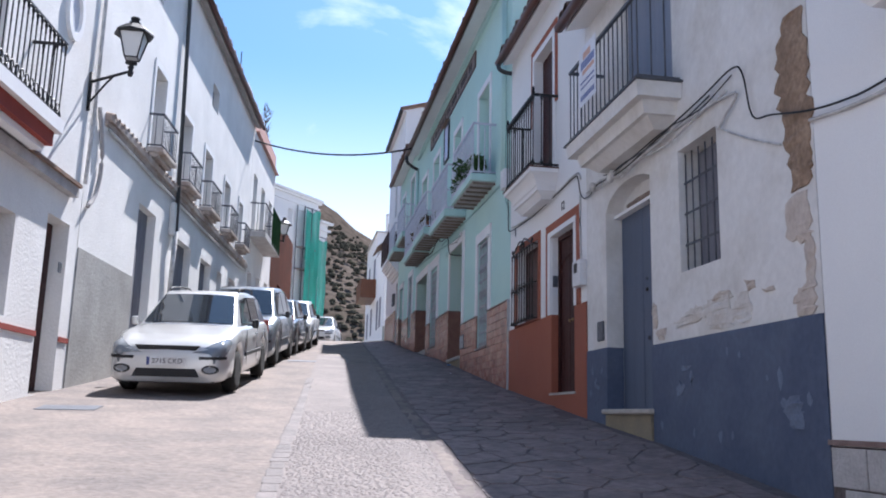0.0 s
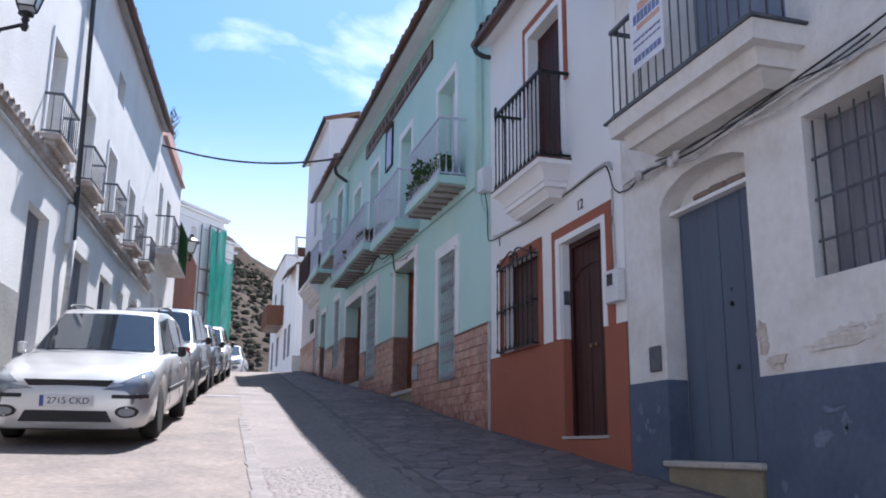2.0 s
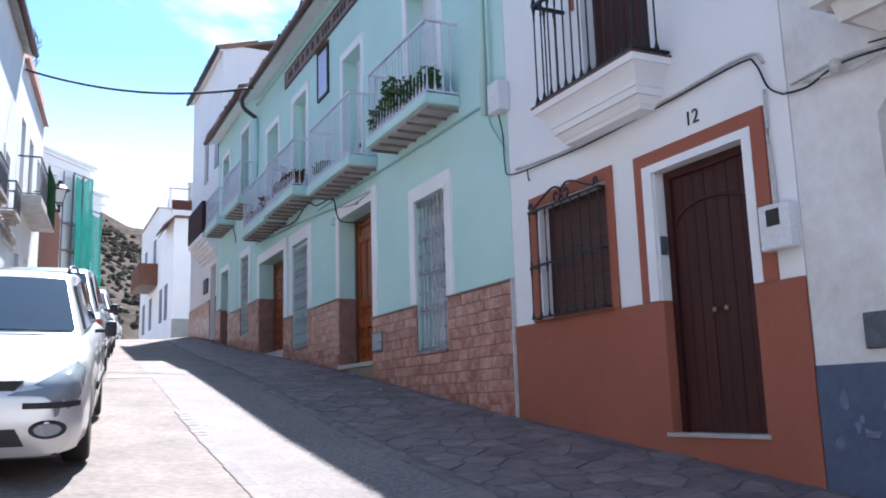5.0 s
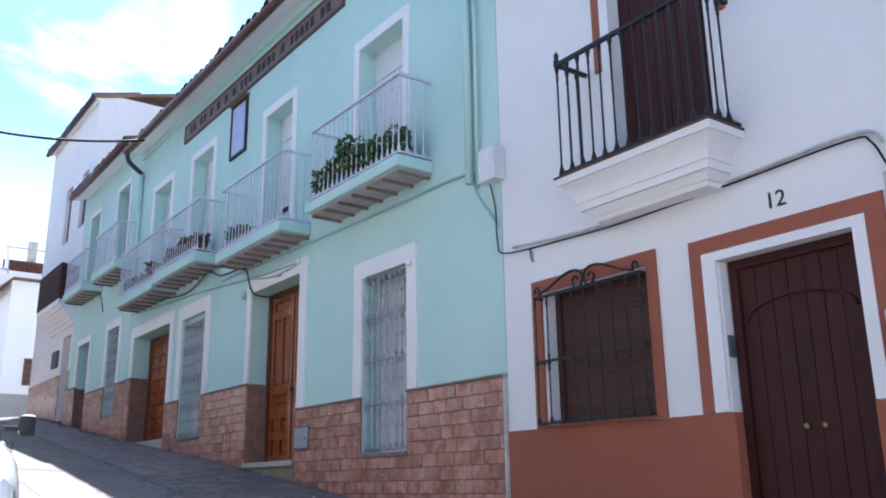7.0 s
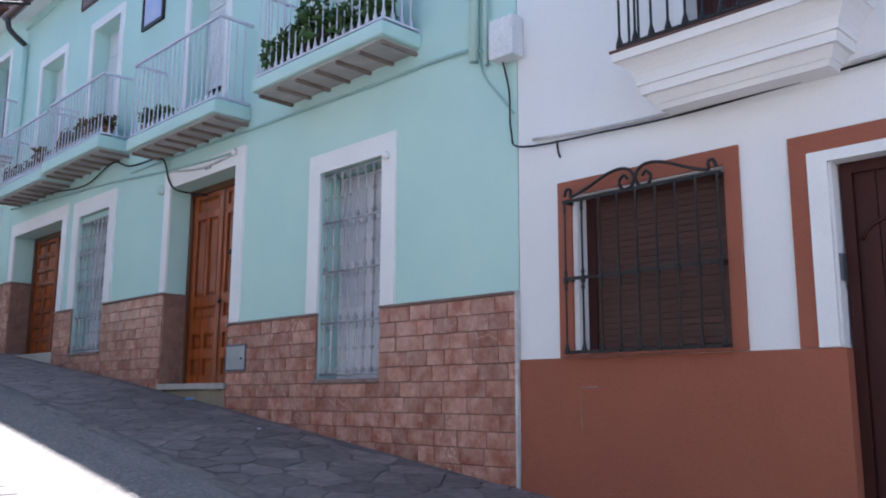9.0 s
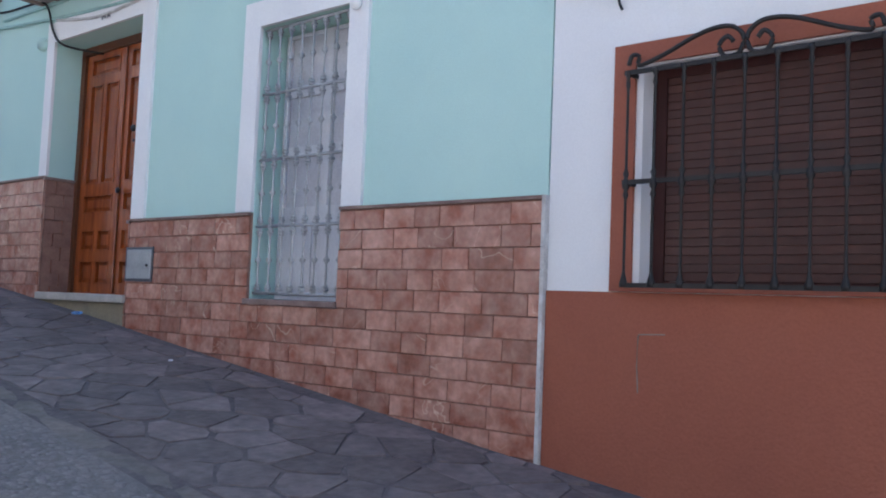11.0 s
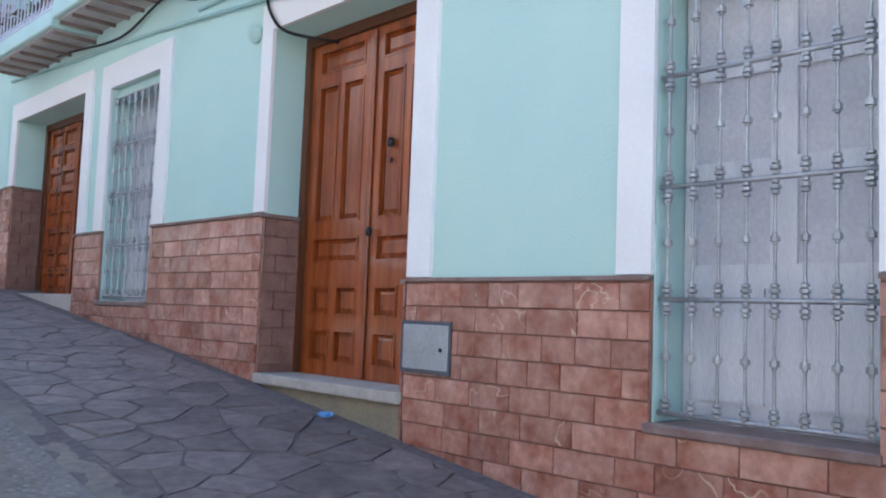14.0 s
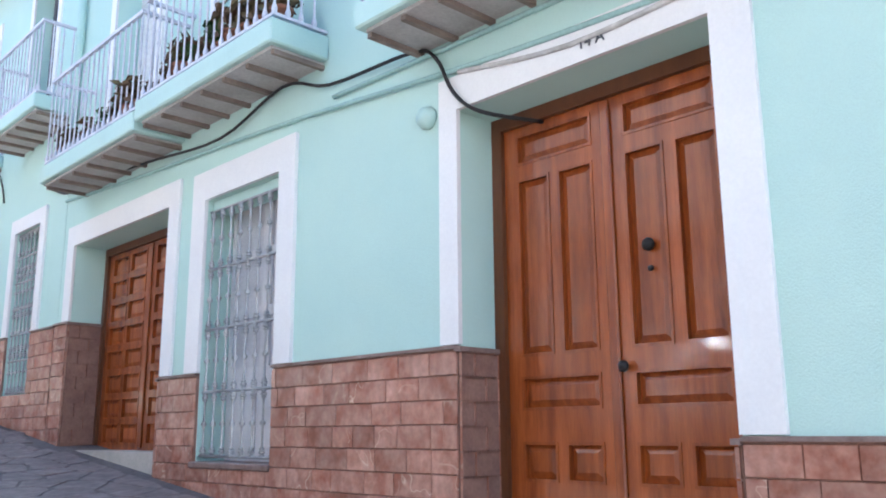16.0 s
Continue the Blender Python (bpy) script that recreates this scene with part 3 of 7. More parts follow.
def tall_window(house, S, u0, u1, v0, v1, w, material, cols=2, rows=3, name="window", glass=M_WINGLASS, solid=0.0, label=""):
    """A casement of glazed leaves, solid in its lower share."""
    holes, panes = [], []
    cw = (u1 - u0) / cols
    s = v0 + (v1 - v0) * solid
    for i in range(cols):
        for j in range(rows):
            a, b = u0 + i * cw + 0.06, u0 + (i + 1) * cw - 0.06
            c, d = s + (v1 - s) * j / rows + 0.05, s + (v1 - s) * (j + 1) / rows - 0.03
            holes.append((a, b, c, d))
    win = part(name, S.sheet(u0, u1, v0, v1, holes, w, w + 0.05), material, house, label)
    for a, b, c, d in holes:
        bm = bmesh.new()
        S.box(bm, a - 0.004, b + 0.004, c - 0.004, d + 0.004, w + 0.02, w + 0.03)
        part("pane", bm, glass, win)
    if solid:
        for i in range(cols):
            bm = bmesh.new()
            S.box(bm, u0 + i * cw + 0.08, u0 + (i + 1) * cw - 0.08, v0 + 0.1, s - 0.06, w - 0.012, w + 0.004)
            part("panel", bm, material, win)
    return win


TILE = None


def tile_mesh():
    """One facing tile, a unit block with eased front edges."""
    bm = bmesh.new()
    a = [bm.verts.new((0.5, y, z)) for y, z in ((-0.5, -0.5), (0.5, -0.5), (0.5, 0.5), (-0.5, 0.5))]
    b = [bm.verts.new((-0.2, y, z)) for y, z in ((-0.5, -0.5), (0.5, -0.5), (0.5, 0.5), (-0.5, 0.5))]
    c = [bm.verts.new((-0.5, y * 0.982, z * 0.96)) for y, z in ((-0.5, -0.5), (0.5, -0.5), (0.5, 0.5), (-0.5, 0.5))]
    for p, q in ((a, b), (b, c)):
        for i in range(4):
            bm.faces.new((p[i], p[(i + 1) % 4], q[(i + 1) % 4], q[i]))
    bm.faces.new(c)
    return mesh_of("marble_tile", bm, M_TILE)


def facing(house, S, u0, u1, vtop, holes, course=0.134):
    """A dado of marble tiles in running bond above the sloping street, with its capping."""
    vlow = gz(u0) - 0.15
    bm = S.sheet(u0, u1, vlow, vtop, holes, -0.0205, 0.004)
    dado = part("dado", bm, M_GROUT, house, "red marble tile facing with pinkish grout")
    v = vtop - 0.025
    while v > vlow:
        ua = u0 - random.uniform(0.0, 0.28)
        while ua < u1:
            wd = random.choice((0.21, 0.27, 0.29, 0.33, 0.36))
            a, b = max(ua, u0), min(ua + wd, u1)
            ua += wd
            if b - a < 0.02 or v < gz((a + b) / 2) - 0.05:
                continue
            spans = [(a, b)]
            for h in holes:
                if h[2] < v - course / 2 < h[3]:
                    nxt = []
                    for s, e in spans:
                        if e <= h[0] or s >= h[1]:
                            nxt.append((s, e))
                        else:
                            if s < h[0]:
                                nxt.append((s, h[0]))
                            if e > h[1]:
                                nxt.append((h[1], e))
                    spans = nxt
            for s, e in spans:
                if e - s > 0.03:
                    jit = random.uniform(-0.002, 0.002)
                    m = Matrix.Translation(S.p((s + e) / 2, v - course / 2, -0.021 + jit)) @ Matrix.Diagonal((0.022, e - s - 0.003, course - 0.005, 1))
                    piece("marble_tile", TILE, m, dado)
        v -= course
    caps = [h for h in holes if h[3] >= vtop]
    spots, last = [], u0
    for h in sorted(caps):
        if h[0] > last:
            spots.append((last, h[0]))
        last = max(last, h[1])
    if last < u1:
        spots.append((last, u1))
    for s, e in spots:
        bm = bmesh.new()
        S.box(bm, s, e, vtop - 0.016, vtop + 0.004, -0.045, 0.0)
        part("capping", bm, M_CAP, house)
    return dado


def jamb_facing(house, S, u, v0, v1, deep, facing_up, course=0.134):
    """The tiled return of the dado in a doorway."""
    bm = bmesh.new()
    s = -1 if facing_up < 0 else 1
    S.box(bm, u, u + s * 0.017, v0, v1, -0.012, deep)
    back = part("jamb_dado", bm, M_GROUT, house)
    v = v1 - 0.025
    k = 0
    while v > v0:
        cuts = (-0.026, deep * (0.62 if k % 2 else 0.3), deep)
        for a, b in zip(cuts, cuts[1:]):
            m = Matrix.Translation(S.p(u + s * 0.018, v - course / 2, (a + b) / 2)) @ Matrix.Rotation(-s * math.pi / 2, 4, "Z") @ Matrix.Rotation(math.pi, 4, "Z") @ Matrix.Diagonal((0.02, b - a - 0.004, course - 0.008, 1))
            piece("marble_tile", TILE, m, back)
        v -= course
        k += 1
    bm = bmesh.new()
    S.box(bm, u - s * 0.01, u + s * 0.035, v1 - 0.021, v1 + 0.005, -0.045, deep)
    part("capping", bm, M_CAP, house)


def letters(text, parent, m, size, material, name="lettering", deep=0.008):
    cu = bpy.data.curves.new(name, "FONT")
    cu.body, cu.size, cu.extrude, cu.align_x, cu.align_y = text, size, deep, "CENTER", "CENTER"
    cu.materials.append(material)
    ob = new(name, cu)
    ob.matrix_basis = m
    return adopt(ob, parent)


def on_wall(S, u, v, w):
    """A pose whose text faces the street."""
    a = -90 if S.sign > 0 else 90
    return Matrix.Translation(S.p(u, v, w)) @ Matrix.Rotation(radians(a), 4, "Z") @ Matrix.Rotation(radians(90), 4, "X")


TILE = tile_mesh()


# ---- ground, road, pavement ----
def strip(name, xs, ys, zf, material, label, parent=None):
    bm = bmesh.new()
    grid = [[bm.verts.new((x(y) if callable(x) else x, y, zf(x(y) if callable(x) else x, y))) for x in xs] for y in ys]
    for a, b in zip(grid, grid[1:]):
        for i in range(len(xs) - 1):
            bm.faces.new((a[i], a[i + 1], b[i + 1], b[i]))
    return tagged(part(name, bm, material, parent, label, smooth=True), kind="structure")


far = [-3000, -300, -80, -40, -20, -10] + [y for y in range(-5, 65, 2)] + [75, 90, 120, 150, 400, 3000]
strip("ground", [-3000, -200, -40, -12, -5, -2, 0, 2, 6, 14, 40, 200, 3000], far, lambda x, y: gz(y) - 0.25, M_SOIL, "dry earth under the street and beyond")
near = [-30 + 0.6 * i for i in range(160)]
strip("road", [-6.5, -4, -3, -2, -1, -0.5, 0, 0.5, 1, kerb], near, pz, M_ROADOLD, "sunlit worn concrete street of pale dusty grey")
strip("pavement", [lambda y: kerb(y) + 0.005, lambda y: kerb(y) + 0.3, lambda y: kerb(y) + 0.9, 3.0, 3.9, 5.0], near, lambda x, y: pz(min(x, WALL), y) - 0.008, M_MORTAR, "sloping pavement of dark irregular flagstones")
road, pavement = bpy.data.objects["road"], bpy.data.objects["pavement"]
strip("gutter_strip", [lambda y: kerb(y) - 0.16, lambda y: kerb(y) - 0.08, lambda y: kerb(y) + 0.02], [1 + 0.11 * i for i in range(360)], lambda x, y: pz(x, y) + 0.004 - 0.008 * (abs(x - kerb(y) + 0.07) < 0.05) + 0.012 * noise.noise((x * 9, y * 5, 0.4)), M_MORTAR, "dark cement gutter beside the flagstones")
strip("pebble_bed", [lambda y: -0.42 + 0.04 * y, lambda y: 0.1 + 0.04 * y, lambda y: kerb(y) - 0.5, lambda y: kerb(y) - 0.16], [-6 + 0.5 * i for i in range(60)], lambda x, y: pz(x, y) + 0.005, M_ROAD, "bed of worn pebbles in cement")

# ---- mint house with two doors ----
mint = thing("house", (WALL, 20, gz(20)), "two-storey mint green house with white trim and red marble dado", "house", ROW)
D14, W1, W2, D2 = (18.41, 20.04, 2.65, 5.2), (15.75, 16.73, 2.66, 4.78), (21.9, 23.0, 3.13, 5.25), (23.66, 25.84, 2.9, 5.32)
UP = [(15.83, 16.88, 5.85, 7.96), (18.83, 19.76, 5.85, 8.05), (22.0, 22.98, 6.13, 8.33), (24.18, 25.2, 6.13, 8.33)]
shell(mint, RIGHT, 14.08, 26.2, 0.9, 9.75, [D14, W1, W2, D2] + UP, M_MINT, 0.45, label="smooth mint green plaster")
roof(mint, RIGHT, 14.15, 26.15, 9.42, 0.45)
bm = bmesh.new()
RIGHT.box(bm, 14.08, 26.2, 9.36, 9.50, -0.06, 0.0)
part("cornice", bm, M_MINT_DEEP, mint)
facing(mint, RIGHT, 14.09, 18.40, 3.325, [W1])
facing(mint, RIGHT, 20.045, 23.65, 3.82, [W2])
facing(mint, RIGHT, 25.85, 26.2, 4.51, [])
jamb_facing(mint, RIGHT, 20.04, 2.45, 3.81, 0.28, -1)
jamb_facing(mint, RIGHT, 25.84, 3.0, 4.50, 0.32, -1)
jamb_facing(mint, RIGHT, 18.41, 2.45, 3.315, 0.28, 1)
jamb_facing(mint, RIGHT, 23.66, 2.9, 3.81, 0.32, 1)
bm = RIGHT.sheet(18.21, 20.18, 3.335, 5.41, [(18.41, 20.03, 3, 5.2), (20.02, 20.3, 3.3, 3.83)], -0.028, 0.004)
part("door_surround", bm, M_TRIM, mint)
bm = RIGHT.sheet(23.47, 26.03, 3.83, 5.54, [(23.66, 25.84, 3, 5.32), (25.84, 26.1, 3.3, 4.52)], -0.028, 0.004)
part("door_surround", bm, M_TRIM, mint)
bm = RIGHT.sheet(15.56, 16.92, 3.335, 4.985, [(15.75, 16.73, 3, 4.78)], -0.03, 0.004)
part("window_surround", bm, M_TRIM, mint)
bm = RIGHT.sheet(21.69, 23.22, 3.83, 5.50, [(21.9, 23.0, 3, 5.25)], -0.03, 0.004)
part("window_surround", bm, M_TRIM, mint)
for u0, u1, v0, v1 in UP:
    bm = RIGHT.sheet(u0 - 0.13, u1 + 0.13, v0, v1 + 0.14, [(u0, u1, v0 - 1, v1)], -0.022, 0.004)
    part("window_surround", bm, M_TRIM, mint)
    win = tall_window(mint, RIGHT, u0, u1, v0, v1 - 0.42, 0.26, M_SHUTTER, 2, 2, "balcony_door", solid=0.3)
    bm = bmesh.new()
    RIGHT.box(bm, u0, u1, v1 - 0.40, v1, 0.25, 0.29)
    part("blind_box", bm, M_BLIND, win)
    for k in range(16):
        a = v1 - 0.43 - k * 0.07
        bm = bmesh.new()
        RIGHT.box(bm, u0 + 0.03, u1 - 0.03, a - 0.064, a, 0.235, 0.247)
        part("blind_slat", bm, M_BLIND, win)

PANELS = [(0.13, 0.87, 0.02, 0.095), (0.13, 0.46, 0.13, 0.547), (0.54, 0.87, 0.13, 0.547), (0.13, 0.87, 0.592, 0.667), (0.13, 0.46, 0.735, 0.82), (0.54, 0.87, 0.735, 0.82), (0.13, 0.46, 0.86, 0.955), (0.54, 0.87, 0.86, 0.955)]


def fitted(house, S, hole, w, leaves, material, label):
    """A framed double door in its opening, with its leaves, knocker and knob."""
    u0, u1, v0, v1 = hole
    bm = S.sheet(u0, u1, v0, v1, [(u0 + 0.075, u1 - 0.075, v0 - 1, v1 - 0.08)], w - 0.03, w + 0.1)
    part("door_frame", bm, M_WOODFRAME, house)
    m = (u0 + u1) / 2
    made = []
    for a, b in ((u0 + 0.077, m - 0.004), (m + 0.004, u1 - 0.077)):
        made.append(leaf(house, S, a, b, v0 - 0.008, v1 - 0.083, w, leaves, material, "door", label))
    bm = bmesh.new()
    S.box(bm, m - 0.03, m + 0.03, v0 + 0.02, v1 - 0.09, w - 0.022, w - 0.001)
    bevel(bm, 0.008)
    part("cover_strip", bm, material, made[0])
    return made


def knob(parent, S, u, v, w, r, material, name="knob"):
    bm = lathe([(r * 0.5, 0.0), (r, r * 0.4), (r, r * 0.8), (r * 0.5, r * 1.3)], 10)
    bmesh.ops.transform(bm, matrix=Matrix.Translation(S.p(u, v, w)) @ Matrix.Rotation(radians(-90 * S.sign), 4, "Y"), verts=bm.verts)
    return part(name, bm, material, parent, smooth=True)


doors = fitted(mint, RIGHT, D14, 0.31, PANELS, M_WOOD, "varnished orange-brown panelled double door leaf")
knob(doors[0], RIGHT, 18.99, 4.27, 0.31, 0.034, M_IRON, "knocker")
knob(doors[0], RIGHT, 18.99, 4.15, 0.31, 0.016, M_IRON, "keyhole")
knob(doors[0], RIGHT, 19.16, 3.67, 0.286, 0.03, M_IRON)
GRID = [(0.1 + 0.42 * c, 0.48 + 0.42 * c, 0.02 + 0.121 * r, 0.121 + 0.121 * r) for c in range(2) for r in range(8)]
doors = fitted(mint, RIGHT, (23.66, 25.84, 3.2, 5.32), 0.35, GRID, M_WOOD, "orange-brown door leaf of square raised panels")
bm = bmesh.new()
RIGHT.box(bm, 18.42, 20.02, 2.585, 2.657, -0.06, 0.31)
bevel(bm, 0.012, 2)
part("doorstep", bm, M_STEP, mint, "pale stone threshold")
bm = bmesh.new()
RIGHT.box(bm, 18.43, 19.98, 2.2, 2.583, -0.02, 0.3)
part("step_riser", bm, M_STEPRISE, mint)
bm = bmesh.new()
RIGHT.box(bm, 23.67, 25.83, 2.7, 3.2, 0.02, 0.6)
part("doorstep", bm, M_STEP, mint)


def grille(win, S, hole, w, bars, rails, material):
    u0, u1, v0, v1 = hole
    me = bar_mesh("grille", v1 - v0 - 0.04, material)
    for i in range(bars):
        u = u0 + 0.05 + (u1 - u0 - 0.1) * i / (bars - 1)
        piece("grille_bar", me, Matrix.Translation(S.p(u, v0 + 0.02, w)), win)
    for f in rails:
        bm = bmesh.new()
        v = v0 + f * (v1 - v0)
        tube(bm, [S.p(u0 + 0.01, v, w), S.p(u1 - 0.01, v, w)], 0.0125, 8)
        part("grille_rail", bm, material, win, smooth=True)


for hole in (W1, W2):
    u0, u1, v0, v1 = hole
    win = tall_window(mint, RIGHT, u0 + 0.01, u1 - 0.01, v0 + 0.014, v1 - 0.02, 0.24, M_SHUTTER, 2, 3, "window", M_DULLGLASS, 0.32, "tall grey-white shuttered window behind an ornate iron grille")
    grille(win, RIGHT, (u0, u1, v0 + 0.03, v1 - (0.0 if hole is W1 else 0.08)), 0.03, 8, (0.012, 0.255, 0.5, 0.745, 0.988), M_MINTIRON)
    if hole is W2:
        bm = bmesh.new()
        RIGHT.box(bm, u0 + 0.005, u1 - 0.005, v1 - 0.1, v1 - 0.005, 0.05, 0.2)
        part("head_panel", bm, M_MINT_DEEP, win)
    bm = bmesh.new()
    RIGHT.box(bm, u0 - 0.01, u1 + 0.02, v0 - 0.035, v0 + 0.012, -0.055, 0.3)
    bevel(bm, 0.008)
    part("sill", bm, M_CAP, win)
    for a, b in ((u0, u0 + 0.006), (u1 - 0.006, u1)):
        bm = bmesh.new()
        RIGHT.box(bm, a, b, v0 + 0.013, v0 + 0.9, 0.0, 0.25)
        part("reveal", bm, M_MINT_DEEP, win)


def mint_balcony(house, u0, u1, v0, v1, rail, reach=0.44, name="balcony", label="mint painted slab balcony on old joists with pale iron railing"):
    bm = bmesh.new()
    RIGHT.box(bm, u0 - 0.04, u1 + 0.04, v0 + 0.02, v1, -reach - 0.05, 0.0)
    bevel(bm, 0.012)
    bal = part(name, bm, M_MINT_DEEP, house, label)
    bm = bmesh.new()
    RIGHT.box(bm, u0 + 0.02, u1 - 0.02, v0 - 0.004, v0 + 0.018, -reach + 0.0, 0.0)
    part("soffit", bm, M_SOFFIT, bal)
    n = max(3, round((u1 - u0) / 0.33))
    for i in range(n + 1):
        u = u0 + 0.03 + (u1 - u0 - 0.06) * i / n
        bm = bmesh.new()
        RIGHT.box(bm, u - 0.018, u + 0.018, v0 - 0.036, v0 - 0.004, -reach + 0.015, 0.0)
        part("joist", bm, M_JOIST, bal)
    railing(bal, RIGHT, u0, u1, v1, rail, reach, "turned", M_PALEIRON, 0.118)
    return bal


mint_balcony(mint, 15.28, 17.35, 5.69, 5.85, 6.84)
mint_balcony(mint, 18.2, 20.38, 5.67, 5.85, 6.88)
mint_balcony(mint, 21.38, 23.42, 5.93, 6.13, 7.06)
mint_balcony(mint, 23.52, 25.66, 5.86, 6.06, 7.0)

bm = bmesh.new()
RIGHT.box(bm, 14.068, 14.092, 1.6, 3.33, -0.045, 0.0)
part("corner_bead", bm, M_CABLEW, mint)
# glazed frieze and picture under the eave
bm = bmesh.new()
RIGHT.box(bm, 17.35, 23.55, 8.9, 9.2, -0.025, 0.0)
frieze = part("tile_frieze", bm, M_CERAMIC, mint, "long brown glazed tile frieze with dark letters")
bm = RIGHT.sheet(17.31, 23.59, 8.86, 9.24, [(17.35, 23.55, 8.9, 9.2)], -0.032, 0.002)
part("frieze_border", bm, M_GUTTER, frieze)
u = 17.7
while u < 23.2:
    wd = random.choice((0.09, 0.11, 0.13))
    bm = bmesh.new()
    RIGHT.box(bm, u, u + wd, 8.97, 9.13, -0.031, -0.026)
    part("letter_bar", bm, M_INK, frieze)
    u += wd + random.choice((0.06, 0.07, 0.22))
bm = bmesh.new()
RIGHT.box(bm, 20.6, 21.16, 7.80, 8.69, -0.025, 0.0)
pic = part("picture_tile", bm, M_CERBLUE, mint, "blue glazed devotional tile panel in a dark frame")
bm = RIGHT.sheet(20.55, 21.21, 7.75, 8.74, [(20.6, 21.16, 7.80, 8.69)], -0.04, 0.002)
part("picture_frame", bm, M_IRON, pic)
bm = bmesh.new()
RIGHT.box(bm, 20.52, 21.24, 8.75, 8.78, -0.12, 0.0)
part("picture_hood", bm, M_ROOF, pic)

# pipes, cables and boxes of the mint house
for u, m, r in ((14.52, M_MINT_DEEP, 0.045), (14.38, M_MINT_DEEP, 0.02)):
    bm = tube(bmesh.new(), [RIGHT.p(u, 5.36 if r > 0.03 else 5.3, -0.05), RIGHT.p(u, 9.4, -0.05)], r, 8)
    part("downpipe", bm, m, mint, smooth=True)
bm = tube(bmesh.new(), smooth_path([RIGHT.p(26.0, 9.42, -0.44), RIGHT.p(25.95, 9.2, -0.42), RIGHT.p(26.0, 9.08, -0.25), RIGHT.p(26.1, 9.02, -0.07)]), 0.05, 8)
part("gutter_spout", bm, M_PIPE, mint, smooth=True)
bm = tube(bmesh.new(), [RIGHT.p(26.1, 9.05, -0.06), RIGHT.p(26.1, 6.3, -0.06)], 0.045, 8)
part("downpipe", bm, M_MINT_DEEP, mint, smooth=True)
wire(mint, RIGHT, [(27.0, 6.26, -0.03), (26.26, 5.98, -0.03), (25.64, 5.95, -0.05), (24.1, 5.83, -0.06), (22.77, 5.72, -0.05), (21.87, 5.90, -0.04), (21.29, 5.74, -0.03), (20.42, 5.68, -0.04), (20.19, 5.57, -0.04), (20.03, 5.30, -0.05), (19.85, 5.14, -0.01), (19.65, 5.10, 0.3)], 0.012, M_CABLE)
wire(mint, RIGHT, [(26.2, 5.88, -0.02), (24.5, 5.76, -0.02), (22.0, 5.62, -0.02), (20.2, 5.46, -0.03), (19.4, 5.40, -0.035), (18.5, 5.36, -0.03)], 0.016, M_CABLEM)
wire(mint, RIGHT, [(20.0, 5.42, -0.035), (19.2, 5.31, -0.035), (18.4, 5.34, -0.04)], 0.014, M_CABLEW)
wire(mint, RIGHT, [(21.25, 5.64, -0.02), (18.35, 5.58, -0.02), (16.19, 5.53, -0.02), (14.62, 5.50, -0.02), (14.4, 5.3, -0.02)], 0.016, M_CABLEM)
wire(mint, RIGHT, [(14.5, 5.45, -0.02), (14.42, 5.2, -0.02), (14.22, 4.95, -0.02), (14.1, 4.8, -0.02)], 0.01, M_CABLEM)
bm = bmesh.new()
RIGHT.box(bm, 18.02, 18.40, 2.80, 3.06, -0.045, 0.0)
bevel(bm, 0.006)
cover = part("meter_cover", bm, M_STEEL, mint, "grey metal meter cover")
bm = RIGHT.sheet(18.0, 18.42, 2.78, 3.08, [(18.03, 18.39, 2.81, 3.05)], -0.04, 0.0)
part("cover_frame", bm, M_GREYIRON, cover)
knob(cover, RIGHT, 18.07, 2.92, -0.045, 0.012, M_IRON, "lock")
bm = lathe([(0.07, 0), (0.075, 0.02), (0.06, 0.06), (0.02, 0.08)], 12)
bmesh.ops.transform(bm, matrix=Matrix.Translation(RIGHT.p(20.29, 5.22, 0.0)) @ Matrix.Rotation(radians(-90), 4, "Y"), verts=bm.verts)
part("bell_box", bm, M_MINT_DEEP, mint, smooth=True)
for u, v in ((15.66, 4.75), (18.42, 5.36)):
    knob(mint, RIGHT, u, v, -0.03, 0.045, M_TRIM, "junction_box")
letters("14 A", mint, on_wall(RIGHT, 19.05, 5.29, -0.034), 0.085, M_GREYIRON, "house_number", 0.003)

# ---- second mint house ----
mint2 = thing("house", (WALL, 28.5, gz(28.5)), "narrow mint green house with two slab balconies", "house", ROW)
W3, D3, UP2 = (26.95, 27.82, 3.78, 5.78), (29.35, 30.35, 3.4, 5.75), [(27.05, 27.95, 7.02, 9.12), (29.45, 30.3, 7.02, 9.05)]
shell(mint2, RIGHT, 26.21, 31.1, 2.0, 10.1, [W3, D3] + UP2, M_MINT, 0.45, label="smooth mint green plaster")
roof(mint2, RIGHT, 26.3, 31.05, 9.72, 0.42)
facing(mint2, RIGHT, 26.22, 29.34, 4.5, [W3])
facing(mint2, RIGHT, 30.36, 31.1, 4.75, [])
jamb_facing(mint2, RIGHT, 30.35, 3.5, 4.7, 0.4, -1)
for u0, u1, v0, v1 in (W3,):
    part("window_surround", RIGHT.sheet(u0 - 0.16, u1 + 0.16, 4.51, v1 + 0.18, [(u0, u1, 3, v1)], -0.03, 0.004), M_TRIM, mint2)
    win = tall_window(mint2, RIGHT, u0 + 0.01, u1 - 0.01, v0 + 0.04, v1 - 0.02, 0.24, M_SHUTTER, 2, 3, "window", M_DULLGLASS, 0.32, "tall grey-white shuttered window behind an iron grille")
    grille(win, RIGHT, (u0, u1, v0 + 0.03, v1), 0.03, 7, (0.01, 0.2, 0.36, 0.52, 0.68, 0.84, 0.99), M_MINTIRON)
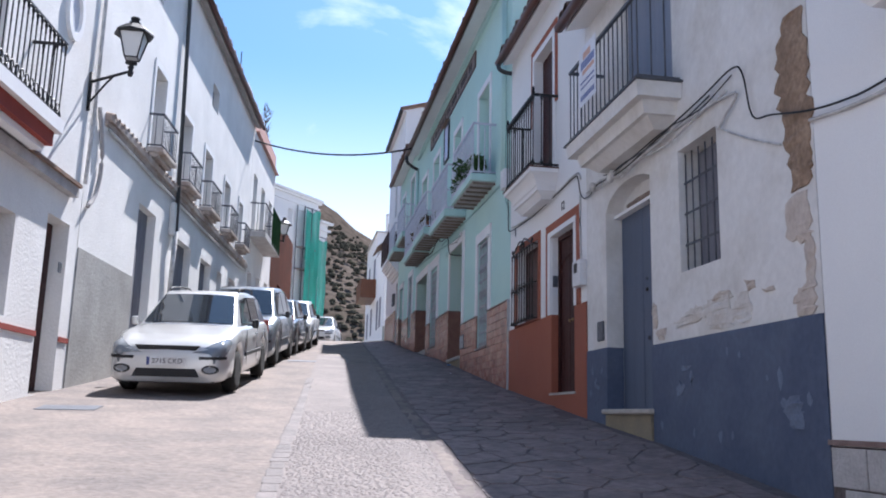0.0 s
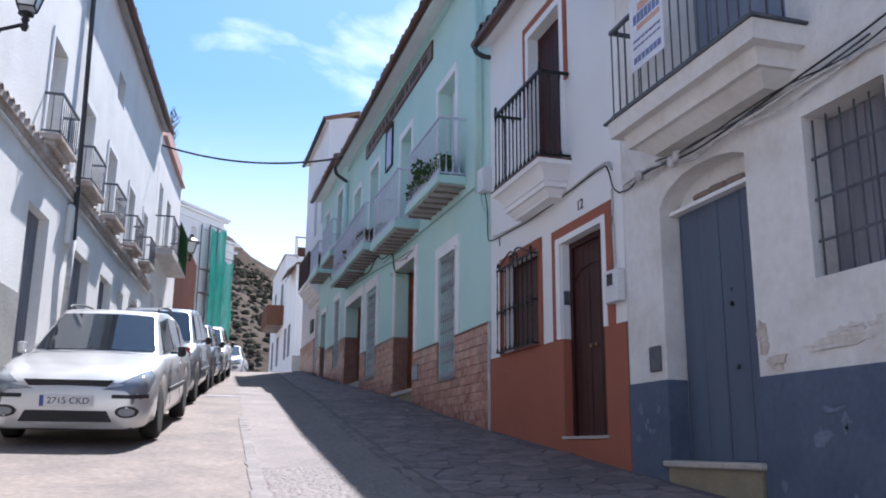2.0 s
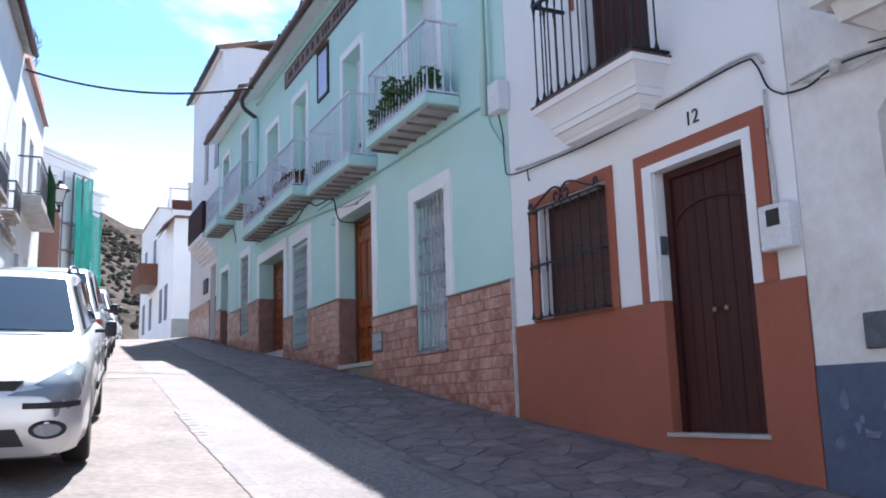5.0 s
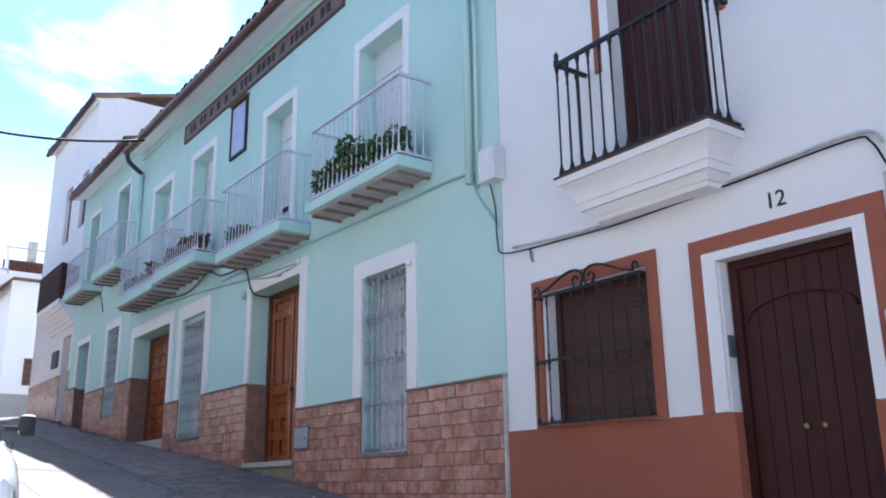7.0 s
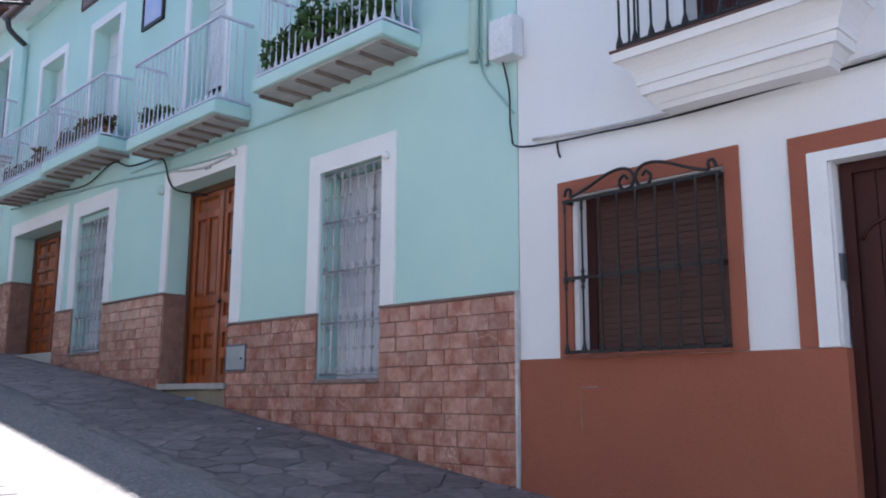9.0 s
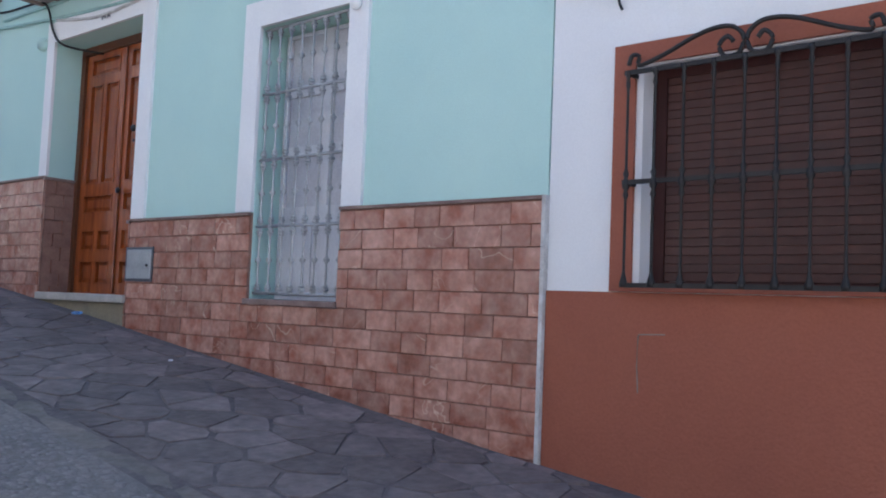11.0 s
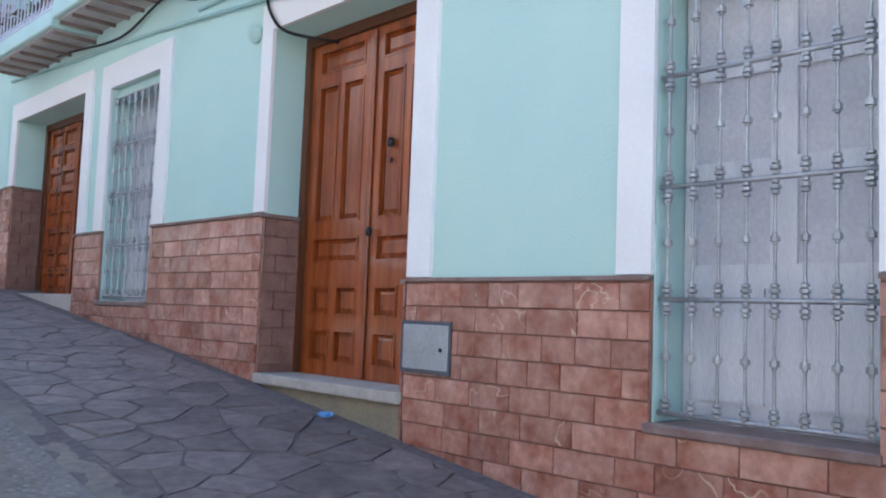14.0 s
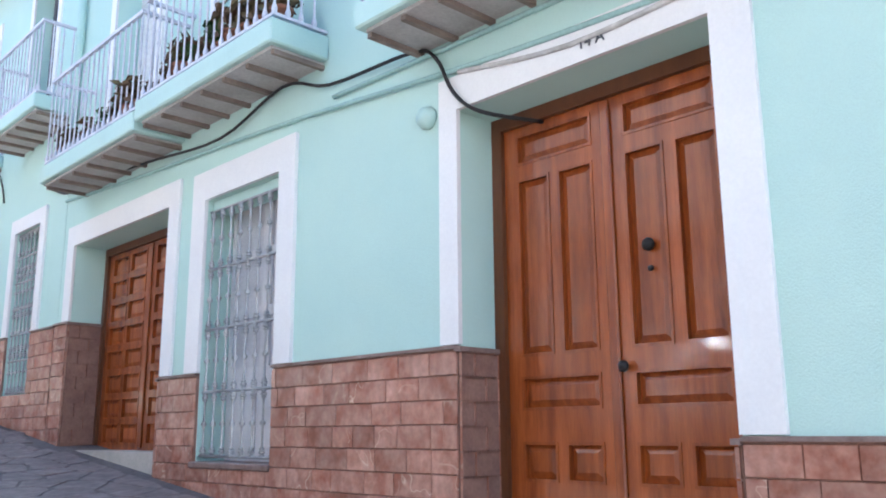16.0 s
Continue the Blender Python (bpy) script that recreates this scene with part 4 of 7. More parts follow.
part("door_surround", RIGHT.sheet(29.2, 30.5, 4.51, 5.9, [(29.35, 30.35, 3, 5.75), (30.35, 30.6, 3, 4.76)], -0.028, 0.004), M_TRIM, mint2)
leaf(mint2, RIGHT, 29.36, 30.34, 3.6, 5.7, 0.40, GRID, M_WOODFRAME, "door", "dark wooden door in a deep reveal")
for u0, u1, v0, v1 in UP2:
    part("window_surround", RIGHT.sheet(u0 - 0.12, u1 + 0.12, v0, v1 + 0.12, [(u0, u1, v0 - 1, v1)], -0.022, 0.004), M_TRIM, mint2)
    tall_window(mint2, RIGHT, u0, u1, v0, v1, 0.22, M_GREYWOOD, 2, 2, "balcony_door", solid=0.3)
mint_balcony(mint2, 26.15, 27.9, 6.84, 7.02, 7.9)
mint_balcony(mint2, 28.75, 30.45, 6.84, 7.02, 7.85)
wire(mint2, RIGHT, [(28.4, 6.3, -0.03), (28.5, 6.5, -0.03), (28.7, 6.75, -0.04), (29.0, 6.85, -0.04)], 0.012, M_CABLE)

# ---- white house number 12 ----
h12 = thing("house", (WALL, 12, gz(12)), "white house with terracotta dado, brown window and dark balcony", "house", ROW)
D12, WI12, U12 = (10.56, 11.61, 1.69, 3.90), (12.3, 13.5, 2.80, 4.0), (11.5, 12.5, 4.83, 6.95)
shell(h12, RIGHT, 10.11, 14.07, 0.5, 7.72, [D12, WI12, U12], M_WHITE_NEW, 0.45, label="clean white masonry paint")
roof(h12, RIGHT, 10.13, 14.06, 7.52, 0.27)
part("dado", RIGHT.sheet(10.11, 14.065, 0.5, 2.785, [(10.56, 11.61, 1.67, 4)], -0.014, 0.003), M_TERRA, h12, "terracotta painted dado")
for a, b in ((10.56, 10.575), (11.595, 11.61)):
    bm = bmesh.new()
    RIGHT.box(bm, a, b, 1.65, 2.785, -0.013, 0.2)
    part("jamb_dado", bm, M_TERRA, h12)
part("door_surround", RIGHT.sheet(10.34, 11.86, 2.789, 4.09, [(10.47, 11.745, 2, 3.97)], -0.022, 0.003), M_TERRA, h12, "terracotta painted band")
part("door_surround", RIGHT.sheet(10.47, 11.745, 2.789, 3.97, [(10.56, 11.625, 2, 3.90)], -0.03, 0.003), M_TRIM, h12)
part("window_surround", RIGHT.sheet(12.19, 13.665, 2.789, 4.125, [(12.29, 13.54, 2, 4.01)], -0.022, 0.003), M_TERRA, h12, "terracotta painted band")
bm = bmesh.new()
RIGHT.box(bm, 10.54, 11.65, 1.665, 1.695, -0.035, 0.12)
part("doorstep", bm, M_STEP, h12)
door = planked("door", RIGHT, 10.63, 11.53, 1.70, 3.83, 0.115, 7, M_DARKWOOD, h12, "dark brown plank door with arched moulding and bolts")
part("door_frame", RIGHT.sheet(10.575, 11.595, 1.696, 3.898, [(10.63, 11.53, 1, 3.83)], 0.085, 0.19), M_DARKWOOD, h12)
bm = bmesh.new()
tube(bm, smooth_path([RIGHT.p(11.08 + 0.42 * math.cos(a), 3.42 + 0.16 * math.sin(a), 0.11) for a in [math.pi * k / 8 for k in range(9)]], 2), 0.012, 6)
part("arch_moulding", bm, M_DARKWOOD, door, smooth=True)
for v in (2.1, 2.7, 3.2):
    for u in (10.75, 10.95, 11.15, 11.35):
        knob(door, RIGHT, u, v, 0.115, 0.007, M_IRON, "bolt")
for u in (10.99, 11.12):
    knob(door, RIGHT, u, 2.66, 0.115, 0.024, M_BRASS)
bm = bmesh.new()
RIGHT.box(bm, 11.59, 11.609, 3.18, 3.34, 0.01, 0.075)
part("intercom", bm, M_GREYIRON, h12)
letters("12", h12, on_wall(RIGHT, 11.09, 4.235, -0.004), 0.17, M_INK, "house_number", 0.004)
# brown roller window behind a bowed grille
win = part("window", RIGHT.sheet(12.3, 13.5, 2.80, 4.0, [(12.36, 13.42, 2.85, 3.95)], 0.12, 0.2), M_DARKWOOD, h12, "window with closed brown roller slats behind a black iron grille")
sm = bmesh.new()
box(sm, -0.006, 0.006, -0.53, 0.53, -0.0228, 0.0228)
bevel(sm, 0.003)
slat = mesh_of("slat", sm, M_SLAT)
for i in range(24):
    piece("slat", slat, Matrix.Translation(RIGHT.p(12.89, 2.875 + i * 0.046, 0.135)), win)
for i in range(9):
    u = 12.3 + 1.24 * i / 8
    piece("grille_bar", bar_mesh("knotted", 1.145, M_IRON), Matrix.Translation(RIGHT.p(u, 2.81, -0.1)), win)
for v in (2.82, 3.36, 3.945):
    bm = bmesh.new()
    RIGHT.box(bm, 12.28, 13.56, v - 0.012, v + 0.012, -0.108, -0.092)
    for u in (12.30, 13.54):
        RIGHT.box(bm, u - 0.01, u + 0.01, v - 0.0115, v + 0.0115, -0.0915, 0.0)
    part("grille_rail", bm, M_IRON, win)
for c, s in ((12.92, -1), (12.92, 1)):
    pts = [(c + s * 0.62, 4.02), (c + s * 0.60, 4.07), (c + s * 0.56, 4.06), (c + s * 0.56, 4.01), (c + s * 0.42, 4.05), (c + s * 0.22, 4.13), (c + s * 0.08, 4.14), (c + s * 0.01, 4.08), (c + s * 0.03, 4.0), (c + s * 0.1, 3.99), (c + s * 0.13, 4.05), (c + s * 0.09, 4.09), (c + s * 0.06, 4.06)]
    pts = [(a, b - 0.035) for a, b in pts]
    bm = tube(bmesh.new(), smooth_path([RIGHT.p(a, b, -0.1) for a, b in pts], 5), 0.012, 6)
    part("scroll", bm, M_IRON, win, smooth=True)
bm = bmesh.new()
RIGHT.box(bm, 12.28, 13.56, 2.789, 2.81, -0.04, 0.12)
part("sill", bm, M_TERRA, win)
bm = tube(bmesh.new(), [RIGHT.p(13.34, 2.572, -0.0145), RIGHT.p(13.485, 2.565, -0.0145), RIGHT.p(13.49, 2.56, -0.0145), RIGHT.p(13.494, 2.4, -0.0145), RIGHT.p(13.485, 2.26, -0.0145)], 0.004, 4)
part("crack", bm, M_JOIST, h12)
# balcony
cove = [(4.60 + 0.034 * k, 4.634 + 0.034 * k, 0.30 + 0.09 * (k / 5) ** 2, 0.30 + 0.09 * ((k + 1) / 5) ** 2, 0.12 - 0.10 * (k / 5) ** 2, 0.12 - 0.10 * ((k + 1) / 5) ** 2) for k in range(5)]
bm = cornice(RIGHT, 11.28, 12.87, [(4.772, 4.83, 0.41, 0.42, 0.005, 0.0), *cove, (4.535, 4.598, 0.28, 0.285, 0.14, 0.135), (4.47, 4.533, 0.215, 0.255, 0.2, 0.165), (4.43, 4.468, 0.19, 0.205, 0.225, 0.21)])
bal = part("balcony", bm, M_TRIM, h12, "white moulded balcony with black iron railing")
bm = bmesh.new()
RIGHT.box(bm, 11.27, 12.88, 4.832, 4.848, -0.43, 0.0)
part("slab_edge", bm, M_GUTTER, bal, "thin dark brown tiled edge")
railing(bal, RIGHT, 11.31, 12.83, 4.845, 5.92, 0.37, "iron", M_IRON, 0.125)
for u in (11.31, 12.83):
    bm = lathe([(0.02, 0), (0.028, 0.03), (0.018, 0.06), (0.024, 0.09), (0.005, 0.13)], 8, at=RIGHT.p(u, 5.92, -0.37))
    part("finial", bm, M_IRON, bal, smooth=True)
part("window_surround", RIGHT.sheet(11.32, 12.70, 5.88, 7.16, [(11.40, 12.60, 4, 7.05)], -0.022, 0.003), M_TERRA, h12, "terracotta painted band")
part("window_surround", RIGHT.sheet(11.40, 12.60, 4.83, 7.05, [(11.5, 12.5, 4, 6.95)], -0.028, 0.003), M_TRIM, h12)
planked("balcony_door", RIGHT, 11.5, 12.5, 4.84, 6.94, 0.12, 8, M_DARKWOOD, h12, "dark brown boarded balcony door")
# cables and boxes
bm = bmesh.new()
RIGHT.box(bm, 14.0, 14.26, 5.26, 5.61, -0.15, 0.0)
bevel(bm, 0.015, 2)
part("junction_box", bm, M_PLASTIC, h12, "white plastic junction box")
bm = bmesh.new()
RIGHT.box(bm, 10.12, 10.40, 2.99, 3.32, -0.10, 0.0)
bevel(bm, 0.012)
eb = part("meter_box", bm, M_PLASTIC, h12, "white meter box with a dark window")
bm = bmesh.new()
RIGHT.box(bm, 10.2, 10.32, 3.16, 3.28, -0.104, -0.1)
part("meter_window", bm, M_IRON, eb)
wire(h12, RIGHT, [(14.2, 5.3, -0.05), (14.14, 5.0, -0.03), (14.12, 4.64, -0.03), (14.0, 4.49, -0.03), (13.21, 4.44, -0.03), (12.49, 4.42, -0.03), (11.32, 4.45, -0.03), (10.5, 4.48, -0.03), (10.35, 4.42, -0.03), (10.25, 4.2, -0.03), (10.12, 4.10, -0.03)], 0.008, M_CABLE)
wire(h12, RIGHT, [(13.9, 4.53, -0.02), (13.2, 4.475, -0.02), (12.4, 4.455, -0.02), (11.3, 4.48, -0.02), (10.45, 4.52, -0.02), (10.28, 4.4, -0.02)], 0.013, M_CABLEW)
wire(h12, RIGHT, [(13.66, 4.47, -0.02), (13.65, 4.38, -0.02), (13.63, 4.33, -0.02)], 0.008, M_CABLE)
wire(h12, RIGHT, [(10.3, 4.2, -0.02), (10.3, 3.7, -0.02), (10.28, 3.32, -0.02)], 0.012, M_CABLEW)
bm = tube(bmesh.new(), smooth_path([RIGHT.p(14.0, 7.55, -0.27), RIGHT.p(13.98, 7.42, -0.26), RIGHT.p(13.98, 7.36, -0.15), RIGHT.p(13.98, 7.35, -0.03)]), 0.04, 8)
part("gutter_spout", bm, M_PIPE, h12, smooth=True)

# ---- old white house with blue dado ----
blue = thing("house", (WALL, 7.6, gz(7.6)), "neglected white house with peeling plaster and blue dado", "house", ROW)
DB, WB, UB = (8.12, 9.42, 1.2, 4.01), (6.66, 7.44, 2.715, 3.90), (7.5, 8.75, 4.5, 6.6)
shell(blue, RIGHT, 5.25, 10.10, -0.2, 6.6, [DB, WB, UB], M_OLDWHITE, 0.45, label="uneven peeling white limewash")
roof(blue, RIGHT, 5.27, 10.02, 6.3, 0.4)
dado = part("dado", RIGHT.sheet(5.25, 10.10, -0.2, 2.09, [(8.12, 10.2, -1, 4)], -0.012, 0.003), M_BLUE, blue, "worn blue painted dado")
part("dado", RIGHT.sheet(9.42, 10.10, -0.2, 2.165, [], -0.012, 0.003), M_BLUE, blue, "worn blue painted dado")
for i in range(18):
    u, v, r = random.uniform(5.4, 8.0), random.uniform(1.2, 1.95), random.uniform(0.012, 0.055)
    if random.random() < 0.25:
        u = random.uniform(9.5, 10.0)
    pts = [RIGHT.p(u + r * math.cos(k * 0.785) * random.uniform(0.4, 1.1), v + 1.6 * r * math.sin(k * 0.785) * random.uniform(0.4, 1.1), -0.0145) for k in range(8)]
    bm = bmesh.new()
    bm.faces.new([bm.verts.new(p) for p in pts])
    e = bmesh.ops.extrude_face_region(bm, geom=list(bm.faces))
    bmesh.ops.translate(bm, vec=(0.003, 0, 0), verts=[q for q in e["geom"] if isinstance(q, bmesh.types.BMVert)])
    part("paint_chip", bm, M_BLUECHIP, dado)
# jagged foot of the white coat, and bare earth scar
def ragged(house, name, spine, material, w=-0.01, label=""):
    """A flake-edged patch along (u, v, half width) points."""
    bm = bmesh.new()
    left_edge, right_edge = [], []
    for (u, v, h), (u2, v2, h2) in zip(spine, spine[1:]):
        for k in range(5):
            t = k / 5
            c, b, hh = u + (u2 - u) * t, v + (v2 - v) * t, h + (h2 - h) * t
            left_edge.append((c - hh * random.uniform(0.7, 1.25), b + random.uniform(-0.02, 0.02)))
            right_edge.append((c + hh * random.uniform(0.7, 1.25), b + random.uniform(-0.02, 0.02)))
    a = [bm.verts.new(RIGHT.p(u, v, w)) for u, v in left_edge]
    m = [bm.verts.new(RIGHT.p((u + x) / 2, v, w - 0.02 * random.random())) for (u, v), (x, _) in zip(left_edge, right_edge)]
    b = [bm.verts.new(RIGHT.p(u, v, w)) for u, v in right_edge]
    for i in range(len(a) - 1):
        bm.faces.new((a[i], m[i], m[i + 1], a[i + 1]))
        bm.faces.new((m[i], b[i], b[i + 1], m[i + 1]))
    e = bmesh.ops.extrude_face_region(bm, geom=list(bm.faces))
    bmesh.ops.translate(bm, vec=(0.012, 0, 0), verts=[q for q in e["geom"] if isinstance(q, bmesh.types.BMVert)])
    return part(name, bm, material, house, label)


ragged(blue, "bare_patch", [(5.42, 4.38, 0.12), (5.47, 4.1, 0.19), (5.46, 3.75, 0.2), (5.43, 3.45, 0.17), (5.41, 3.2, 0.13), (5.42, 2.98, 0.10)], M_ADOBE, label="bare brown earth where the plaster fell off")
ragged(blue, "bare_patch", [(5.46, 2.98, 0.13), (5.5, 2.7, 0.17), (5.36, 2.6, 0.06), (5.36, 2.35, 0.05), (5.45, 2.25, 0.12), (5.46, 2.06, 0.12)], M_SCAR, label="old render showing under fallen plaster")
ragged(blue, "bare_patch", [(8.05, 2.5, 0.03), (8.05, 2.42, 0.06), (8.04, 2.32, 0.05), (8.06, 2.25, 0.03)], M_SCAR)
ragged(blue, "bare_patch", [(7.9, 2.22, 0.12), (7.9, 2.17, 0.09), (7.9, 2.12, 0.04)], M_SCAR)
ragged(blue, "bare_patch", [(7.1, 2.37, 0.06), (7.18, 2.31, 0.2), (7.3, 2.25, 0.3), (7.45, 2.21, 0.08)], M_PALESCAR)
ragged(blue, "bare_patch", [(6.62, 2.42, 0.08), (6.72, 2.36, 0.22), (6.78, 2.28, 0.25), (6.72, 2.2, 0.22), (6.68, 2.11, 0.18)], M_PALESCAR)
ragged(blue, "bare_patch", [(6.6, 2.43, 0.1), (6.68, 2.39, 0.12), (6.8, 2.36, 0.05)], M_SCAR, -0.013)
ragged(blue, "bare_patch", [(6.3, 2.36, 0.07), (6.35, 2.25, 0.16), (6.3, 2.12, 0.1)], M_PALESCAR)
ragged(blue, "bare_patch", [(6.2, 2.46, 0.07), (6.15, 2.37, 0.05)], M_SCAR)
ragged(blue, "bare_patch", [(5.92, 2.36, 0.09), (5.9, 2.31, 0.06)], M_SCAR)
for spine in ([(7.46, 1.7, 0.05), (7.48, 1.64, 0.09), (7.54, 1.57, 0.03)], [(7.36, 1.85, 0.1), (7.4, 1.8, 0.05)], [(7.23, 1.75, 0.03), (7.25, 1.7, 0.04)], [(5.62, 1.55, 0.07), (5.66, 1.42, 0.12), (5.6, 1.3, 0.05)], [(9.7, 1.75, 0.06), (9.72, 1.68, 0.04)]):
    ragged(blue, "paint_chip", spine, M_BLUECHIP, -0.0155)
# arched doorway: arched head over the leaf
bm = bmesh.new()
N = 16
arch = [(8.12 + 1.30 * k / N, float(np.interp(k / N, (0, 0.12, 0.3, 0.5, 0.7, 0.88, 0.96, 1), (3.86, 3.92, 3.962, 3.975, 3.955, 3.88, 3.81, 3.74)))) for k in range(N + 1)]
rings = [[bm.verts.new(RIGHT.p(u, b, w)) for b, w in ((v, 0.002), (v, 0.2), (4.02, 0.2), (4.02, 0.002))] for u, v in arch]
for a, b in zip(rings, rings[1:]):
    for i in range(4):
        bm.faces.new((a[i], a[(i + 1) % 4], b[(i + 1) % 4], b[i]))
bm.faces.new(rings[0])
bm.faces.new(rings[-1])
part("arch_head", bm, M_OLDWHITE, blue)
bm = bmesh.new()
RIGHT.box(bm, 8.12, 9.42, 3.71, 4.02, 0.203, 0.3)
part("tympanum", bm, M_OLDWHITE, blue)
bm = bmesh.new()
for k in range(3):
    hexa(bm, [RIGHT.p(8.3 + 0.25 * k + a, 3.712 + b, w) for a in (0.0, 0.235) for b in (0.0, random.uniform(0.05, 0.09)) for w in (0.1, 0.2)])
bevel(bm, 0.02)
part("old_brick", bm, M_JOIST, blue)
bm = bmesh.new()
RIGHT.box(bm, 8.12, 9.42, 3.675, 3.71, 0.1, 0.2)
part("lintel", bm, M_TRIM, blue)
for i, (a, b) in enumerate(((8.16, 8.79), (8.795, 9.40))):
    door = planked("door", RIGHT, a, b, 1.47, 3.674, 0.19, 2, M_BLUEDOOR, blue, "faded blue plank door leaf")
    if i == 0:
        knob(door, RIGHT, 8.66, 2.86, 0.19, 0.016, M_GREYIRON, "knocker")
        knob(door, RIGHT, 8.66, 2.74, 0.19, 0.022, M_IRON, "lock")
        knob(door, RIGHT, 8.63, 2.22, 0.19, 0.022, M_GREYIRON, "knob")
for a, b, top in ((9.405, 9.42, 2.165), (8.12, 8.135, 2.09)):
    bm = bmesh.new()
    RIGHT.box(bm, a, b, 1.47, top, -0.011, 0.19)
    part("jamb_dado", bm, M_BLUE, blue)
bm = bmesh.new()
RIGHT.box(bm, 8.1, 9.46, 1.41, 1.465, -0.07, 0.22)
bevel(bm, 0.012)
part("doorstep", bm, M_STEP, blue)
bm = bmesh.new()
RIGHT.box(bm, 8.14, 9.42, 0.9, 1.41, -0.03, 0.2)
part("step_riser", bm, M_STEPRISE, blue)
bm = bmesh.new()
RIGHT.box(bm, 9.50, 9.68, 2.25, 2.48, -0.03, 0.0)
bevel(bm, 0.006)
part("vent_cover", bm, M_GREYIRON, blue)
# barred window with old shutters
win = planked("window", RIGHT, 6.67, 7.43, 2.72, 3.89, 0.2, 4, M_GREYWOOD, blue, "weathered grey shutters behind plain iron bars")
for i in range(6):
    u = 6.72 + 0.68 * i / 5
    piece("grille_bar", bar_mesh("plain", 1.16, M_GREYIRON), Matrix.Translation(RIGHT.p(u, 2.705, 0.06)), win)
for v in (2.98, 3.28, 3.58):
    bm = bmesh.new()
    RIGHT.box(bm, 6.66, 7.45, v - 0.01, v + 0.01, 0.055, 0.065)
    part("grille_rail", bm, M_GREYIRON, win)
# balcony with a banner
bm = cornice(RIGHT, 7.3, 9.5, [(4.40, 4.55, 0.445, 0.46, 0.015, 0.0), (4.27, 4.398, 0.33, 0.36, 0.14, 0.11), (4.17, 4.268, 0.17, 0.28, 0.3, 0.18)])
bal = part("balcony", bm, M_OLDWHITE, blue, "white stepped balcony with thin iron railing")
bm = bmesh.new()
RIGHT.box(bm, 7.27, 9.55, 4.552, 4.572, -0.48, 0.0)
part("slab_edge", bm, M_GREYIRON, bal)
railing(bal, RIGHT, 7.36, 9.44, 4.57, 5.47, 0.42, "plain", M_GREYIRON, 0.13)
planked("balcony_door", RIGHT, 7.5, 8.75, 4.59, 6.58, 0.05, 5, M_PALEBLUE, blue, "faded grey-blue boarded balcony door")
bm = bmesh.new()
RIGHT.box(bm, 8.46, 9.02, 4.86, 5.56, -0.452, -0.446)
banner = tagged(part("banner", bm, M_BANNER, None), "white vinyl sale banner with printed lines tied to the railing", "banner")
for v0, v1, a, b, m in ((5.40, 5.48, 8.62, 8.88, M_ORANGE), (5.29, 5.385, 8.50, 8.96, M_BANNERBLUE), (5.22, 5.27, 8.50, 8.9, M_ORANGE), (5.12, 5.145, 8.50, 8.97, M_BANNERBLUE), (5.06, 5.08, 8.50, 8.97, M_BANNERBLUE), (4.92, 4.98, 8.50, 8.97, M_BANNERBLUE)):
    n = 7 if m is M_BANNERBLUE else 1
    for k in range(n):
        bm = bmesh.new()
        RIGHT.box(bm, a + (b - a) * k / n + 0.005, a + (b - a) * (k + 1) / n - 0.008, v0, v1, -0.455, -0.4525)
        part("printed_bar", bm, m, banner)
wire(blue, RIGHT, [(10.12, 4.1, -0.03), (9.9, 4.08, -0.03), (9.59, 4.14, -0.04), (8.9, 4.06, -0.09), (8.4, 4.05, -0.1), (7.38, 4.18, -0.04), (6.8, 4.22, -0.04), (6.28, 4.27, -0.04), (6.1, 4.15, -0.04), (5.98, 3.75, -0.04), (5.7, 3.66, -0.04), (5.22, 3.52, -0.05), (4.84, 3.46, -0.03), (4.46, 3.44, -0.03), (3.5, 3.5, -0.03)], 0.008, M_CABLE)
wire(blue, RIGHT, [(10.05, 4.15, -0.02), (9.5, 4.17, -0.03), (8.8, 4.02, -0.09), (7.9, 4.06, -0.08), (7.2, 4.12, -0.03), (6.25, 4.05, -0.03), (6.45, 3.9, -0.03), (6.56, 3.83, -0.03)], 0.012, M_CABLEW)
wire(blue, RIGHT, [(9.4, 4.2, -0.03), (8.7, 4.1, -0.09), (7.6, 4.16, -0.06), (6.9, 4.13, -0.03), (6.3, 4.22, -0.03)], 0.006, M_CABLE)
wire(blue, RIGHT, [(6.62, 3.87, -0.02), (6.1, 3.6, -0.02), (5.63, 3.4, -0.02)], 0.009, M_CABLEW)
wire(blue, RIGHT, [(5.25, 3.46, -0.02), (4.8, 3.40, -0.02), (4.3, 3.38, -0.02), (3.5, 3.42, -0.02)], 0.014, M_CABLEW)

wire(blue, RIGHT, [(9.95, 4.13, -0.02), (9.5, 4.07, -0.04), (9.1, 4.09, -0.07), (8.72, 3.99, -0.08), (8.2, 4.04, -0.07), (7.5, 4.01, -0.05), (6.9, 4.09, -0.03), (6.4, 4.12, -0.03)], 0.011, M_CABLEW)
wire(blue, RIGHT, [(9.3, 4.13, -0.05), (8.95, 4.1, -0.09), (8.6, 4.11, -0.1), (8.1, 4.09, -0.09), (7.4, 4.12, -0.04), (6.7, 4.19, -0.03)], 0.008, M_GREYIRON)
for u, v in ((9.02, 4.06), (8.93, 4.08), (9.62, 4.11)):
    bm = lathe([(0.01, -0.05), (0.035, -0.04), (0.045, 0.0), (0.035, 0.05), (0.01, 0.06)], 7, at=RIGHT.p(u, v, -0.09))
    part("cable_clamp", bm, M_CABLEW, blue, smooth=True)

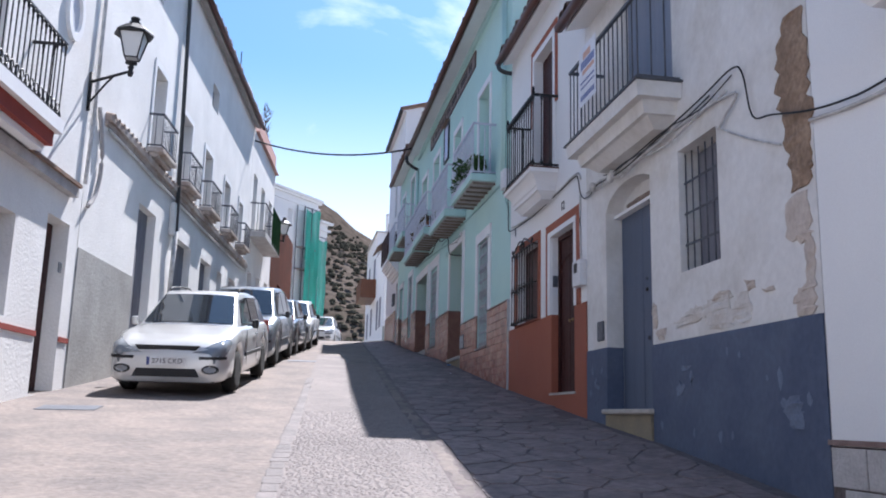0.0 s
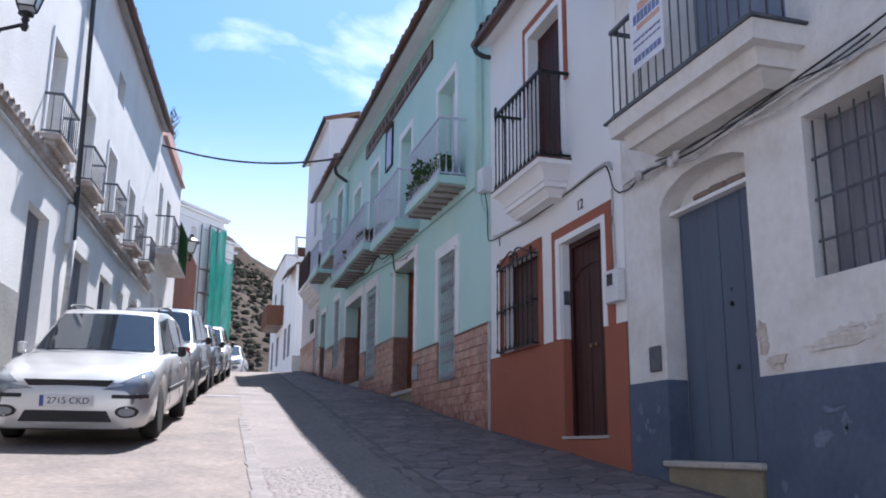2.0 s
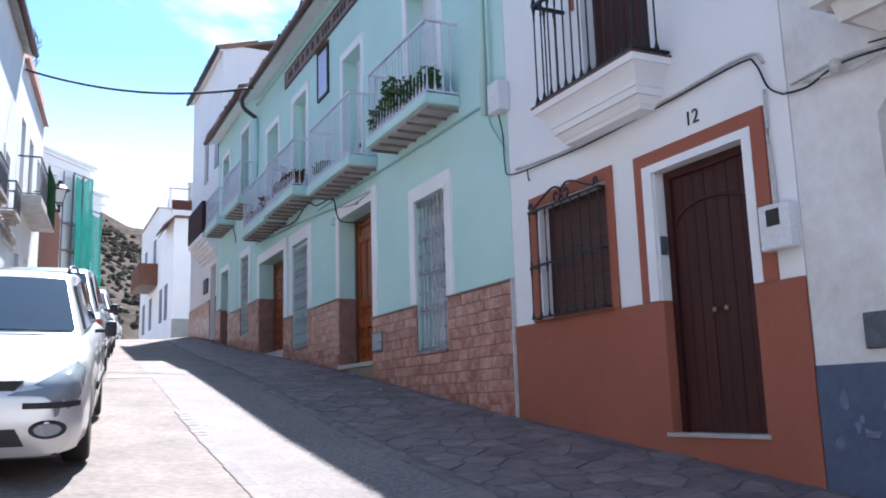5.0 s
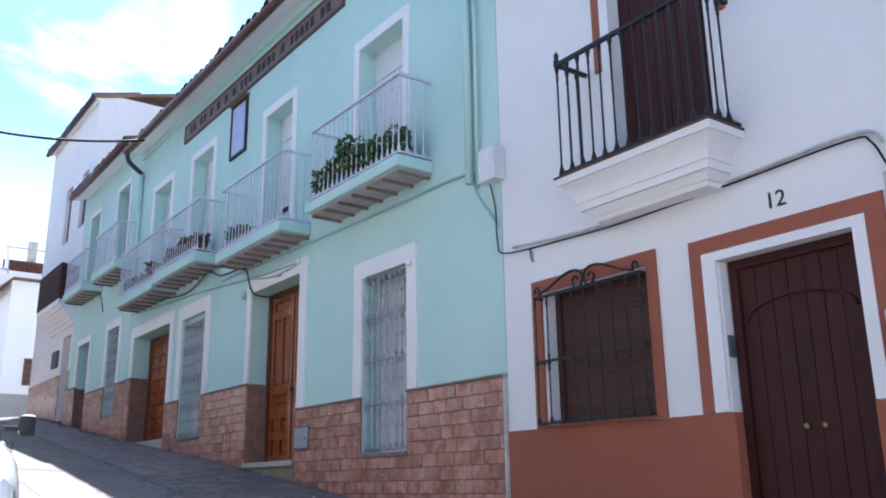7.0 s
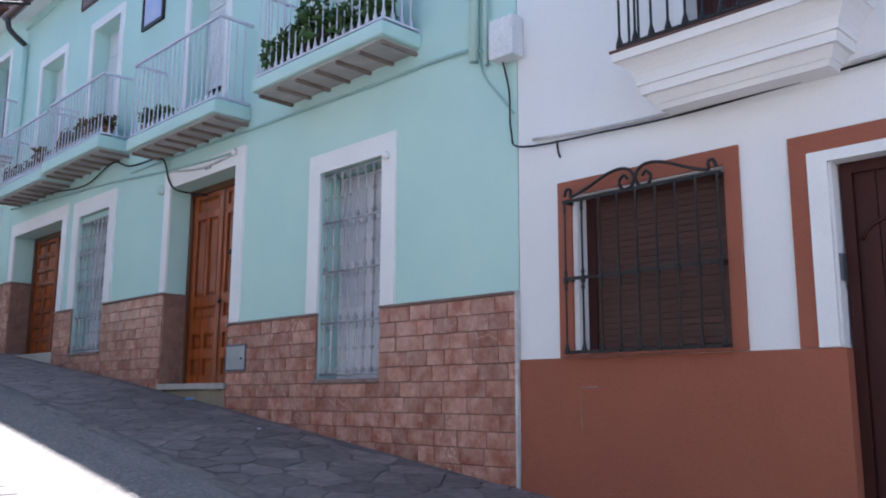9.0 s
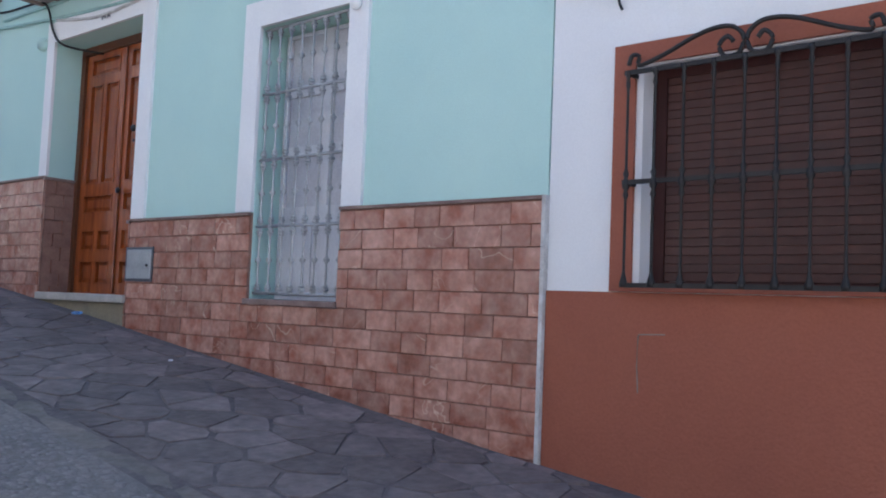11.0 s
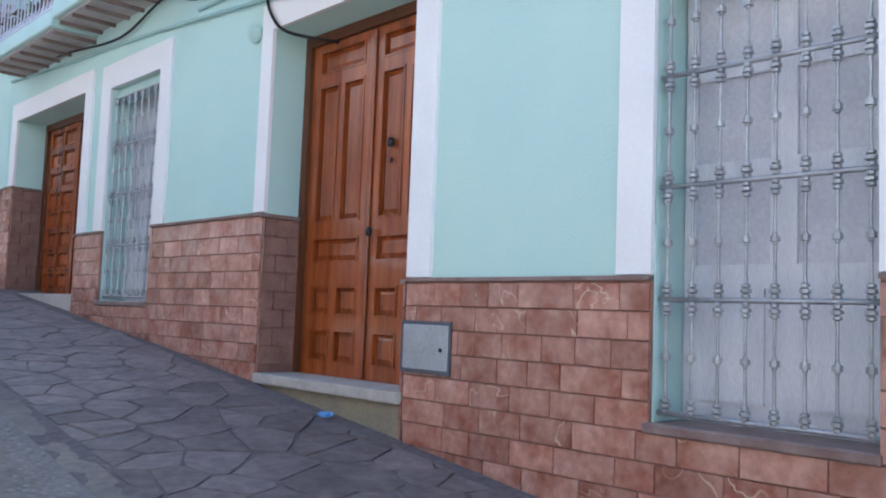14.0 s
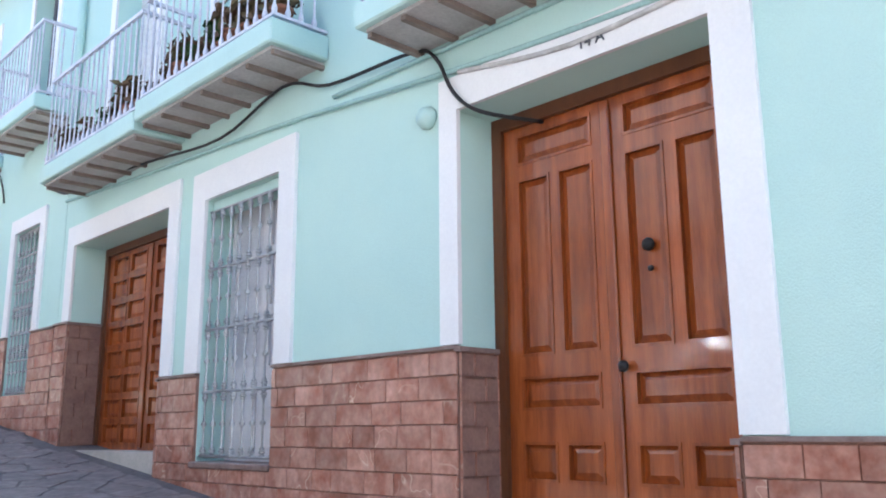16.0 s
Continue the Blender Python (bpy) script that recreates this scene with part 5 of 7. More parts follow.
# ---- plain white house beside the walk's start ----
wh = thing("house", (WALL, 1, gz(1)), "plain white house with stone plinth", "house", ROW)
shell(wh, RIGHT, -8.0, 5.24, -2.2, 7.2, [], M_WHITE_NEW, 0.45, label="plain white masonry paint")
roof(wh, RIGHT, -7.9, 5.2, 6.9, 0.4)
bm = bmesh.new()
RIGHT.box(bm, -8.0, 5.24, 1.215, 1.25, -0.035, 0.0)
part("plinth_cap", bm, M_CAP, wh)
pl = part("plinth", RIGHT.sheet(-8, 5.24, -2.2, 1.21, [], -0.012, 0.003), M_MORTAR, wh, "grey stone plinth slabs")
for k in range(3):
    for i in range(5):
        bm = bmesh.new()
        a = 5.22 - 0.36 * i - 0.12 * (k % 2)
        RIGHT.box(bm, a - 0.35, a, 1.20 - 0.26 * (k + 1) + 0.01, 1.20 - 0.26 * k, -0.028, -0.01)
        bevel(bm, 0.005)
        part("plinth_slab", bm, M_SOFFIT, pl)
bm = cornice(RIGHT, 2.4, 4.25, [(3.86, 4.0, 0.42, 0.45, 0.03, 0.0), (3.74, 3.857, 0.32, 0.40, 0.12, 0.04), (3.62, 3.737, 0.18, 0.26, 0.25, 0.18)])
bal = part("balcony", bm, M_TRIM, wh)
railing(bal, RIGHT, 2.45, 4.2, 4.0, 4.95, 0.40, "iron", M_IRON, 0.13)

# ---- sunny side: white house with lantern ----
ha = thing("house", (-3.6, 10, gz(10)), "white house with iron balcony and red band under it", "house", ROW)
HA = [(11.92, 12.72, 1.5, 3.9), (10.2, 10.95, 2.4, 3.65), (9.0, 10.1, 4.86, 6.8)]
shell(ha, LEFT, 4.0, 13.08, -0.5, 9.2, HA, M_WHITE, 0.45, label="sunlit white limewash")
roof(ha, LEFT, 4.05, 13.05, 8.95, 0.3)
planked("door", LEFT, 11.93, 12.71, 1.55, 3.88, 0.22, 5, M_DARKWOOD, ha, "dark door in a white reveal")
planked("window", LEFT, 10.21, 10.94, 2.42, 3.63, 0.2, 4, M_DARKWOOD, ha, "dark shuttered window")
planked("balcony_door", LEFT, 9.01, 10.09, 4.87, 6.78, 0.15, 5, M_DARKWOOD, ha, "dark brown balcony door")
for v0, v1, w, m, nm in ((2.24, 2.31, -0.02, M_REDBAND, "band"), (4.28, 4.42, -0.12, M_SOFFIT, "ledge"), (4.42, 4.47, -0.16, M_ROOF, "ledge_tiles")):
    bm = bmesh.new()
    for a, b in (((9.0, 11.92), (12.72, 13.08)) if nm == "band" else ((6.0, 12.6),)):
        LEFT.box(bm, a, b, v0, v1, w, 0.0)
    part(nm, bm, m, ha)
bm = bmesh.new()
LEFT.box(bm, 8.3, 10.9, 4.68, 4.85, -0.46, 0.0)
bal = part("balcony", bm, M_TRIM, ha, "white balcony with black iron railing")
bm = bmesh.new()
LEFT.box(bm, 8.4, 10.76, 4.42, 4.498, -0.3, 0.0)
part("corbel", bm, M_TRIM, bal)
bm = bmesh.new()
LEFT.box(bm, 8.35, 10.82, 4.50, 4.678, -0.38, 0.0)
part("red_band", bm, M_REDBAND, bal)
railing(bal, LEFT, 8.4, 10.84, 4.855, 5.85, 0.40, "iron", M_IRON, 0.13)
for k in range(18):
    u = 8.47 + 0.135 * k
    bm = tube(bmesh.new(), [LEFT.p(u + 0.05 * math.cos(a), 4.99 + 0.05 * math.sin(a), -0.41) for a in [0.785 * j for j in range(9)]], 0.008, 4)
    part("scroll", bm, M_IRON, bal)
bm = bmesh.new()
NO = 20
ring = [(12.0 + 0.30 * math.cos(6.2832 * k / NO), 6.83 + 0.42 * math.sin(6.2832 * k / NO)) for k in range(NO)]
rin = [(12.0 + 0.20 * math.cos(6.2832 * k / NO), 6.83 + 0.30 * math.sin(6.2832 * k / NO)) for k in range(NO)]
for k in range(NO):
    j = (k + 1) % NO
    hexa(bm, [LEFT.p(*q, w) for pr in ((ring[k], rin[k]), (ring[j], rin[j])) for q in pr for w in (-0.06, 0.004)])
part("oval_frame", bm, M_TRIM, ha, "white oval window moulding")
bm = bmesh.new()
bm.faces.new([bm.verts.new(LEFT.p(*q, -0.012)) for q in rin])
e = bmesh.ops.extrude_face_region(bm, geom=list(bm.faces))
bmesh.ops.translate(bm, vec=(-0.01, 0, 0), verts=[q for q in e["geom"] if isinstance(q, bmesh.types.BMVert)])
part("oval_pane", bm, M_SHUTTER, ha)
wire(ha, LEFT, [(13.0, 4.6, -0.05), (13.02, 5.2, -0.06), (13.05, 5.8, -0.06), (13.06, 7.5, -0.05), (13.06, 8.8, -0.05)], 0.03, M_CABLEW, "pipe")
bm = bmesh.new()
LEFT.box(bm, 12.45, 12.56, 3.18, 3.32, -0.012, 0.0)
part("name_plate", bm, M_GREYIRON, ha)

# lantern on a wrought bracket
lamp = thing("street_lamp", LEFT.p(12.85, 6.0, 0), "black wrought iron wall lantern with frosted panes", "street lamp")
tip = Vector((-2.73, 12.72, 6.30))
root = LEFT.p(12.85, 6.08, -0.03)
bm = bmesh.new()
tube(bm, [root + Vector((0, 0, 0.05)), tip + Vector((0, 0, 0))], 0.022, 6)
tube(bm, smooth_path([root + Vector((0, 0, -0.28)), root + (tip - root) * 0.15 + Vector((0, 0, -0.2)), root + (tip - root) * 0.4 + Vector((0, 0, -0.06)), root + (tip - root) * 0.55]), 0.015, 6)
tube(bm, [root + Vector((0, 0, -0.4)), root + Vector((0, 0, 0.2))], 0.025, 6)
part("bracket", bm, M_IRON, lamp, smooth=True)
bm = lathe([(0.03, -0.08), (0.05, -0.02), (0.03, 0.02), (0.05, 0.06), (0.02, 0.1), (0.09, 0.12), (0.09, 0.14)], 8, at=tip)
part("post", bm, M_IRON, lamp, smooth=True)
bm = bmesh.new()
lo, hi = 0.13, 0.25
for q in range(4):
    a0, a1 = math.pi / 4 + q * math.pi / 2, math.pi / 4 + (q + 1) * math.pi / 2
    pl = [tip + Vector((lo * math.cos(a), lo * math.sin(a), 0.20)) for a in (a0, a1)]
    ph = [tip + Vector((hi * math.cos(a), hi * math.sin(a), 0.58)) for a in (a0, a1)]
    tube(bm, [pl[0], ph[0]], 0.012, 5)
    tube(bm, [pl[0], pl[1]], 0.012, 5)
    tube(bm, [ph[0], ph[1]], 0.014, 5)
part("lantern_frame", bm, M_IRON, lamp)
bm = lathe([(0.125, 0.205), (0.24, 0.57)], 4, at=tip)
bmesh.ops.rotate(bm, cent=tip, matrix=Matrix.Rotation(math.pi / 4, 3, "Z"), verts=bm.verts)
part("lantern_pane", bm, M_LAMPGLASS, lamp)
bm = lathe([(0.29, 0.57), (0.285, 0.60), (0.15, 0.71), (0.09, 0.745), (0.09, 0.775), (0.045, 0.79), (0.065, 0.82), (0.07, 0.85), (0.01, 0.87)], 8, at=tip)
part("lantern_cap", bm, M_IRON, lamp)

copy_thing(lamp, Matrix.Translation((-1.39, 32.35, 7.42)))

# ---- sunny side: long white house ----
hb = thing("house", (-2.6, 20, gz(20)), "long old white house with cornice, small balconies and grey dado", "house", ROW)
LOW = [(15.93, 17.1, 2.6, 5.05), (18.8, 20.25, 2.9, 5.0), (21.3, 22.6, 3.2, 5.02), (23.45, 24.1, 3.4, 5.05), (25.2, 26.2, 3.6, 5.15)]
UPB = [(16.2, 17.02, 6.16, 7.82), (18.54, 19.42, 6.14, 7.7), (20.9, 21.8, 6.16, 7.65), (23.55, 24.4, 6.2, 7.6), (25.9, 26.6, 6.25, 7.6)]
ATT = [(15.7, 16.3, 9.1, 9.7), (21.25, 22.05, 8.9, 9.52)]
shell(hb, LEFT, 13.1, 27.8, 0.2, 10.95, LOW + UPB + ATT, M_WHITE, 0.5, label="sunlit uneven white limewash")
roof(hb, LEFT, 13.1, 28.1, 10.62, 0.28, soffit=M_SOFFIT)
part("dado", LEFT.sheet(13.12, 15.93, 0.2, 3.66, [], -0.015, 0.003), M_GREYDADO, hb, "grey cement dado")
bm = bmesh.new()
LEFT.box(bm, 13.7, 27.7, 5.84, 5.95, -0.10, 0.0)
LEFT.box(bm, 13.7, 27.7, 5.76, 5.838, -0.05, 0.0)
part("cornice", bm, M_OLDCORNICE, hb, "weathered moulded cornice")
tb = bmesh.new()
n = 4
r0 = [[tb.verts.new((x, 0.09 * math.cos(math.pi * j / n), 0.05 * math.sin(math.pi * j / n) - 0.18 * x)) for j in range(n + 1)] for x in (0.0, 0.26)]
for j in range(n):
    tb.faces.new((r0[0][j], r0[0][j + 1], r0[1][j + 1], r0[1][j]))
me = mesh_of("cornice_tile", tb, M_OLDCORNICE, True)
for i in range(56):
    piece("cornice_tile", me, Matrix.Translation(LEFT.p(13.8 + 0.245 * i, 5.975 + random.uniform(-0.012, 0.012), 0.13)), hb)
for u0, u1, v0, v1 in LOW:
    planked("door", LEFT, u0, u1, v0, v1, 0.16, 5, M_GREYWOOD, hb, "weathered grey-brown boarded door")
for k, (u0, u1, v0, v1) in enumerate(UPB):
    tall_window(hb, LEFT, u0, u1, v0, v1, 0.2, M_SHUTTER if k % 2 else M_GREYWOOD, 2, 2, "window", solid=0.3)
    part("window_surround", LEFT.sheet(u0 - 0.1, u1 + 0.1, v0, v1 + 0.12, [(u0, u1, v0 - 1, v1)], -0.025, 0.003), M_TRIM, hb)
    bm = bmesh.new()
    LEFT.box(bm, u0 - 0.15, u1 + 0.15, v0 - 0.1, v0, -0.30, 0.0)
    bevel(bm, 0.02)
    bal = part("balcony", bm, M_OLDCORNICE, hb, "small weathered stone balcony with thin iron rail")
    bm = bmesh.new()
    LEFT.box(bm, u0 - 0.08, u1 + 0.08, v0 - 0.17, v0 - 0.102, -0.2, 0.0)
    part("corbel", bm, M_OLDCORNICE, bal)
    railing(bal, LEFT, u0 - 0.12, u1 + 0.12, v0, v0 + 0.64, 0.26, "plain", M_GREYIRON, 0.12)
for u0, u1, v0, v1 in ATT:
    planked("window", LEFT, u0, u1, v0, v1, 0.15, 3, M_GREYWOOD, hb, "small shuttered attic window")
bm = tube(bmesh.new(), smooth_path([LEFT.p(17.95, 10.62, -0.25), LEFT.p(17.95, 10.45, -0.1), LEFT.p(17.97, 10.2, -0.07)]) + [LEFT.p(18.24, 5.0, -0.12)], 0.045, 8)
part("downpipe", bm, M_PIPE, hb, "dark grey downpipe", smooth=True)
bm = tube(bmesh.new(), [LEFT.p(18.24, 5.0, -0.12), LEFT.p(18.3, 3.4, -0.07)], 0.05, 8)
part("downpipe", bm, M_CABLEW, hb, smooth=True)
bm = bmesh.new()
LEFT.box(bm, 18.05, 18.43, 4.9, 5.6, -0.12, 0.0)
bevel(bm, 0.05, 2)
part("rain_hopper", bm, M_WHITE, hb)
wire(hb, LEFT, [(13.3, 5.9, -0.04), (13.6, 5.2, -0.05), (13.5, 4.6, -0.05), (13.2, 4.3, -0.05)], 0.035, M_SOFFIT, "cable_duct")
wire(hb, LEFT, [(13.8, 5.70, -0.05), (18.0, 5.68, -0.05), (22.0, 5.66, -0.05), (27.6, 5.71, -0.05)], 0.03, M_CABLEW)
bm = bmesh.new()
LEFT.box(bm, 26.4, 27.3, 10.6, 11.45, 0.1, 0.8)
LEFT.box(bm, 26.35, 27.35, 11.453, 11.57, 0.05, 0.85)
ch = part("chimney", bm, M_WHITE, hb)
bm = tube(bmesh.new(), [LEFT.p(26.8, 11.56, 0.4), LEFT.p(26.8, 12.75, 0.4)], 0.02, 6)
part("aerial", bm, M_PIPE, ch)

# ---- sunny side: house with green balcony cloth ----
hc = thing("house", (-1.2, 32, gz(32)), "white house with pink upper wall and a green-draped balcony", "house", ROW)
HC = [(28.3, 29.2, 3.9, 5.9), (30.2, 31.1, 4.0, 6.0), (32.2, 33.1, 4.1, 6.1), (28.4, 29.2, 7.14, 9.2), (30.2, 31.1, 7.14, 9.2), (32.2, 33.0, 7.2, 9.2)]
shell(hc, LEFT, 27.83, 33.55, 2.0, 10.6, HC, M_WHITE, 0.45)
bm = bmesh.new()
LEFT.box(bm, 28.2, 33.55, 10.6, 11.3, 0.02, 0.4)
LEFT.box(bm, 28.2, 33.55, 10.55, 10.598, -0.12, 0.42)
part("parapet", bm, M_PINKWALL, hc, "faded pink parapet wall")
for u0, u1, v0, v1 in HC:
    planked("shutter", LEFT, u0, u1, v0, v1, 0.18, 4, M_GREYWOOD, hc)
bm = bmesh.new()
LEFT.box(bm, 28.0, 31.7, 6.95, 7.13, -0.55, 0.0)
bal = part("balcony", bm, M_SOFFIT, hc, "long balcony hung with green cloth")
railing(bal, LEFT, 28.05, 31.65, 7.13, 8.08, 0.5, "plain", M_GREYIRON, 0.2)
bm = bmesh.new()
prev = None
for k in range(41):
    u = 29.5 + 2.2 * k / 40
    w = -0.54 - 0.03 * math.sin(k * 1.9)
    q = [bm.verts.new(LEFT.p(u, v, w + d)) for v, d in ((7.0, 0.0), (8.3, 0.0))]
    if prev:
        bm.faces.new((prev[0], q[0], q[1], prev[1]))
    prev = q
bmesh.ops.solidify(bm, geom=list(bm.faces), thickness=0.008)
part("green_cloth", bm, M_GREENCLOTH, bal)
bm = bmesh.new()
for k in range(60):
    a, r = random.uniform(0, 6.28), random.uniform(0.1, 0.7)
    c = LEFT.p(31.5, 11.28, 0.2) + Vector((0.2 * r * math.cos(a), r * math.sin(a), random.uniform(-0.02, 1.3) * (k > 12)))
    tube(bm, [c, c + Vector((random.uniform(-0.2, 0.2), random.uniform(-0.2, 0.2), random.uniform(0.1, 0.4)))], [0.02, 0.004], 4)
tagged(part("roof_shrub", bm, M_DRYLEAF, None), "dry shrub growing on the pink parapet", "shrub")

# cable slung over the street
bm = tube(bmesh.new(), [Vector((-1.75, 27.2, 9.93)).lerp(Vector((3.05, 24.9, 9.32)), t) - Vector((0, 0, 1.3 * t * (1 - t))) for t in [k / 24 for k in range(25)]], 0.028, 6)
tagged(part("overhead_cable", bm, M_CABLE, None, smooth=True), "black cable slung across the street between the eaves", "cable")

# ---- beyond: brick house, church wall with netted scaffold ----
FARL = Side(-1.22 - 0.77 * 42, 0.77, -1)
hd0 = thing("house", (-1.5, 38, 4.5), "unplastered red-brown house front", "house", ROW)
MID = Side(-4.62, 0.1, -1)
shell(hd0, MID, 33.6, 41.0, 3.5, 9.25, [(36.0, 37.0, 4.4, 6.6)], M_REDWALL, 0.4, 5)
hd = thing("house", (-0.5, 46, 4.6), "tall white building with stepped parapet mouldings", "house", ROW)
shell(hd, FARL, 41.2, 44.4, 3.5, 12.1, [(42.45, 42.75, 10.5, 11.4)], M_WHITE_NEW, 0.5, 6)
bm = bmesh.new()
for v, o in ((11.75, 0.06), (12.1, 0.12), (12.225, 0.2)):
    FARL.box(bm, 41.15, 44.45 + o * 0.4, v, v + 0.12, -o, 0.6)
FARL.box(bm, 43.0, 43.5, 11.45, 11.53, -0.08, 0.0)
part("cornice", bm, M_TRIM, hd)
hd2 = thing("house", (1.6, 56, 4.6), "white building end with moulded cornice", "house", ROW)
shell(hd2, FARL, 44.47, 45.12, 3.5, 11.2, [], M_WHITE_NEW, 0.4, 6)
bm = bmesh.new()
for v, o in ((11.2, 0.2), (10.8, 0.1)):
    FARL.box(bm, 44.47, 45.2 + o * 0.4, v, v + 0.12, -o, 0.6)
part("cornice", bm, M_TRIM, hd2)
scaf = thing("scaffold", (0.6, 46, 4.6), "steel scaffold wrapped in torn bright green net", "scaffold")
for u, v in ((42.88, 11.65), (43.36, 11.65), (43.84, 11.65), (44.38, 10.35)):
    for w in (-0.12, -0.5):
        bm = tube(bmesh.new(), [FARL.p(u, 4.2, w), FARL.p(u, v, w)], 0.03, 6)
        part("pole", bm, M_GREYIRON, scaf)
for u0, u1, v in ((42.86, 43.86, 11.6), (42.86, 43.86, 9.5), (43.84, 44.4, 10.3)):
    bm = tube(bmesh.new(), [FARL.p(u0, v, -0.5), FARL.p(u1, v, -0.5)], 0.028, 6)
    part("ledger", bm, M_GREYIRON, scaf)
for v in (6.4, 8.4, 9.5):
    bm = bmesh.new()
    FARL.box(bm, 42.88, 44.38 if v < 9 else 43.84, v, v + 0.06, -0.5, -0.12)
    part("deck", bm, M_JOIST, scaf)


def net(u0, u1, v0, v1, seed):
    bm = bmesh.new()
    rows = []
    for k in range(25):
        u = u0 + (u1 - u0) * k / 24
        col = []
        for j in range(13):
            v = v0 + (v1 - v0) * j / 12
            w = -0.55 - 0.07 * noise.noise((u * 3 + seed, v * 0.6, seed)) - 0.025 * math.sin(u * 22)
            dv = (0.5 * noise.noise((u * 2.0, seed, 3)) if j in (0, 12) else 0)
            col.append(bm.verts.new(FARL.p(u, v + dv, w)))
        rows.append(col)
    for a, b in zip(rows, rows[1:]):
        for j in range(12):
            bm.faces.new((a[j], b[j], b[j + 1], a[j + 1]))
    part("net", bm, M_NET, scaf, smooth=True, fix=False)


net(42.9, 43.84, 8.9, 11.5, 1.0)
net(42.95, 43.8, 5.2, 9.2, 3.0)
net(43.84, 44.38, 5.0, 10.1, 5.0)

# ---- beyond: white gabled house at the bend ----
hf = thing("house", (3.6, 33, 4.2), "tall white house with dark wooden balcony and brown doorway", "house", ROW)
shell(hf, Side(WALL + 0.1, 0.0, 1), 31.15, 36.3, 3.0, 13.0, [(31.75, 32.6, 4.0, 6.3), (33.3, 34.0, 9.2, 10.9), (31.6, 32.3, 9.3, 10.9)], M_WHITE_NEW, 0.45, 8)
FF = Side(WALL + 0.1, 0.0, 1)
roof(hf, FF, 31.1, 36.4, 12.75, 0.22, 8, gutter=M_PIPE)
planked("door", FF, 31.76, 32.59, 4.05, 6.28, 0.3, 4, M_WOODFRAME, hf)
part("dado", FF.sheet(31.15, 36.3, 3.0, 5.3, [(31.75, 32.6, 3, 7)], -0.02, 0.003), M_TILE, hf)
for a, b, c, d in ((33.3, 34.0, 9.2, 10.9), (31.6, 32.3, 9.3, 10.9)):
    planked("shutter", FF, a, b, c, d, 0.1, 3, M_DARKWOOD, hf)
bm = bmesh.new()
for k in range(6):
    FF.box(bm, 31.3 + 0.03 * k, 33.9, 6.5 + 0.1 * k, 6.6 + 0.1 * k, -0.1 - 0.075 * k, 0.0)
bal = part("balcony", bm, M_TRIM, hf, "white bracketed balcony with dark brown railing")
for k in range(22):
    bm = bmesh.new()
    FF.box(bm, 31.4 + 0.114 * k, 31.48 + 0.114 * k, 7.15, 8.1, -0.5, -0.47)
    part("railing_board", bm, M_DARKWOOD, bal)
bm = bmesh.new()
FF.box(bm, 31.4, 31.43, 7.12, 8.1, -0.465, 0.0)
part("railing", bm, M_DARKWOOD, bal)
bm = bmesh.new()
FF.box(bm, 32.9, 33.5, 5.55, 6.0, -0.06, 0.0)
part("sign_plate", bm, M_GREYIRON, hf)

# ---- beyond: houses round the bend ----
he = thing("house", (5.5, 48, 4.6), "white house facing down the street with grey dado", "house", ROW)
bm = bmesh.new()
box(bm, 4.5, 12.0, 47.0, 47.4, 3.5, 10.9)
box(bm, 4.5, 4.9, 47.403, 52.5, 3.5, 10.9)
box(bm, 4.5, 5.0, 52.503, 60.0, 3.5, 12.55)
part("wall", bm, M_WHITE_NEW, he)
bm = bmesh.new()
box(bm, 4.48, 12.0, 46.975, 46.998, 3.5, 6.15)
part("dado", bm, M_GREYDADO, he)
bm = bmesh.new()
box(bm, 5.3, 5.9, 46.96, 47.0, 6.52, 7.64)
win = part("window", bm, M_WOODFRAME, he, "brown shuttered window")
for k in range(4):
    bm = bmesh.new()
    box(bm, 5.34, 5.86, 46.94, 46.958, 6.56 + 0.265 * k, 6.79 + 0.265 * k)
    part("shutter_panel", bm, M_SLAT, win)
bm = bmesh.new()
box(bm, 4.5, 12.0, 46.8, 52.5, 10.903, 11.0)
hexa(bm, [(x, y, z + d) for x, z in ((4.0, 10.42), (4.497, 10.90)) for y in (46.8, 49.5) for d in (0, 0.09)])
part("roof", bm, M_ROOF, he)
bm = bmesh.new()
box(bm, 4.4, 5.2, 52.45, 60.2, 12.553, 12.63)
part("roof_edge", bm, M_SOFFIT, he)
bm = bmesh.new()
box(bm, 3.55, 4.5, 52.3, 56.0, 8.4, 8.5)
box(bm, 3.55, 3.6, 52.35, 56.0, 8.503, 9.55)
box(bm, 3.603, 4.5, 52.3, 52.35, 8.503, 9.55)
part("balcony", bm, M_WOODFRAME, he, "brown boarded balcony")
for y, z0, z1 in ((48.6, 6.3, 8.0), (50.4, 6.3, 8.0), (53.2, 9.6, 11.0), (54.5, 6.3, 8.0), (57.5, 6.3, 8.0), (57.0, 9.4, 11.0)):
    bm = bmesh.new()
    box(bm, 4.47, 4.5, y, y + 0.9, z0, z1)
    part("door", bm, M_GREYWOOD, he)
ht = thing("house", (6.5, 56, 4.6), "white house with a railed roof terrace and chimney", "house", ROW)
bm = bmesh.new()
box(bm, 5.003, 13.0, 52.6, 64.0, 3.5, 12.4)
part("wall", bm, M_WHITE_NEW, ht)
bm = bmesh.new()
box(bm, 5.2, 9.5, 54.4, 54.6, 12.4, 13.55)
part("terrace_wall", bm, M_REDWALL, ht, "brick terrace wall")
bm = bmesh.new()
box(bm, 5.0, 5.16, 52.62, 52.78, 12.4, 13.7)
part("post", bm, M_TRIM, ht)
bm = bmesh.new()
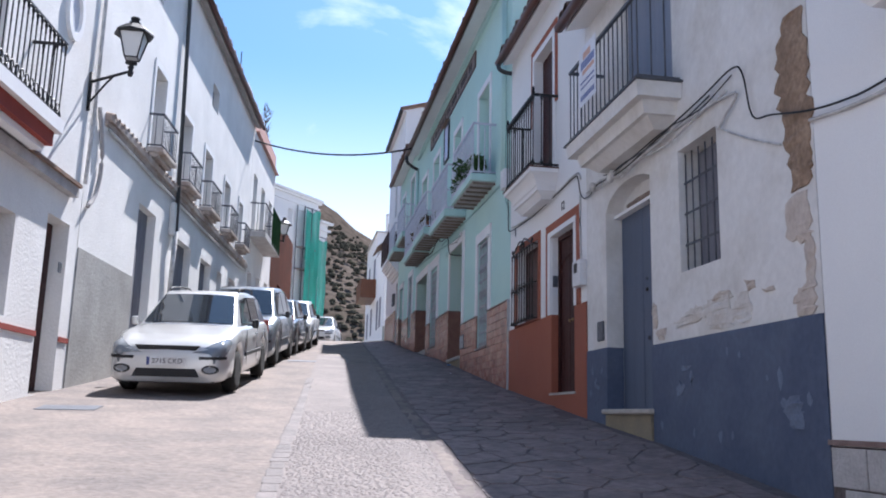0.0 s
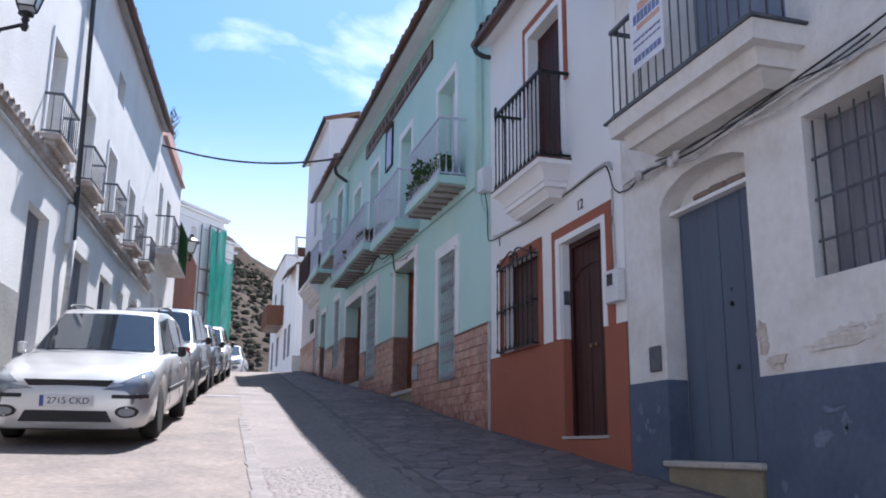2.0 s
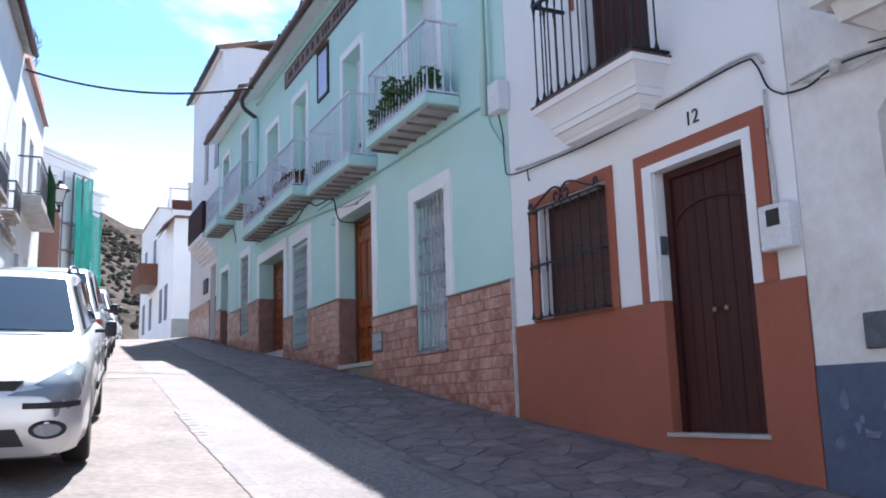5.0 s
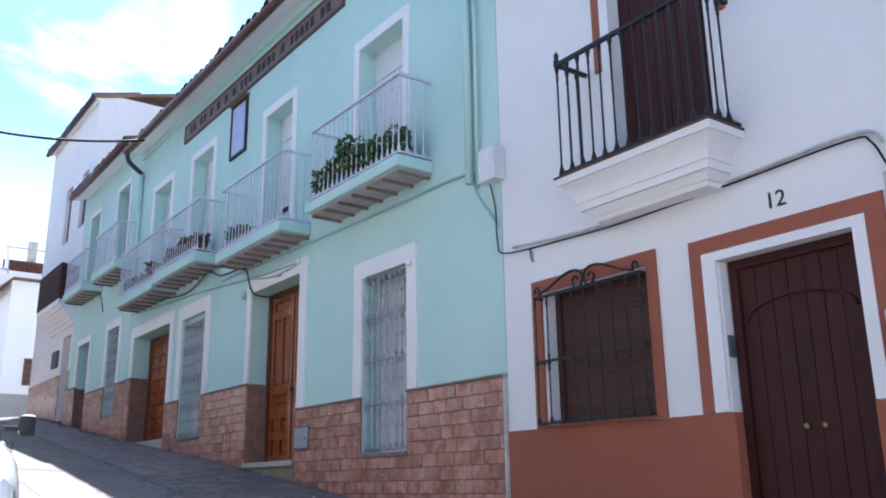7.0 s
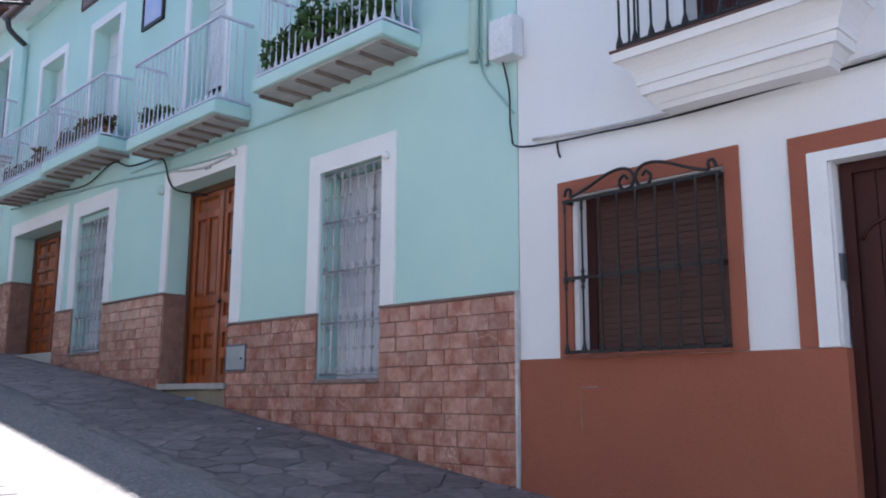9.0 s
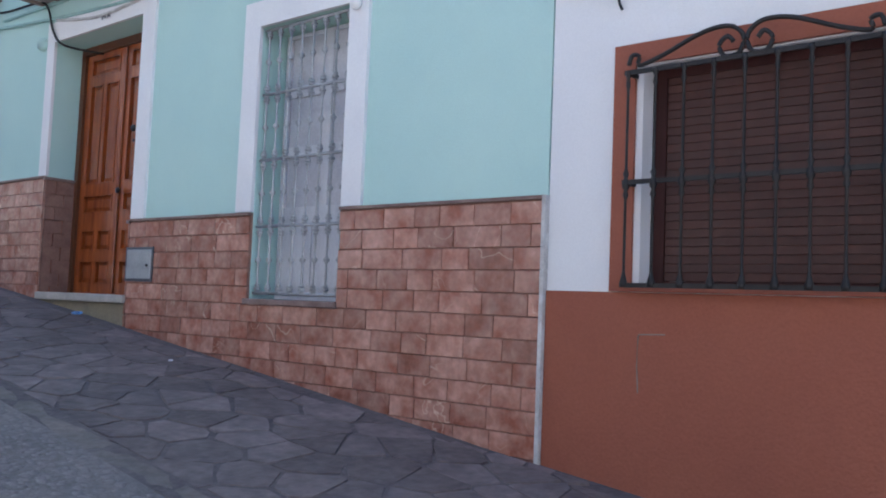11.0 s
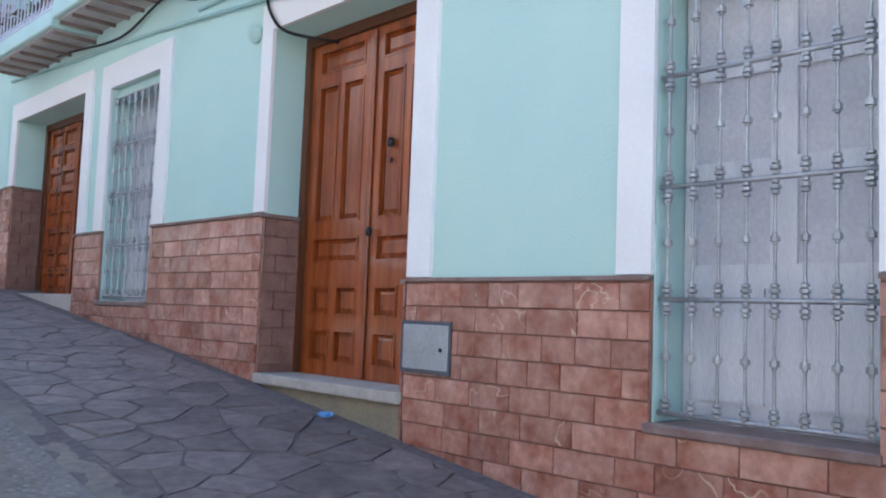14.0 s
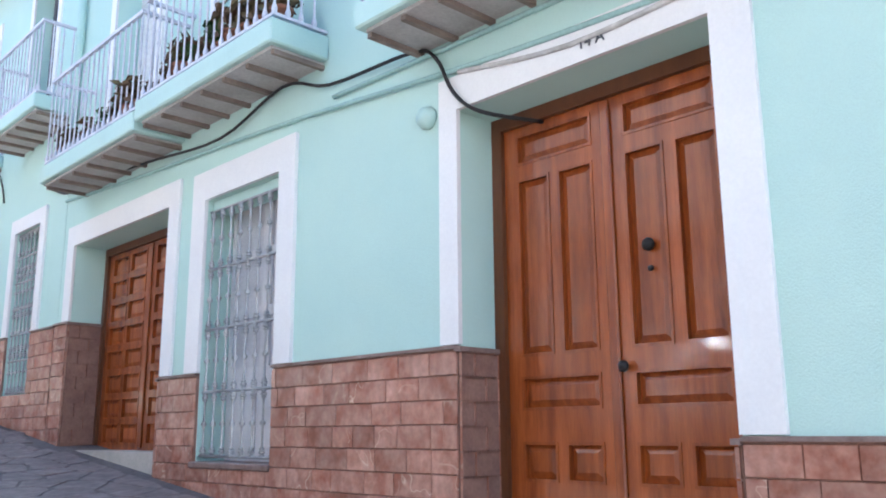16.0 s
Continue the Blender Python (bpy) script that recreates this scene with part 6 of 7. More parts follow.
box(bm, 5.0, 9.5, 52.62, 52.72, 13.703, 13.78)
part("beam", bm, M_SOFFIT, ht)
bm = bmesh.new()
box(bm, 5.2, 9.5, 52.58, 52.7, 12.403, 12.56)
part("kerb", bm, M_TRIM, ht)
bm = bmesh.new()
tube(bm, [(5.17, 52.66, 13.05), (9.5, 52.66, 13.05)], 0.03, 5)
for k in range(26):
    tube(bm, [(5.25 + 0.16 * k, 52.66, 12.56), (5.25 + 0.16 * k, 52.66, 13.05)], 0.016, 5)
part("railing", bm, M_IRON, ht)
bm = bmesh.new()
box(bm, 6.35, 6.75, 54.7, 55.1, 12.4, 14.6)
box(bm, 6.3, 6.8, 54.65, 55.15, 14.603, 14.68)
part("chimney", bm, M_SOFFIT, ht)

# closing houses behind the walk's start
hz = thing("house", (0, -26, -3), "plain white house closing the lower street", "house", ROW)
bm = bmesh.new()
box(bm, -14, 14, -26.5, -26, -6, 6)
part("wall", bm, M_WHITE, hz)
hy = thing("house", (-4.5, -6, -1), "plain white house down the street", "house", ROW)
shell(hy, LEFT, -20.0, 3.98, -5.0, 8.0, [], M_WHITE, 0.45)

# ---- hillside ----
bm = bmesh.new()
rows = []
for j in range(46):
    y = 100 + 7.0 * j
    row = []
    for i in range(61):
        x = -150 + 5.5 * i
        ridge = float(np.interp(x, (-150, 6, 13, 18, 24, 60, 200), (85, 62, 55.5, 51, 49, 44, 20)))
        s = min(1, max(0, (y - 100) / 150)) ** 0.9
        h = ridge * s + 4 * noise.fractal((x * 0.02, y * 0.02, 0.3), 1.0, 2.0, 5) * (0.3 + s)
        row.append(bm.verts.new((x, y, 0.5 + max(-2, h))))
    rows.append(row)
for a, b in zip(rows, rows[1:]):
    for i in range(60):
        bm.faces.new((a[i], a[i + 1], b[i + 1], b[i]))
hill = tagged(part("hill", bm, M_HILL, None, smooth=True), "dry brown hillside dotted with dark green scrub", "hill", kind="structure")
hm = hill.data
verts, faces = [], []
rng = np.random.default_rng(4)
for k in range(4200):
    x, y = rng.uniform(-45, 75), rng.uniform(106, 228)
    i, j = (x + 150) / 5.5, (y - 100) / 7.0
    z = hm.vertices[int(j) * 61 + int(i)].co.z
    z2 = hm.vertices[min(45, int(j) + 1) * 61 + int(i)].co.z
    z = z + (z2 - z) * (j - int(j))
    r = rng.uniform(0.3, 0.85)
    o = len(verts)
    for a in range(6):
        verts.append((x + r * math.cos(a * 1.047) * rng.uniform(0.7, 1.2), y + r * math.sin(a * 1.047) * rng.uniform(0.7, 1.2), z - 0.3))
    for a in range(6):
        verts.append((x + 0.8 * r * math.cos(a * 1.047 + 0.4) * rng.uniform(0.6, 1.2), y + 0.8 * r * math.sin(a * 1.047 + 0.4), z + r * rng.uniform(0.15, 0.4)))
    verts.append((x, y, z + r * rng.uniform(0.4, 0.7)))
    for a in range(6):
        b = (a + 1) % 6
        faces += [(o + a, o + b, o + 6 + b, o + 6 + a), (o + 6 + a, o + 6 + b, o + 12)]
me = bpy.data.meshes.new("hill_scrub")
me.from_pydata(verts, [], faces)
me.polygons.foreach_set("use_smooth", [True] * len(me.polygons))
me.materials.append(M_SCRUB)
tagged(new("hill_scrub", me), "dark green scrub scattered over the hillside", "scrub", kind="stuff")


# ---- parked cars ----
def car(m, paint, label, roof_h=1.47, rear=3.5, hw=0.85, cowl=0.42, screen=1.15, base=2.61, plate=False, rails=False, nose=0.0, group="cars parked along the kerb"):
    """A parked car: origin on the ground under the front axle, nose towards -y."""
    ob = new("car")
    tagged(ob, label, "car", group)
    R = 0.305

    def sill(y):
        z = 0.22
        if y < -0.70:
            z = 0.20
        for ax in (0.0, base):
            d = abs(y - ax)
            if d < 0.375:
                z = max(z, R + math.sqrt(0.375 ** 2 - d * d) - 0.02)
        return z

    ys_t = (-0.90, -0.86, -0.72, -0.4, 0.0, cowl, 1.6, rear - 0.3, rear - 0.06, rear)
    tops = (0.56, 0.66, 0.745 + nose, 0.83 + nose, 0.895 + nose, 0.955 + nose, 0.965 + nose * 0.8, 1.0 + nose * 0.6, 0.95, 0.80)
    wid = (0.60, 0.715, 0.80, 0.84, 0.85, 0.85, 0.85, 0.835, 0.77, 0.69)
    ys = sorted({-0.90, -0.88, -0.86, -0.80, -0.72, -0.6, cowl, rear - 0.3, rear - 0.12, rear - 0.06, rear - 0.02, rear, *[round(a + 0.375 * math.cos(math.pi * k / 10), 3) for a in (0.0, base) for k in range(11)], 0.7, 1.0, 1.3, 1.6, 1.9})
    fr = (0.0, 0.0, 0.05, 0.22, 0.45, 0.70, 0.88, 0.97, 1.0, 1.025)
    fw = (0.0, 0.90, 0.965, 0.99, 1.0, 0.985, 0.955, 0.88, 0.70, 0.0)
    bm = bmesh.new()
    rings = []
    for y in ys:
        zb, zt, h = sill(y), float(np.interp(y, ys_t, tops)), hw / 0.85 * float(np.interp(y, ys_t, wid))
        half = [(h * a, zb + (zt - zb) * b) for a, b in zip(fw, fr)]
        ring = [bm.verts.new((x, y, z)) for x, z in half] + [bm.verts.new((-x, y, z)) for x, z in half[-2:0:-1]]
        rings.append(ring)
    for a, b in zip(rings, rings[1:]):
        for i in range(len(a)):
            bm.faces.new((a[i], a[(i + 1) % len(a)], b[(i + 1) % len(a)], b[i]))
    bm.faces.new(rings[0])
    bm.faces.new(rings[-1][::-1])
    body = part("body", bm, paint, ob, smooth=True)
    # glasshouse
    zb = 0.945 + nose
    prof = [(cowl - 0.06, zb, 0.74), (screen, roof_h - 0.05, 0.585), (screen + 0.18, roof_h, 0.59), (2.2, roof_h + 0.012, 0.60), (rear - 0.45, roof_h - 0.03, 0.575), (rear - 0.05, zb + 0.03, 0.70)]
    k = hw / 0.85

    def quad(name, pts, mt, push=0.0, parent=ob, lab=""):
        b = bmesh.new()
        c = sum((Vector(p) for p in pts), Vector()) / len(pts)
        nn = (Vector(pts[1]) - Vector(pts[0])).cross(Vector(pts[2]) - Vector(pts[0])).normalized()
        if nn.dot(c - Vector((0, 1.7, 0.9))) < 0:
            nn = -nn
        lo = [b.verts.new(Vector(p) - nn * 0.03) for p in pts]
        hi = [b.verts.new(Vector(p) + nn * push) for p in pts]
        for i in range(len(pts)):
            b.faces.new((lo[i], lo[(i + 1) % len(pts)], hi[(i + 1) % len(pts)], hi[i]))
        b.faces.new(lo)
        b.faces.new(hi)
        return part(name, b, mt, parent, lab)

    b = bmesh.new()
    ring = [[b.verts.new((x * k, y, z)) for x, z in [(xw * w, z1 + 0.02 * (1 - xw * xw) - max(0.0, abs(xw) - 0.9) ** 2 * 3.2) for xw in (-1, -0.97, -0.9, -0.5, 0, 0.5, 0.9, 0.97, 1)]] for y, z1, w in prof]
    low = [[b.verts.new((sx * k * (0.745 if 0 < i < 5 else w), y, zb - 0.02)) for sx in (-1, 1)] for i, (y, z, w) in enumerate(prof)]
    for a, c in zip(ring, ring[1:]):
        for i in range(8):
            b.faces.new((a[i], a[i + 1], c[i + 1], c[i]))
    for i in range(len(prof) - 1):
        for s, j in ((0, 0), (1, 8)):
            b.faces.new((low[i][s], low[i + 1][s], ring[i + 1][j], ring[i][j]))
    cabin = part("cabin", b, paint, ob, smooth=True)

    def on(i, f, x):
        (y0, z0, w0), (y1, z1, w1) = prof[i], prof[i + 1]
        w = w0 + (w1 - w0) * f
        return Vector((x * w * k, y0 + (y1 - y0) * f, z0 + (z1 - z0) * f + 0.02 * (1 - x * x)))

    b = bmesh.new()
    g = [[b.verts.new(on(0, f, x) + Vector((0, -0.008, 0.006))) for x in (-0.93, -0.6, -0.2, 0.2, 0.6, 0.93)] for f in (0.06, 0.5, 0.97)]
    for r0_, r1_ in zip(g, g[1:]):
        for i in range(5):
            b.faces.new((r0_[i], r0_[i + 1], r1_[i + 1], r1_[i]))
    part("windscreen", b, M_GLASS, ob, smooth=True)
    b = bmesh.new()
    g = [[b.verts.new(on(4, f, x) + Vector((0, 0.008, 0.006))) for x in (-0.88, 0, 0.88)] for f in (0.08, 0.85)]
    for i in range(2):
        b.faces.new((g[0][i], g[0][i + 1], g[1][i + 1], g[1][i]))
    part("rear_window", b, M_GLASS, ob)

    def sidept(y, f, s):
        top_z = float(np.interp(y, [p[0] for p in prof], [p[1] for p in prof]))
        top_w = float(np.interp(y, [p[0] for p in prof], [p[2] for p in prof])) * k
        z = zb + 0.035 + (top_z - zb - 0.085) * f
        t = (z - zb + 0.02) / max(0.05, top_z - zb + 0.02)
        return Vector((s * (0.745 * k + (top_w - 0.745 * k) * t + 0.014), y, z))

    for s in (-1, 1):
        for y0, y1, slant in ((cowl + 0.34, 1.62, 1), (1.70, 2.50, 0), (2.58, rear - 0.32, 2)):
            if y1 - y0 < 0.2:
                continue
            ya = y0 + (0.42 if slant == 1 else 0)
            yb = y1 - (0.14 if slant == 2 else 0)
            quad("side_window", [sidept(y0, 0.03, s), sidept(y1, 0.03, s), sidept(yb, 0.95, s), sidept(ya, 0.95, s)], M_GLASS, 0.004)
        for y in (cowl + 0.2, 1.66, 2.54):
            b = bmesh.new()
            xx = s * hw
            box(b, min(xx, xx + s * 0.004), max(xx, xx + s * 0.004), y - 0.004, y + 0.004, 0.36, 0.9)
            part("door_gap", b, M_TRIMBLACK, body)
        for y in (1.50, 2.40):
            b = bmesh.new()
            box(b, s * (hw + 0.012) - 0.012, s * (hw + 0.012) + 0.012, y - 0.09, y + 0.08, 0.80, 0.83)
            bevel(b, 0.006)
            part("door_handle", b, paint, body)
        b = bmesh.new()
        box(b, s * (hw + 0.004) - 0.012, s * (hw + 0.004) + 0.012, 0.45, base - 0.45, 0.50, 0.555)
        bevel(b, 0.006)
        part("side_trim", b, M_TRIMBLACK, body)
        b = bmesh.new()
        box(b, -0.05, 0.05, -0.05, 0.06, -0.07, 0.07)
        bevel(b, 0.035, 2)
        bmesh.ops.translate(b, vec=(s * (hw + 0.09), cowl + 0.42, 0.985 + nose), verts=b.verts)
        box(b, s * hw - 0.04, s * hw + 0.05, cowl + 0.42, cowl + 0.45, 0.95 + nose, 0.98 + nose)
        part("door_mirror", b, M_TRIMBLACK if s > 0 else paint, ob)
        # lamps
        b = bmesh.new()
        lens = []
        for q in range(11):
            f = q / 10
            y = -0.885 + 0.46 * f
            z_b, z_t, h = sill(y), float(np.interp(y, ys_t, tops)), k * float(np.interp(y, ys_t, wid))
            p0, p1 = 4.7 + 1.0 * f ** 1.5, 8.25 - 1.35 * f ** 0.7
            line = []
            for r in range(9):
                p = p0 + (p1 - p0) * r / 8
                x, z = h * float(np.interp(p, range(10), fw)), z_b + (z_t - z_b) * float(np.interp(p, range(10), fr))
                swell = 0.004 + 0.012 * math.sin(math.pi * r / 8) * math.sin(math.pi * min(1.0, 0.2 + f * 0.8))
                line.append(b.verts.new((s * (x + swell * 0.5), y - swell, z + swell)))
            lens.append(line)
        for r0_, r1_ in zip(lens, lens[1:]):
            for i in range(8):
                b.faces.new((r0_[i], r0_[i + 1], r1_[i + 1], r1_[i]))
        lamp = part("headlamp", b, M_HEADLAMP, ob, smooth=True)
        for nm, rx, rz, out, mt in (("fog_surround", 0.118, 0.062, 0.012, M_TRIMBLACK), ("fog_lamp", 0.085, 0.042, 0.02, M_HEADLAMP)):
            b = bmesh.new()
            rims = []
            for push in (0.0, out):
                rim_ = []
                for q in range(20):
                    xx, zz = 0.60 + rx * math.cos(q * 0.31416), 0.375 + rz * math.sin(q * 0.31416)
                    yy = float(np.interp(xx, (0, 0.6, 0.715, 0.80, 0.84), (-0.90, -0.90, -0.86, -0.72, -0.4)))
                    rim_.append(b.verts.new((s * k * xx, yy + 0.01 - push * 1.6, zz)))
                rims.append(rim_)
            for i in range(20):
                b.faces.new((rims[0][i], rims[0][(i + 1) % 20], rims[1][(i + 1) % 20], rims[1][i]))
            b.faces.new(rims[1])
            part(nm, b, mt, body)
        for nm, xa, xb, za, zb_, mt in (("bumper_strip", 0.44, 0.79, 0.515, 0.555, M_TRIMBLACK),):
            b = bmesh.new()
            out = 0.010
            ring_ = []
            for q in range(7):
                xx = xa + (xb - xa) * q / 6
                yy = float(np.interp(xx, (0, 0.6, 0.715, 0.80, 0.84), (-0.90, -0.90, -0.86, -0.72, -0.4))) - out
                ring_.append([b.verts.new((s * k * xx * 1.004, yy + dy, zz)) for dy, zz in ((0.0, za), (0.0, zb_), (0.05, zb_), (0.05, za))])
            for r0_, r1_ in zip(ring_, ring_[1:]):
                for i in range(4):
                    b.faces.new((r0_[i], r0_[(i + 1) % 4], r1_[(i + 1) % 4], r1_[i]))
            b.faces.new(ring_[0])
            b.faces.new(ring_[-1])
            part(nm, b, mt, body)
        b = bmesh.new()
        box(b, s * 0.72 * k - 0.07, s * 0.72 * k + 0.07, rear - 0.10, rear + 0.01, 0.72, 1.0)
        bevel(b, 0.02)
        part("tail_lamp", b, M_REDBAND, body)
        if rails:
            pts = [Vector((s * 0.55 * k, screen + 0.25, roof_h)), Vector((s * 0.555 * k, screen + 0.38, roof_h + 0.06)), Vector((s * 0.56 * k, 2.2, roof_h + 0.075)), Vector((s * 0.55 * k, rear - 0.75, roof_h + 0.05)), Vector((s * 0.54 * k, rear - 0.6, roof_h - 0.01))]
            part("roof_rail", tube(bmesh.new(), smooth_path(pts, 5), 0.016, 6), M_TRIMBLACK, ob, smooth=True)
    for nm, x0, z0, z1, w1, mt in (("grille", 0.36, 0.595 + nose, 0.70 + nose, 0.44, M_TRIMBLACK), ("air_intake", 0.46, 0.27, 0.385, 0.40, M_TRIMBLACK)):
        b = bmesh.new()
        y = -0.872 if nm == "grille" else -0.91
        hexa(b, [(sg * xx, yy, zz) for xx, zz in ((x0, z0), (w1, z1)) for yy in (y, y + 0.12) for sg in (-1, 1)])
        part(nm, b, mt, body)
    b = bmesh.new()
    box(b, -0.66 * k, 0.66 * k, -0.87, -0.6, 0.185, 0.215)
    part("front_lip", b, M_TRIMBLACK, body)
    b = bmesh.new()
    for x0, x1 in ((-0.55, 0.05), (0.0, 0.58)):
        tube(b, [Vector((x0 * k, cowl - 0.02, zb + 0.035)), Vector((x1 * k, cowl + 0.02, zb + 0.05))], 0.011, 5)
    part("wiper", b, M_TRIMBLACK, ob)
    b = bmesh.new()
    box(b, -0.70 * k, 0.70 * k, -0.6, rear - 0.3, 0.24, 0.6)
    part("underbody", b, M_TRIMBLACK, ob)
    b = bmesh.new()
    box(b, -0.26, 0.26, -0.925, -0.90, 0.43, 0.54)
    pl_ = part("number_plate", b, M_PLATE, ob)
    b = bmesh.new()
    box(b, -0.26, -0.22, -0.928, -0.9255, 0.43, 0.54)
    part("plate_band", b, M_NAVY, pl_)
    if plate:
        letters("2715 CKD", pl_, Matrix.Translation((0.02, -0.927, 0.485)) @ Matrix.Rotation(math.pi / 2, 4, "X"), 0.095, M_INK, "plate_number", 0.001)
    # wheels
    wb = lathe([(0.19, -0.095), (0.275, -0.095), (0.30, -0.075), (R, -0.04), (R, 0.04), (0.30, 0.075), (0.275, 0.095), (0.19, 0.095)], 24)
    tyre = mesh_of("tyre", wb, M_TYRE, True)
    rb = lathe([(0.02, 0.07), (0.06, 0.07), (0.07, 0.05), (0.17, 0.045), (0.185, 0.085), (0.195, 0.085), (0.195, -0.08)], 20)
    rim = mesh_of("rim", rb, M_ALLOY)
    sb = bmesh.new()
    for q in range(5):
        hexa(sb, [Matrix.Rotation(q * 1.2566, 3, "Z") @ Vector((x, y, z)) for x, wv in ((0.04, 0.035), (0.185, 0.028)) for y in (-wv, wv) for z in (0.055, 0.08)])
    spoke = mesh_of("spokes", sb, M_ALLOY)
    for s in (-1, 1):
        for y in (0.0, base):
            rot = Matrix.Translation((s * (hw - 0.115), y, R)) @ Matrix.Rotation(s * math.pi / 2, 4, "Y")
            w_ = piece("wheel", tyre, rot, ob)
            piece("rim", rim, Matrix.Identity(4), w_)
            piece("spokes", spoke, Matrix.Identity(4), w_)
    ob.matrix_basis = m
    return ob


def parked(x, y, turn=-5.7):
    s = math.atan2(pz(x, y + 2.6) - pz(x, y), 2.6)
    return Matrix.Translation((x, y, pz(x, y) + 0.005)) @ Matrix.Rotation(radians(turn), 4, "Z") @ Matrix.Rotation(s, 4, "X")


car(parked(-1.72, 13.32), M_SILVER, "silver estate car with roof rails and black bumper strips", plate=True, rails=True)
car(parked(-1.30, 18.55), M_BLUECAR, "tall grey-blue people carrier", roof_h=1.63, rear=3.45, hw=0.87, cowl=0.25, screen=0.95, base=2.65, nose=0.08)
car(parked(-0.88, 23.0), M_DARKCAR, "small dark hatchback parked in the row", roof_h=1.45, rear=2.95, base=2.4, cowl=0.4)
car(parked(-0.45, 27.0), M_WHITECAR, "white hatchback in full sun", roof_h=1.46, rear=3.1, base=2.5)
car(parked(0.85, 41.0, -8), M_WHITECAR, "pale car beyond the crest of the street", roof_h=1.5, rear=3.3)


# ---- plants on the balconies ----
def plant(name, leafmat, potmat, tall, spread, leaves, label, seed, trail=0.0):
    rnd = random.Random(seed)
    ob = new("potted_plant")
    tagged(ob, label, "potted plant", "plants on the balconies")
    bm = lathe([(0.06, 0.0), (0.085, 0.14), (0.095, 0.14), (0.095, 0.17), (0.08, 0.17), (0.075, 0.15)], 10)
    part("pot", bm, potmat, ob, smooth=True)
    bm = bmesh.new()
    for k in range(7):
        a = rnd.uniform(0, 6.28)
        e = Vector((spread * 0.6 * math.cos(a), spread * 0.6 * math.sin(a), 0.16 + tall * rnd.uniform(0.5, 1)))
        tube(bm, [Vector((0, 0, 0.14)), e * 0.5 + Vector((0, 0, 0.1)), e], [0.006, 0.005, 0.003], 4)
    part("stems", bm, leafmat, ob)
    bm = bmesh.new()
    for k in range(leaves):
        a, r = rnd.uniform(0, 6.28), spread * math.sqrt(rnd.random())
        c = Vector((r * math.cos(a) * 0.7, r * math.sin(a) * 1.2, 0.15 + tall * rnd.random() ** 0.8 - trail * r))
        s = rnd.uniform(0.025, 0.055)
        mt = Euler((rnd.uniform(-1.2, 1.2), rnd.uniform(-1.2, 1.2), rnd.uniform(0, 6.28))).to_matrix()
        q = [bm.verts.new(c + mt @ Vector(p)) for p in ((0, -s * 1.2, 0), (s * 0.7, 0, s * 0.25), (0, s * 1.3, -s * 0.2), (-s * 0.7, 0, s * 0.25))]
        bm.faces.new((q[0], q[1], q[2]))
        bm.faces.new((q[0], q[2], q[3]))
    part("foliage", bm, leafmat, ob, fix=False)
    return ob


lush = plant("lush", M_LEAF, M_DARKPOT, 0.34, 0.22, 170, "leafy green plant in a dark pot", 1, 0.3)
spiky = plant("spiky", M_LEAF, M_POT, 0.22, 0.14, 80, "small green plant in a clay pot", 2)
dry = plant("dry", M_DRYLEAF, M_POT, 0.2, 0.13, 70, "reddish straggly plant in a clay pot", 3)
rnd = random.Random(8)
first = True
for src, spots in ((lush, [(15.5, 5.85), (15.75, 5.85), (16.0, 5.85), (16.3, 5.85), (16.6, 5.85), (16.9, 5.85), (17.2, 5.85)]),
                   (spiky, [(19.7, 5.85), (19.95, 5.85), (20.2, 5.85), (22.3, 6.13), (22.75, 6.13), (24.4, 6.06)]),
                   (dry, [(21.5, 6.13), (21.7, 6.13), (21.9, 6.13), (22.1, 6.13), (22.55, 6.13), (22.95, 6.13), (23.2, 6.13), (23.7, 6.06), (23.95, 6.06), (24.2, 6.06), (24.8, 6.06), (25.2, 6.06), (25.5, 6.06)])):
    for i, (u, v) in enumerate(spots):
        s = rnd.uniform(0.8, 1.25)
        m = Matrix.Translation(RIGHT.p(u, v, -0.31)) @ Matrix.Rotation(rnd.uniform(0, 6.28), 4, "Z") @ Matrix.Scale(s, 4)
        if i == 0:
            src.matrix_basis = m
        else:
            q = copy_thing(src, Matrix.Identity(4))
            q.matrix_basis = m

# ---- litter ----
bm = bmesh.new()
for k in range(6):
    c = Vector((3.30 + 0.02 * math.cos(k), 18.95 + 0.028 * math.sin(k * 2), gz(18.95) + 0.012))
    hexa(bm, [c + Vector((x * 0.014 + z * 0.006 * math.sin(k * 3), y * 0.022 - x * 0.008 * math.cos(k * 5), z * 0.009 + x * 0.005)) for x in (-1, 1) for y in (-1, 1) for z in (-1, 1)])
tagged(part("wrapper", bm, M_LITBLUE, None), "crumpled blue wrapper on the flagstones", "litter")
bm = bmesh.new()
c = Vector((3.0, 17.0, pz(3.0, 17.0) + 0.008))
hexa(bm, [c + Vector((x * 0.01, y * 0.014, z * 0.006)) for x in (-1, 1) for y in (-1, 1) for z in (-1, 1)])
tagged(part("paper_scrap", bm, M_BANNER, None), "white scrap of paper on the flagstones", "litter")
bm = bmesh.new()
hexa(bm, [(x, y, pz(x, y) + z) for x, y0 in ((-2.95, 0), (-2.3, 0.06)) for y in (10.5 + y0, 10.95 + y0) for z in (-0.02, 0.007)])
tagged(part("drain_cover", bm, M_GREYIRON, None), "dark iron drain cover set in the street", "drain cover")
bm = bmesh.new()
hexa(bm, [(x, y, pz(x, y) + z) for x in (-0.25, 0.4) for y in (20.1, 20.45) for z in (-0.02, 0.008)])
tagged(part("drain_cover", bm, M_GREYIRON, None), "dark iron drain cover set in the street", "drain cover")

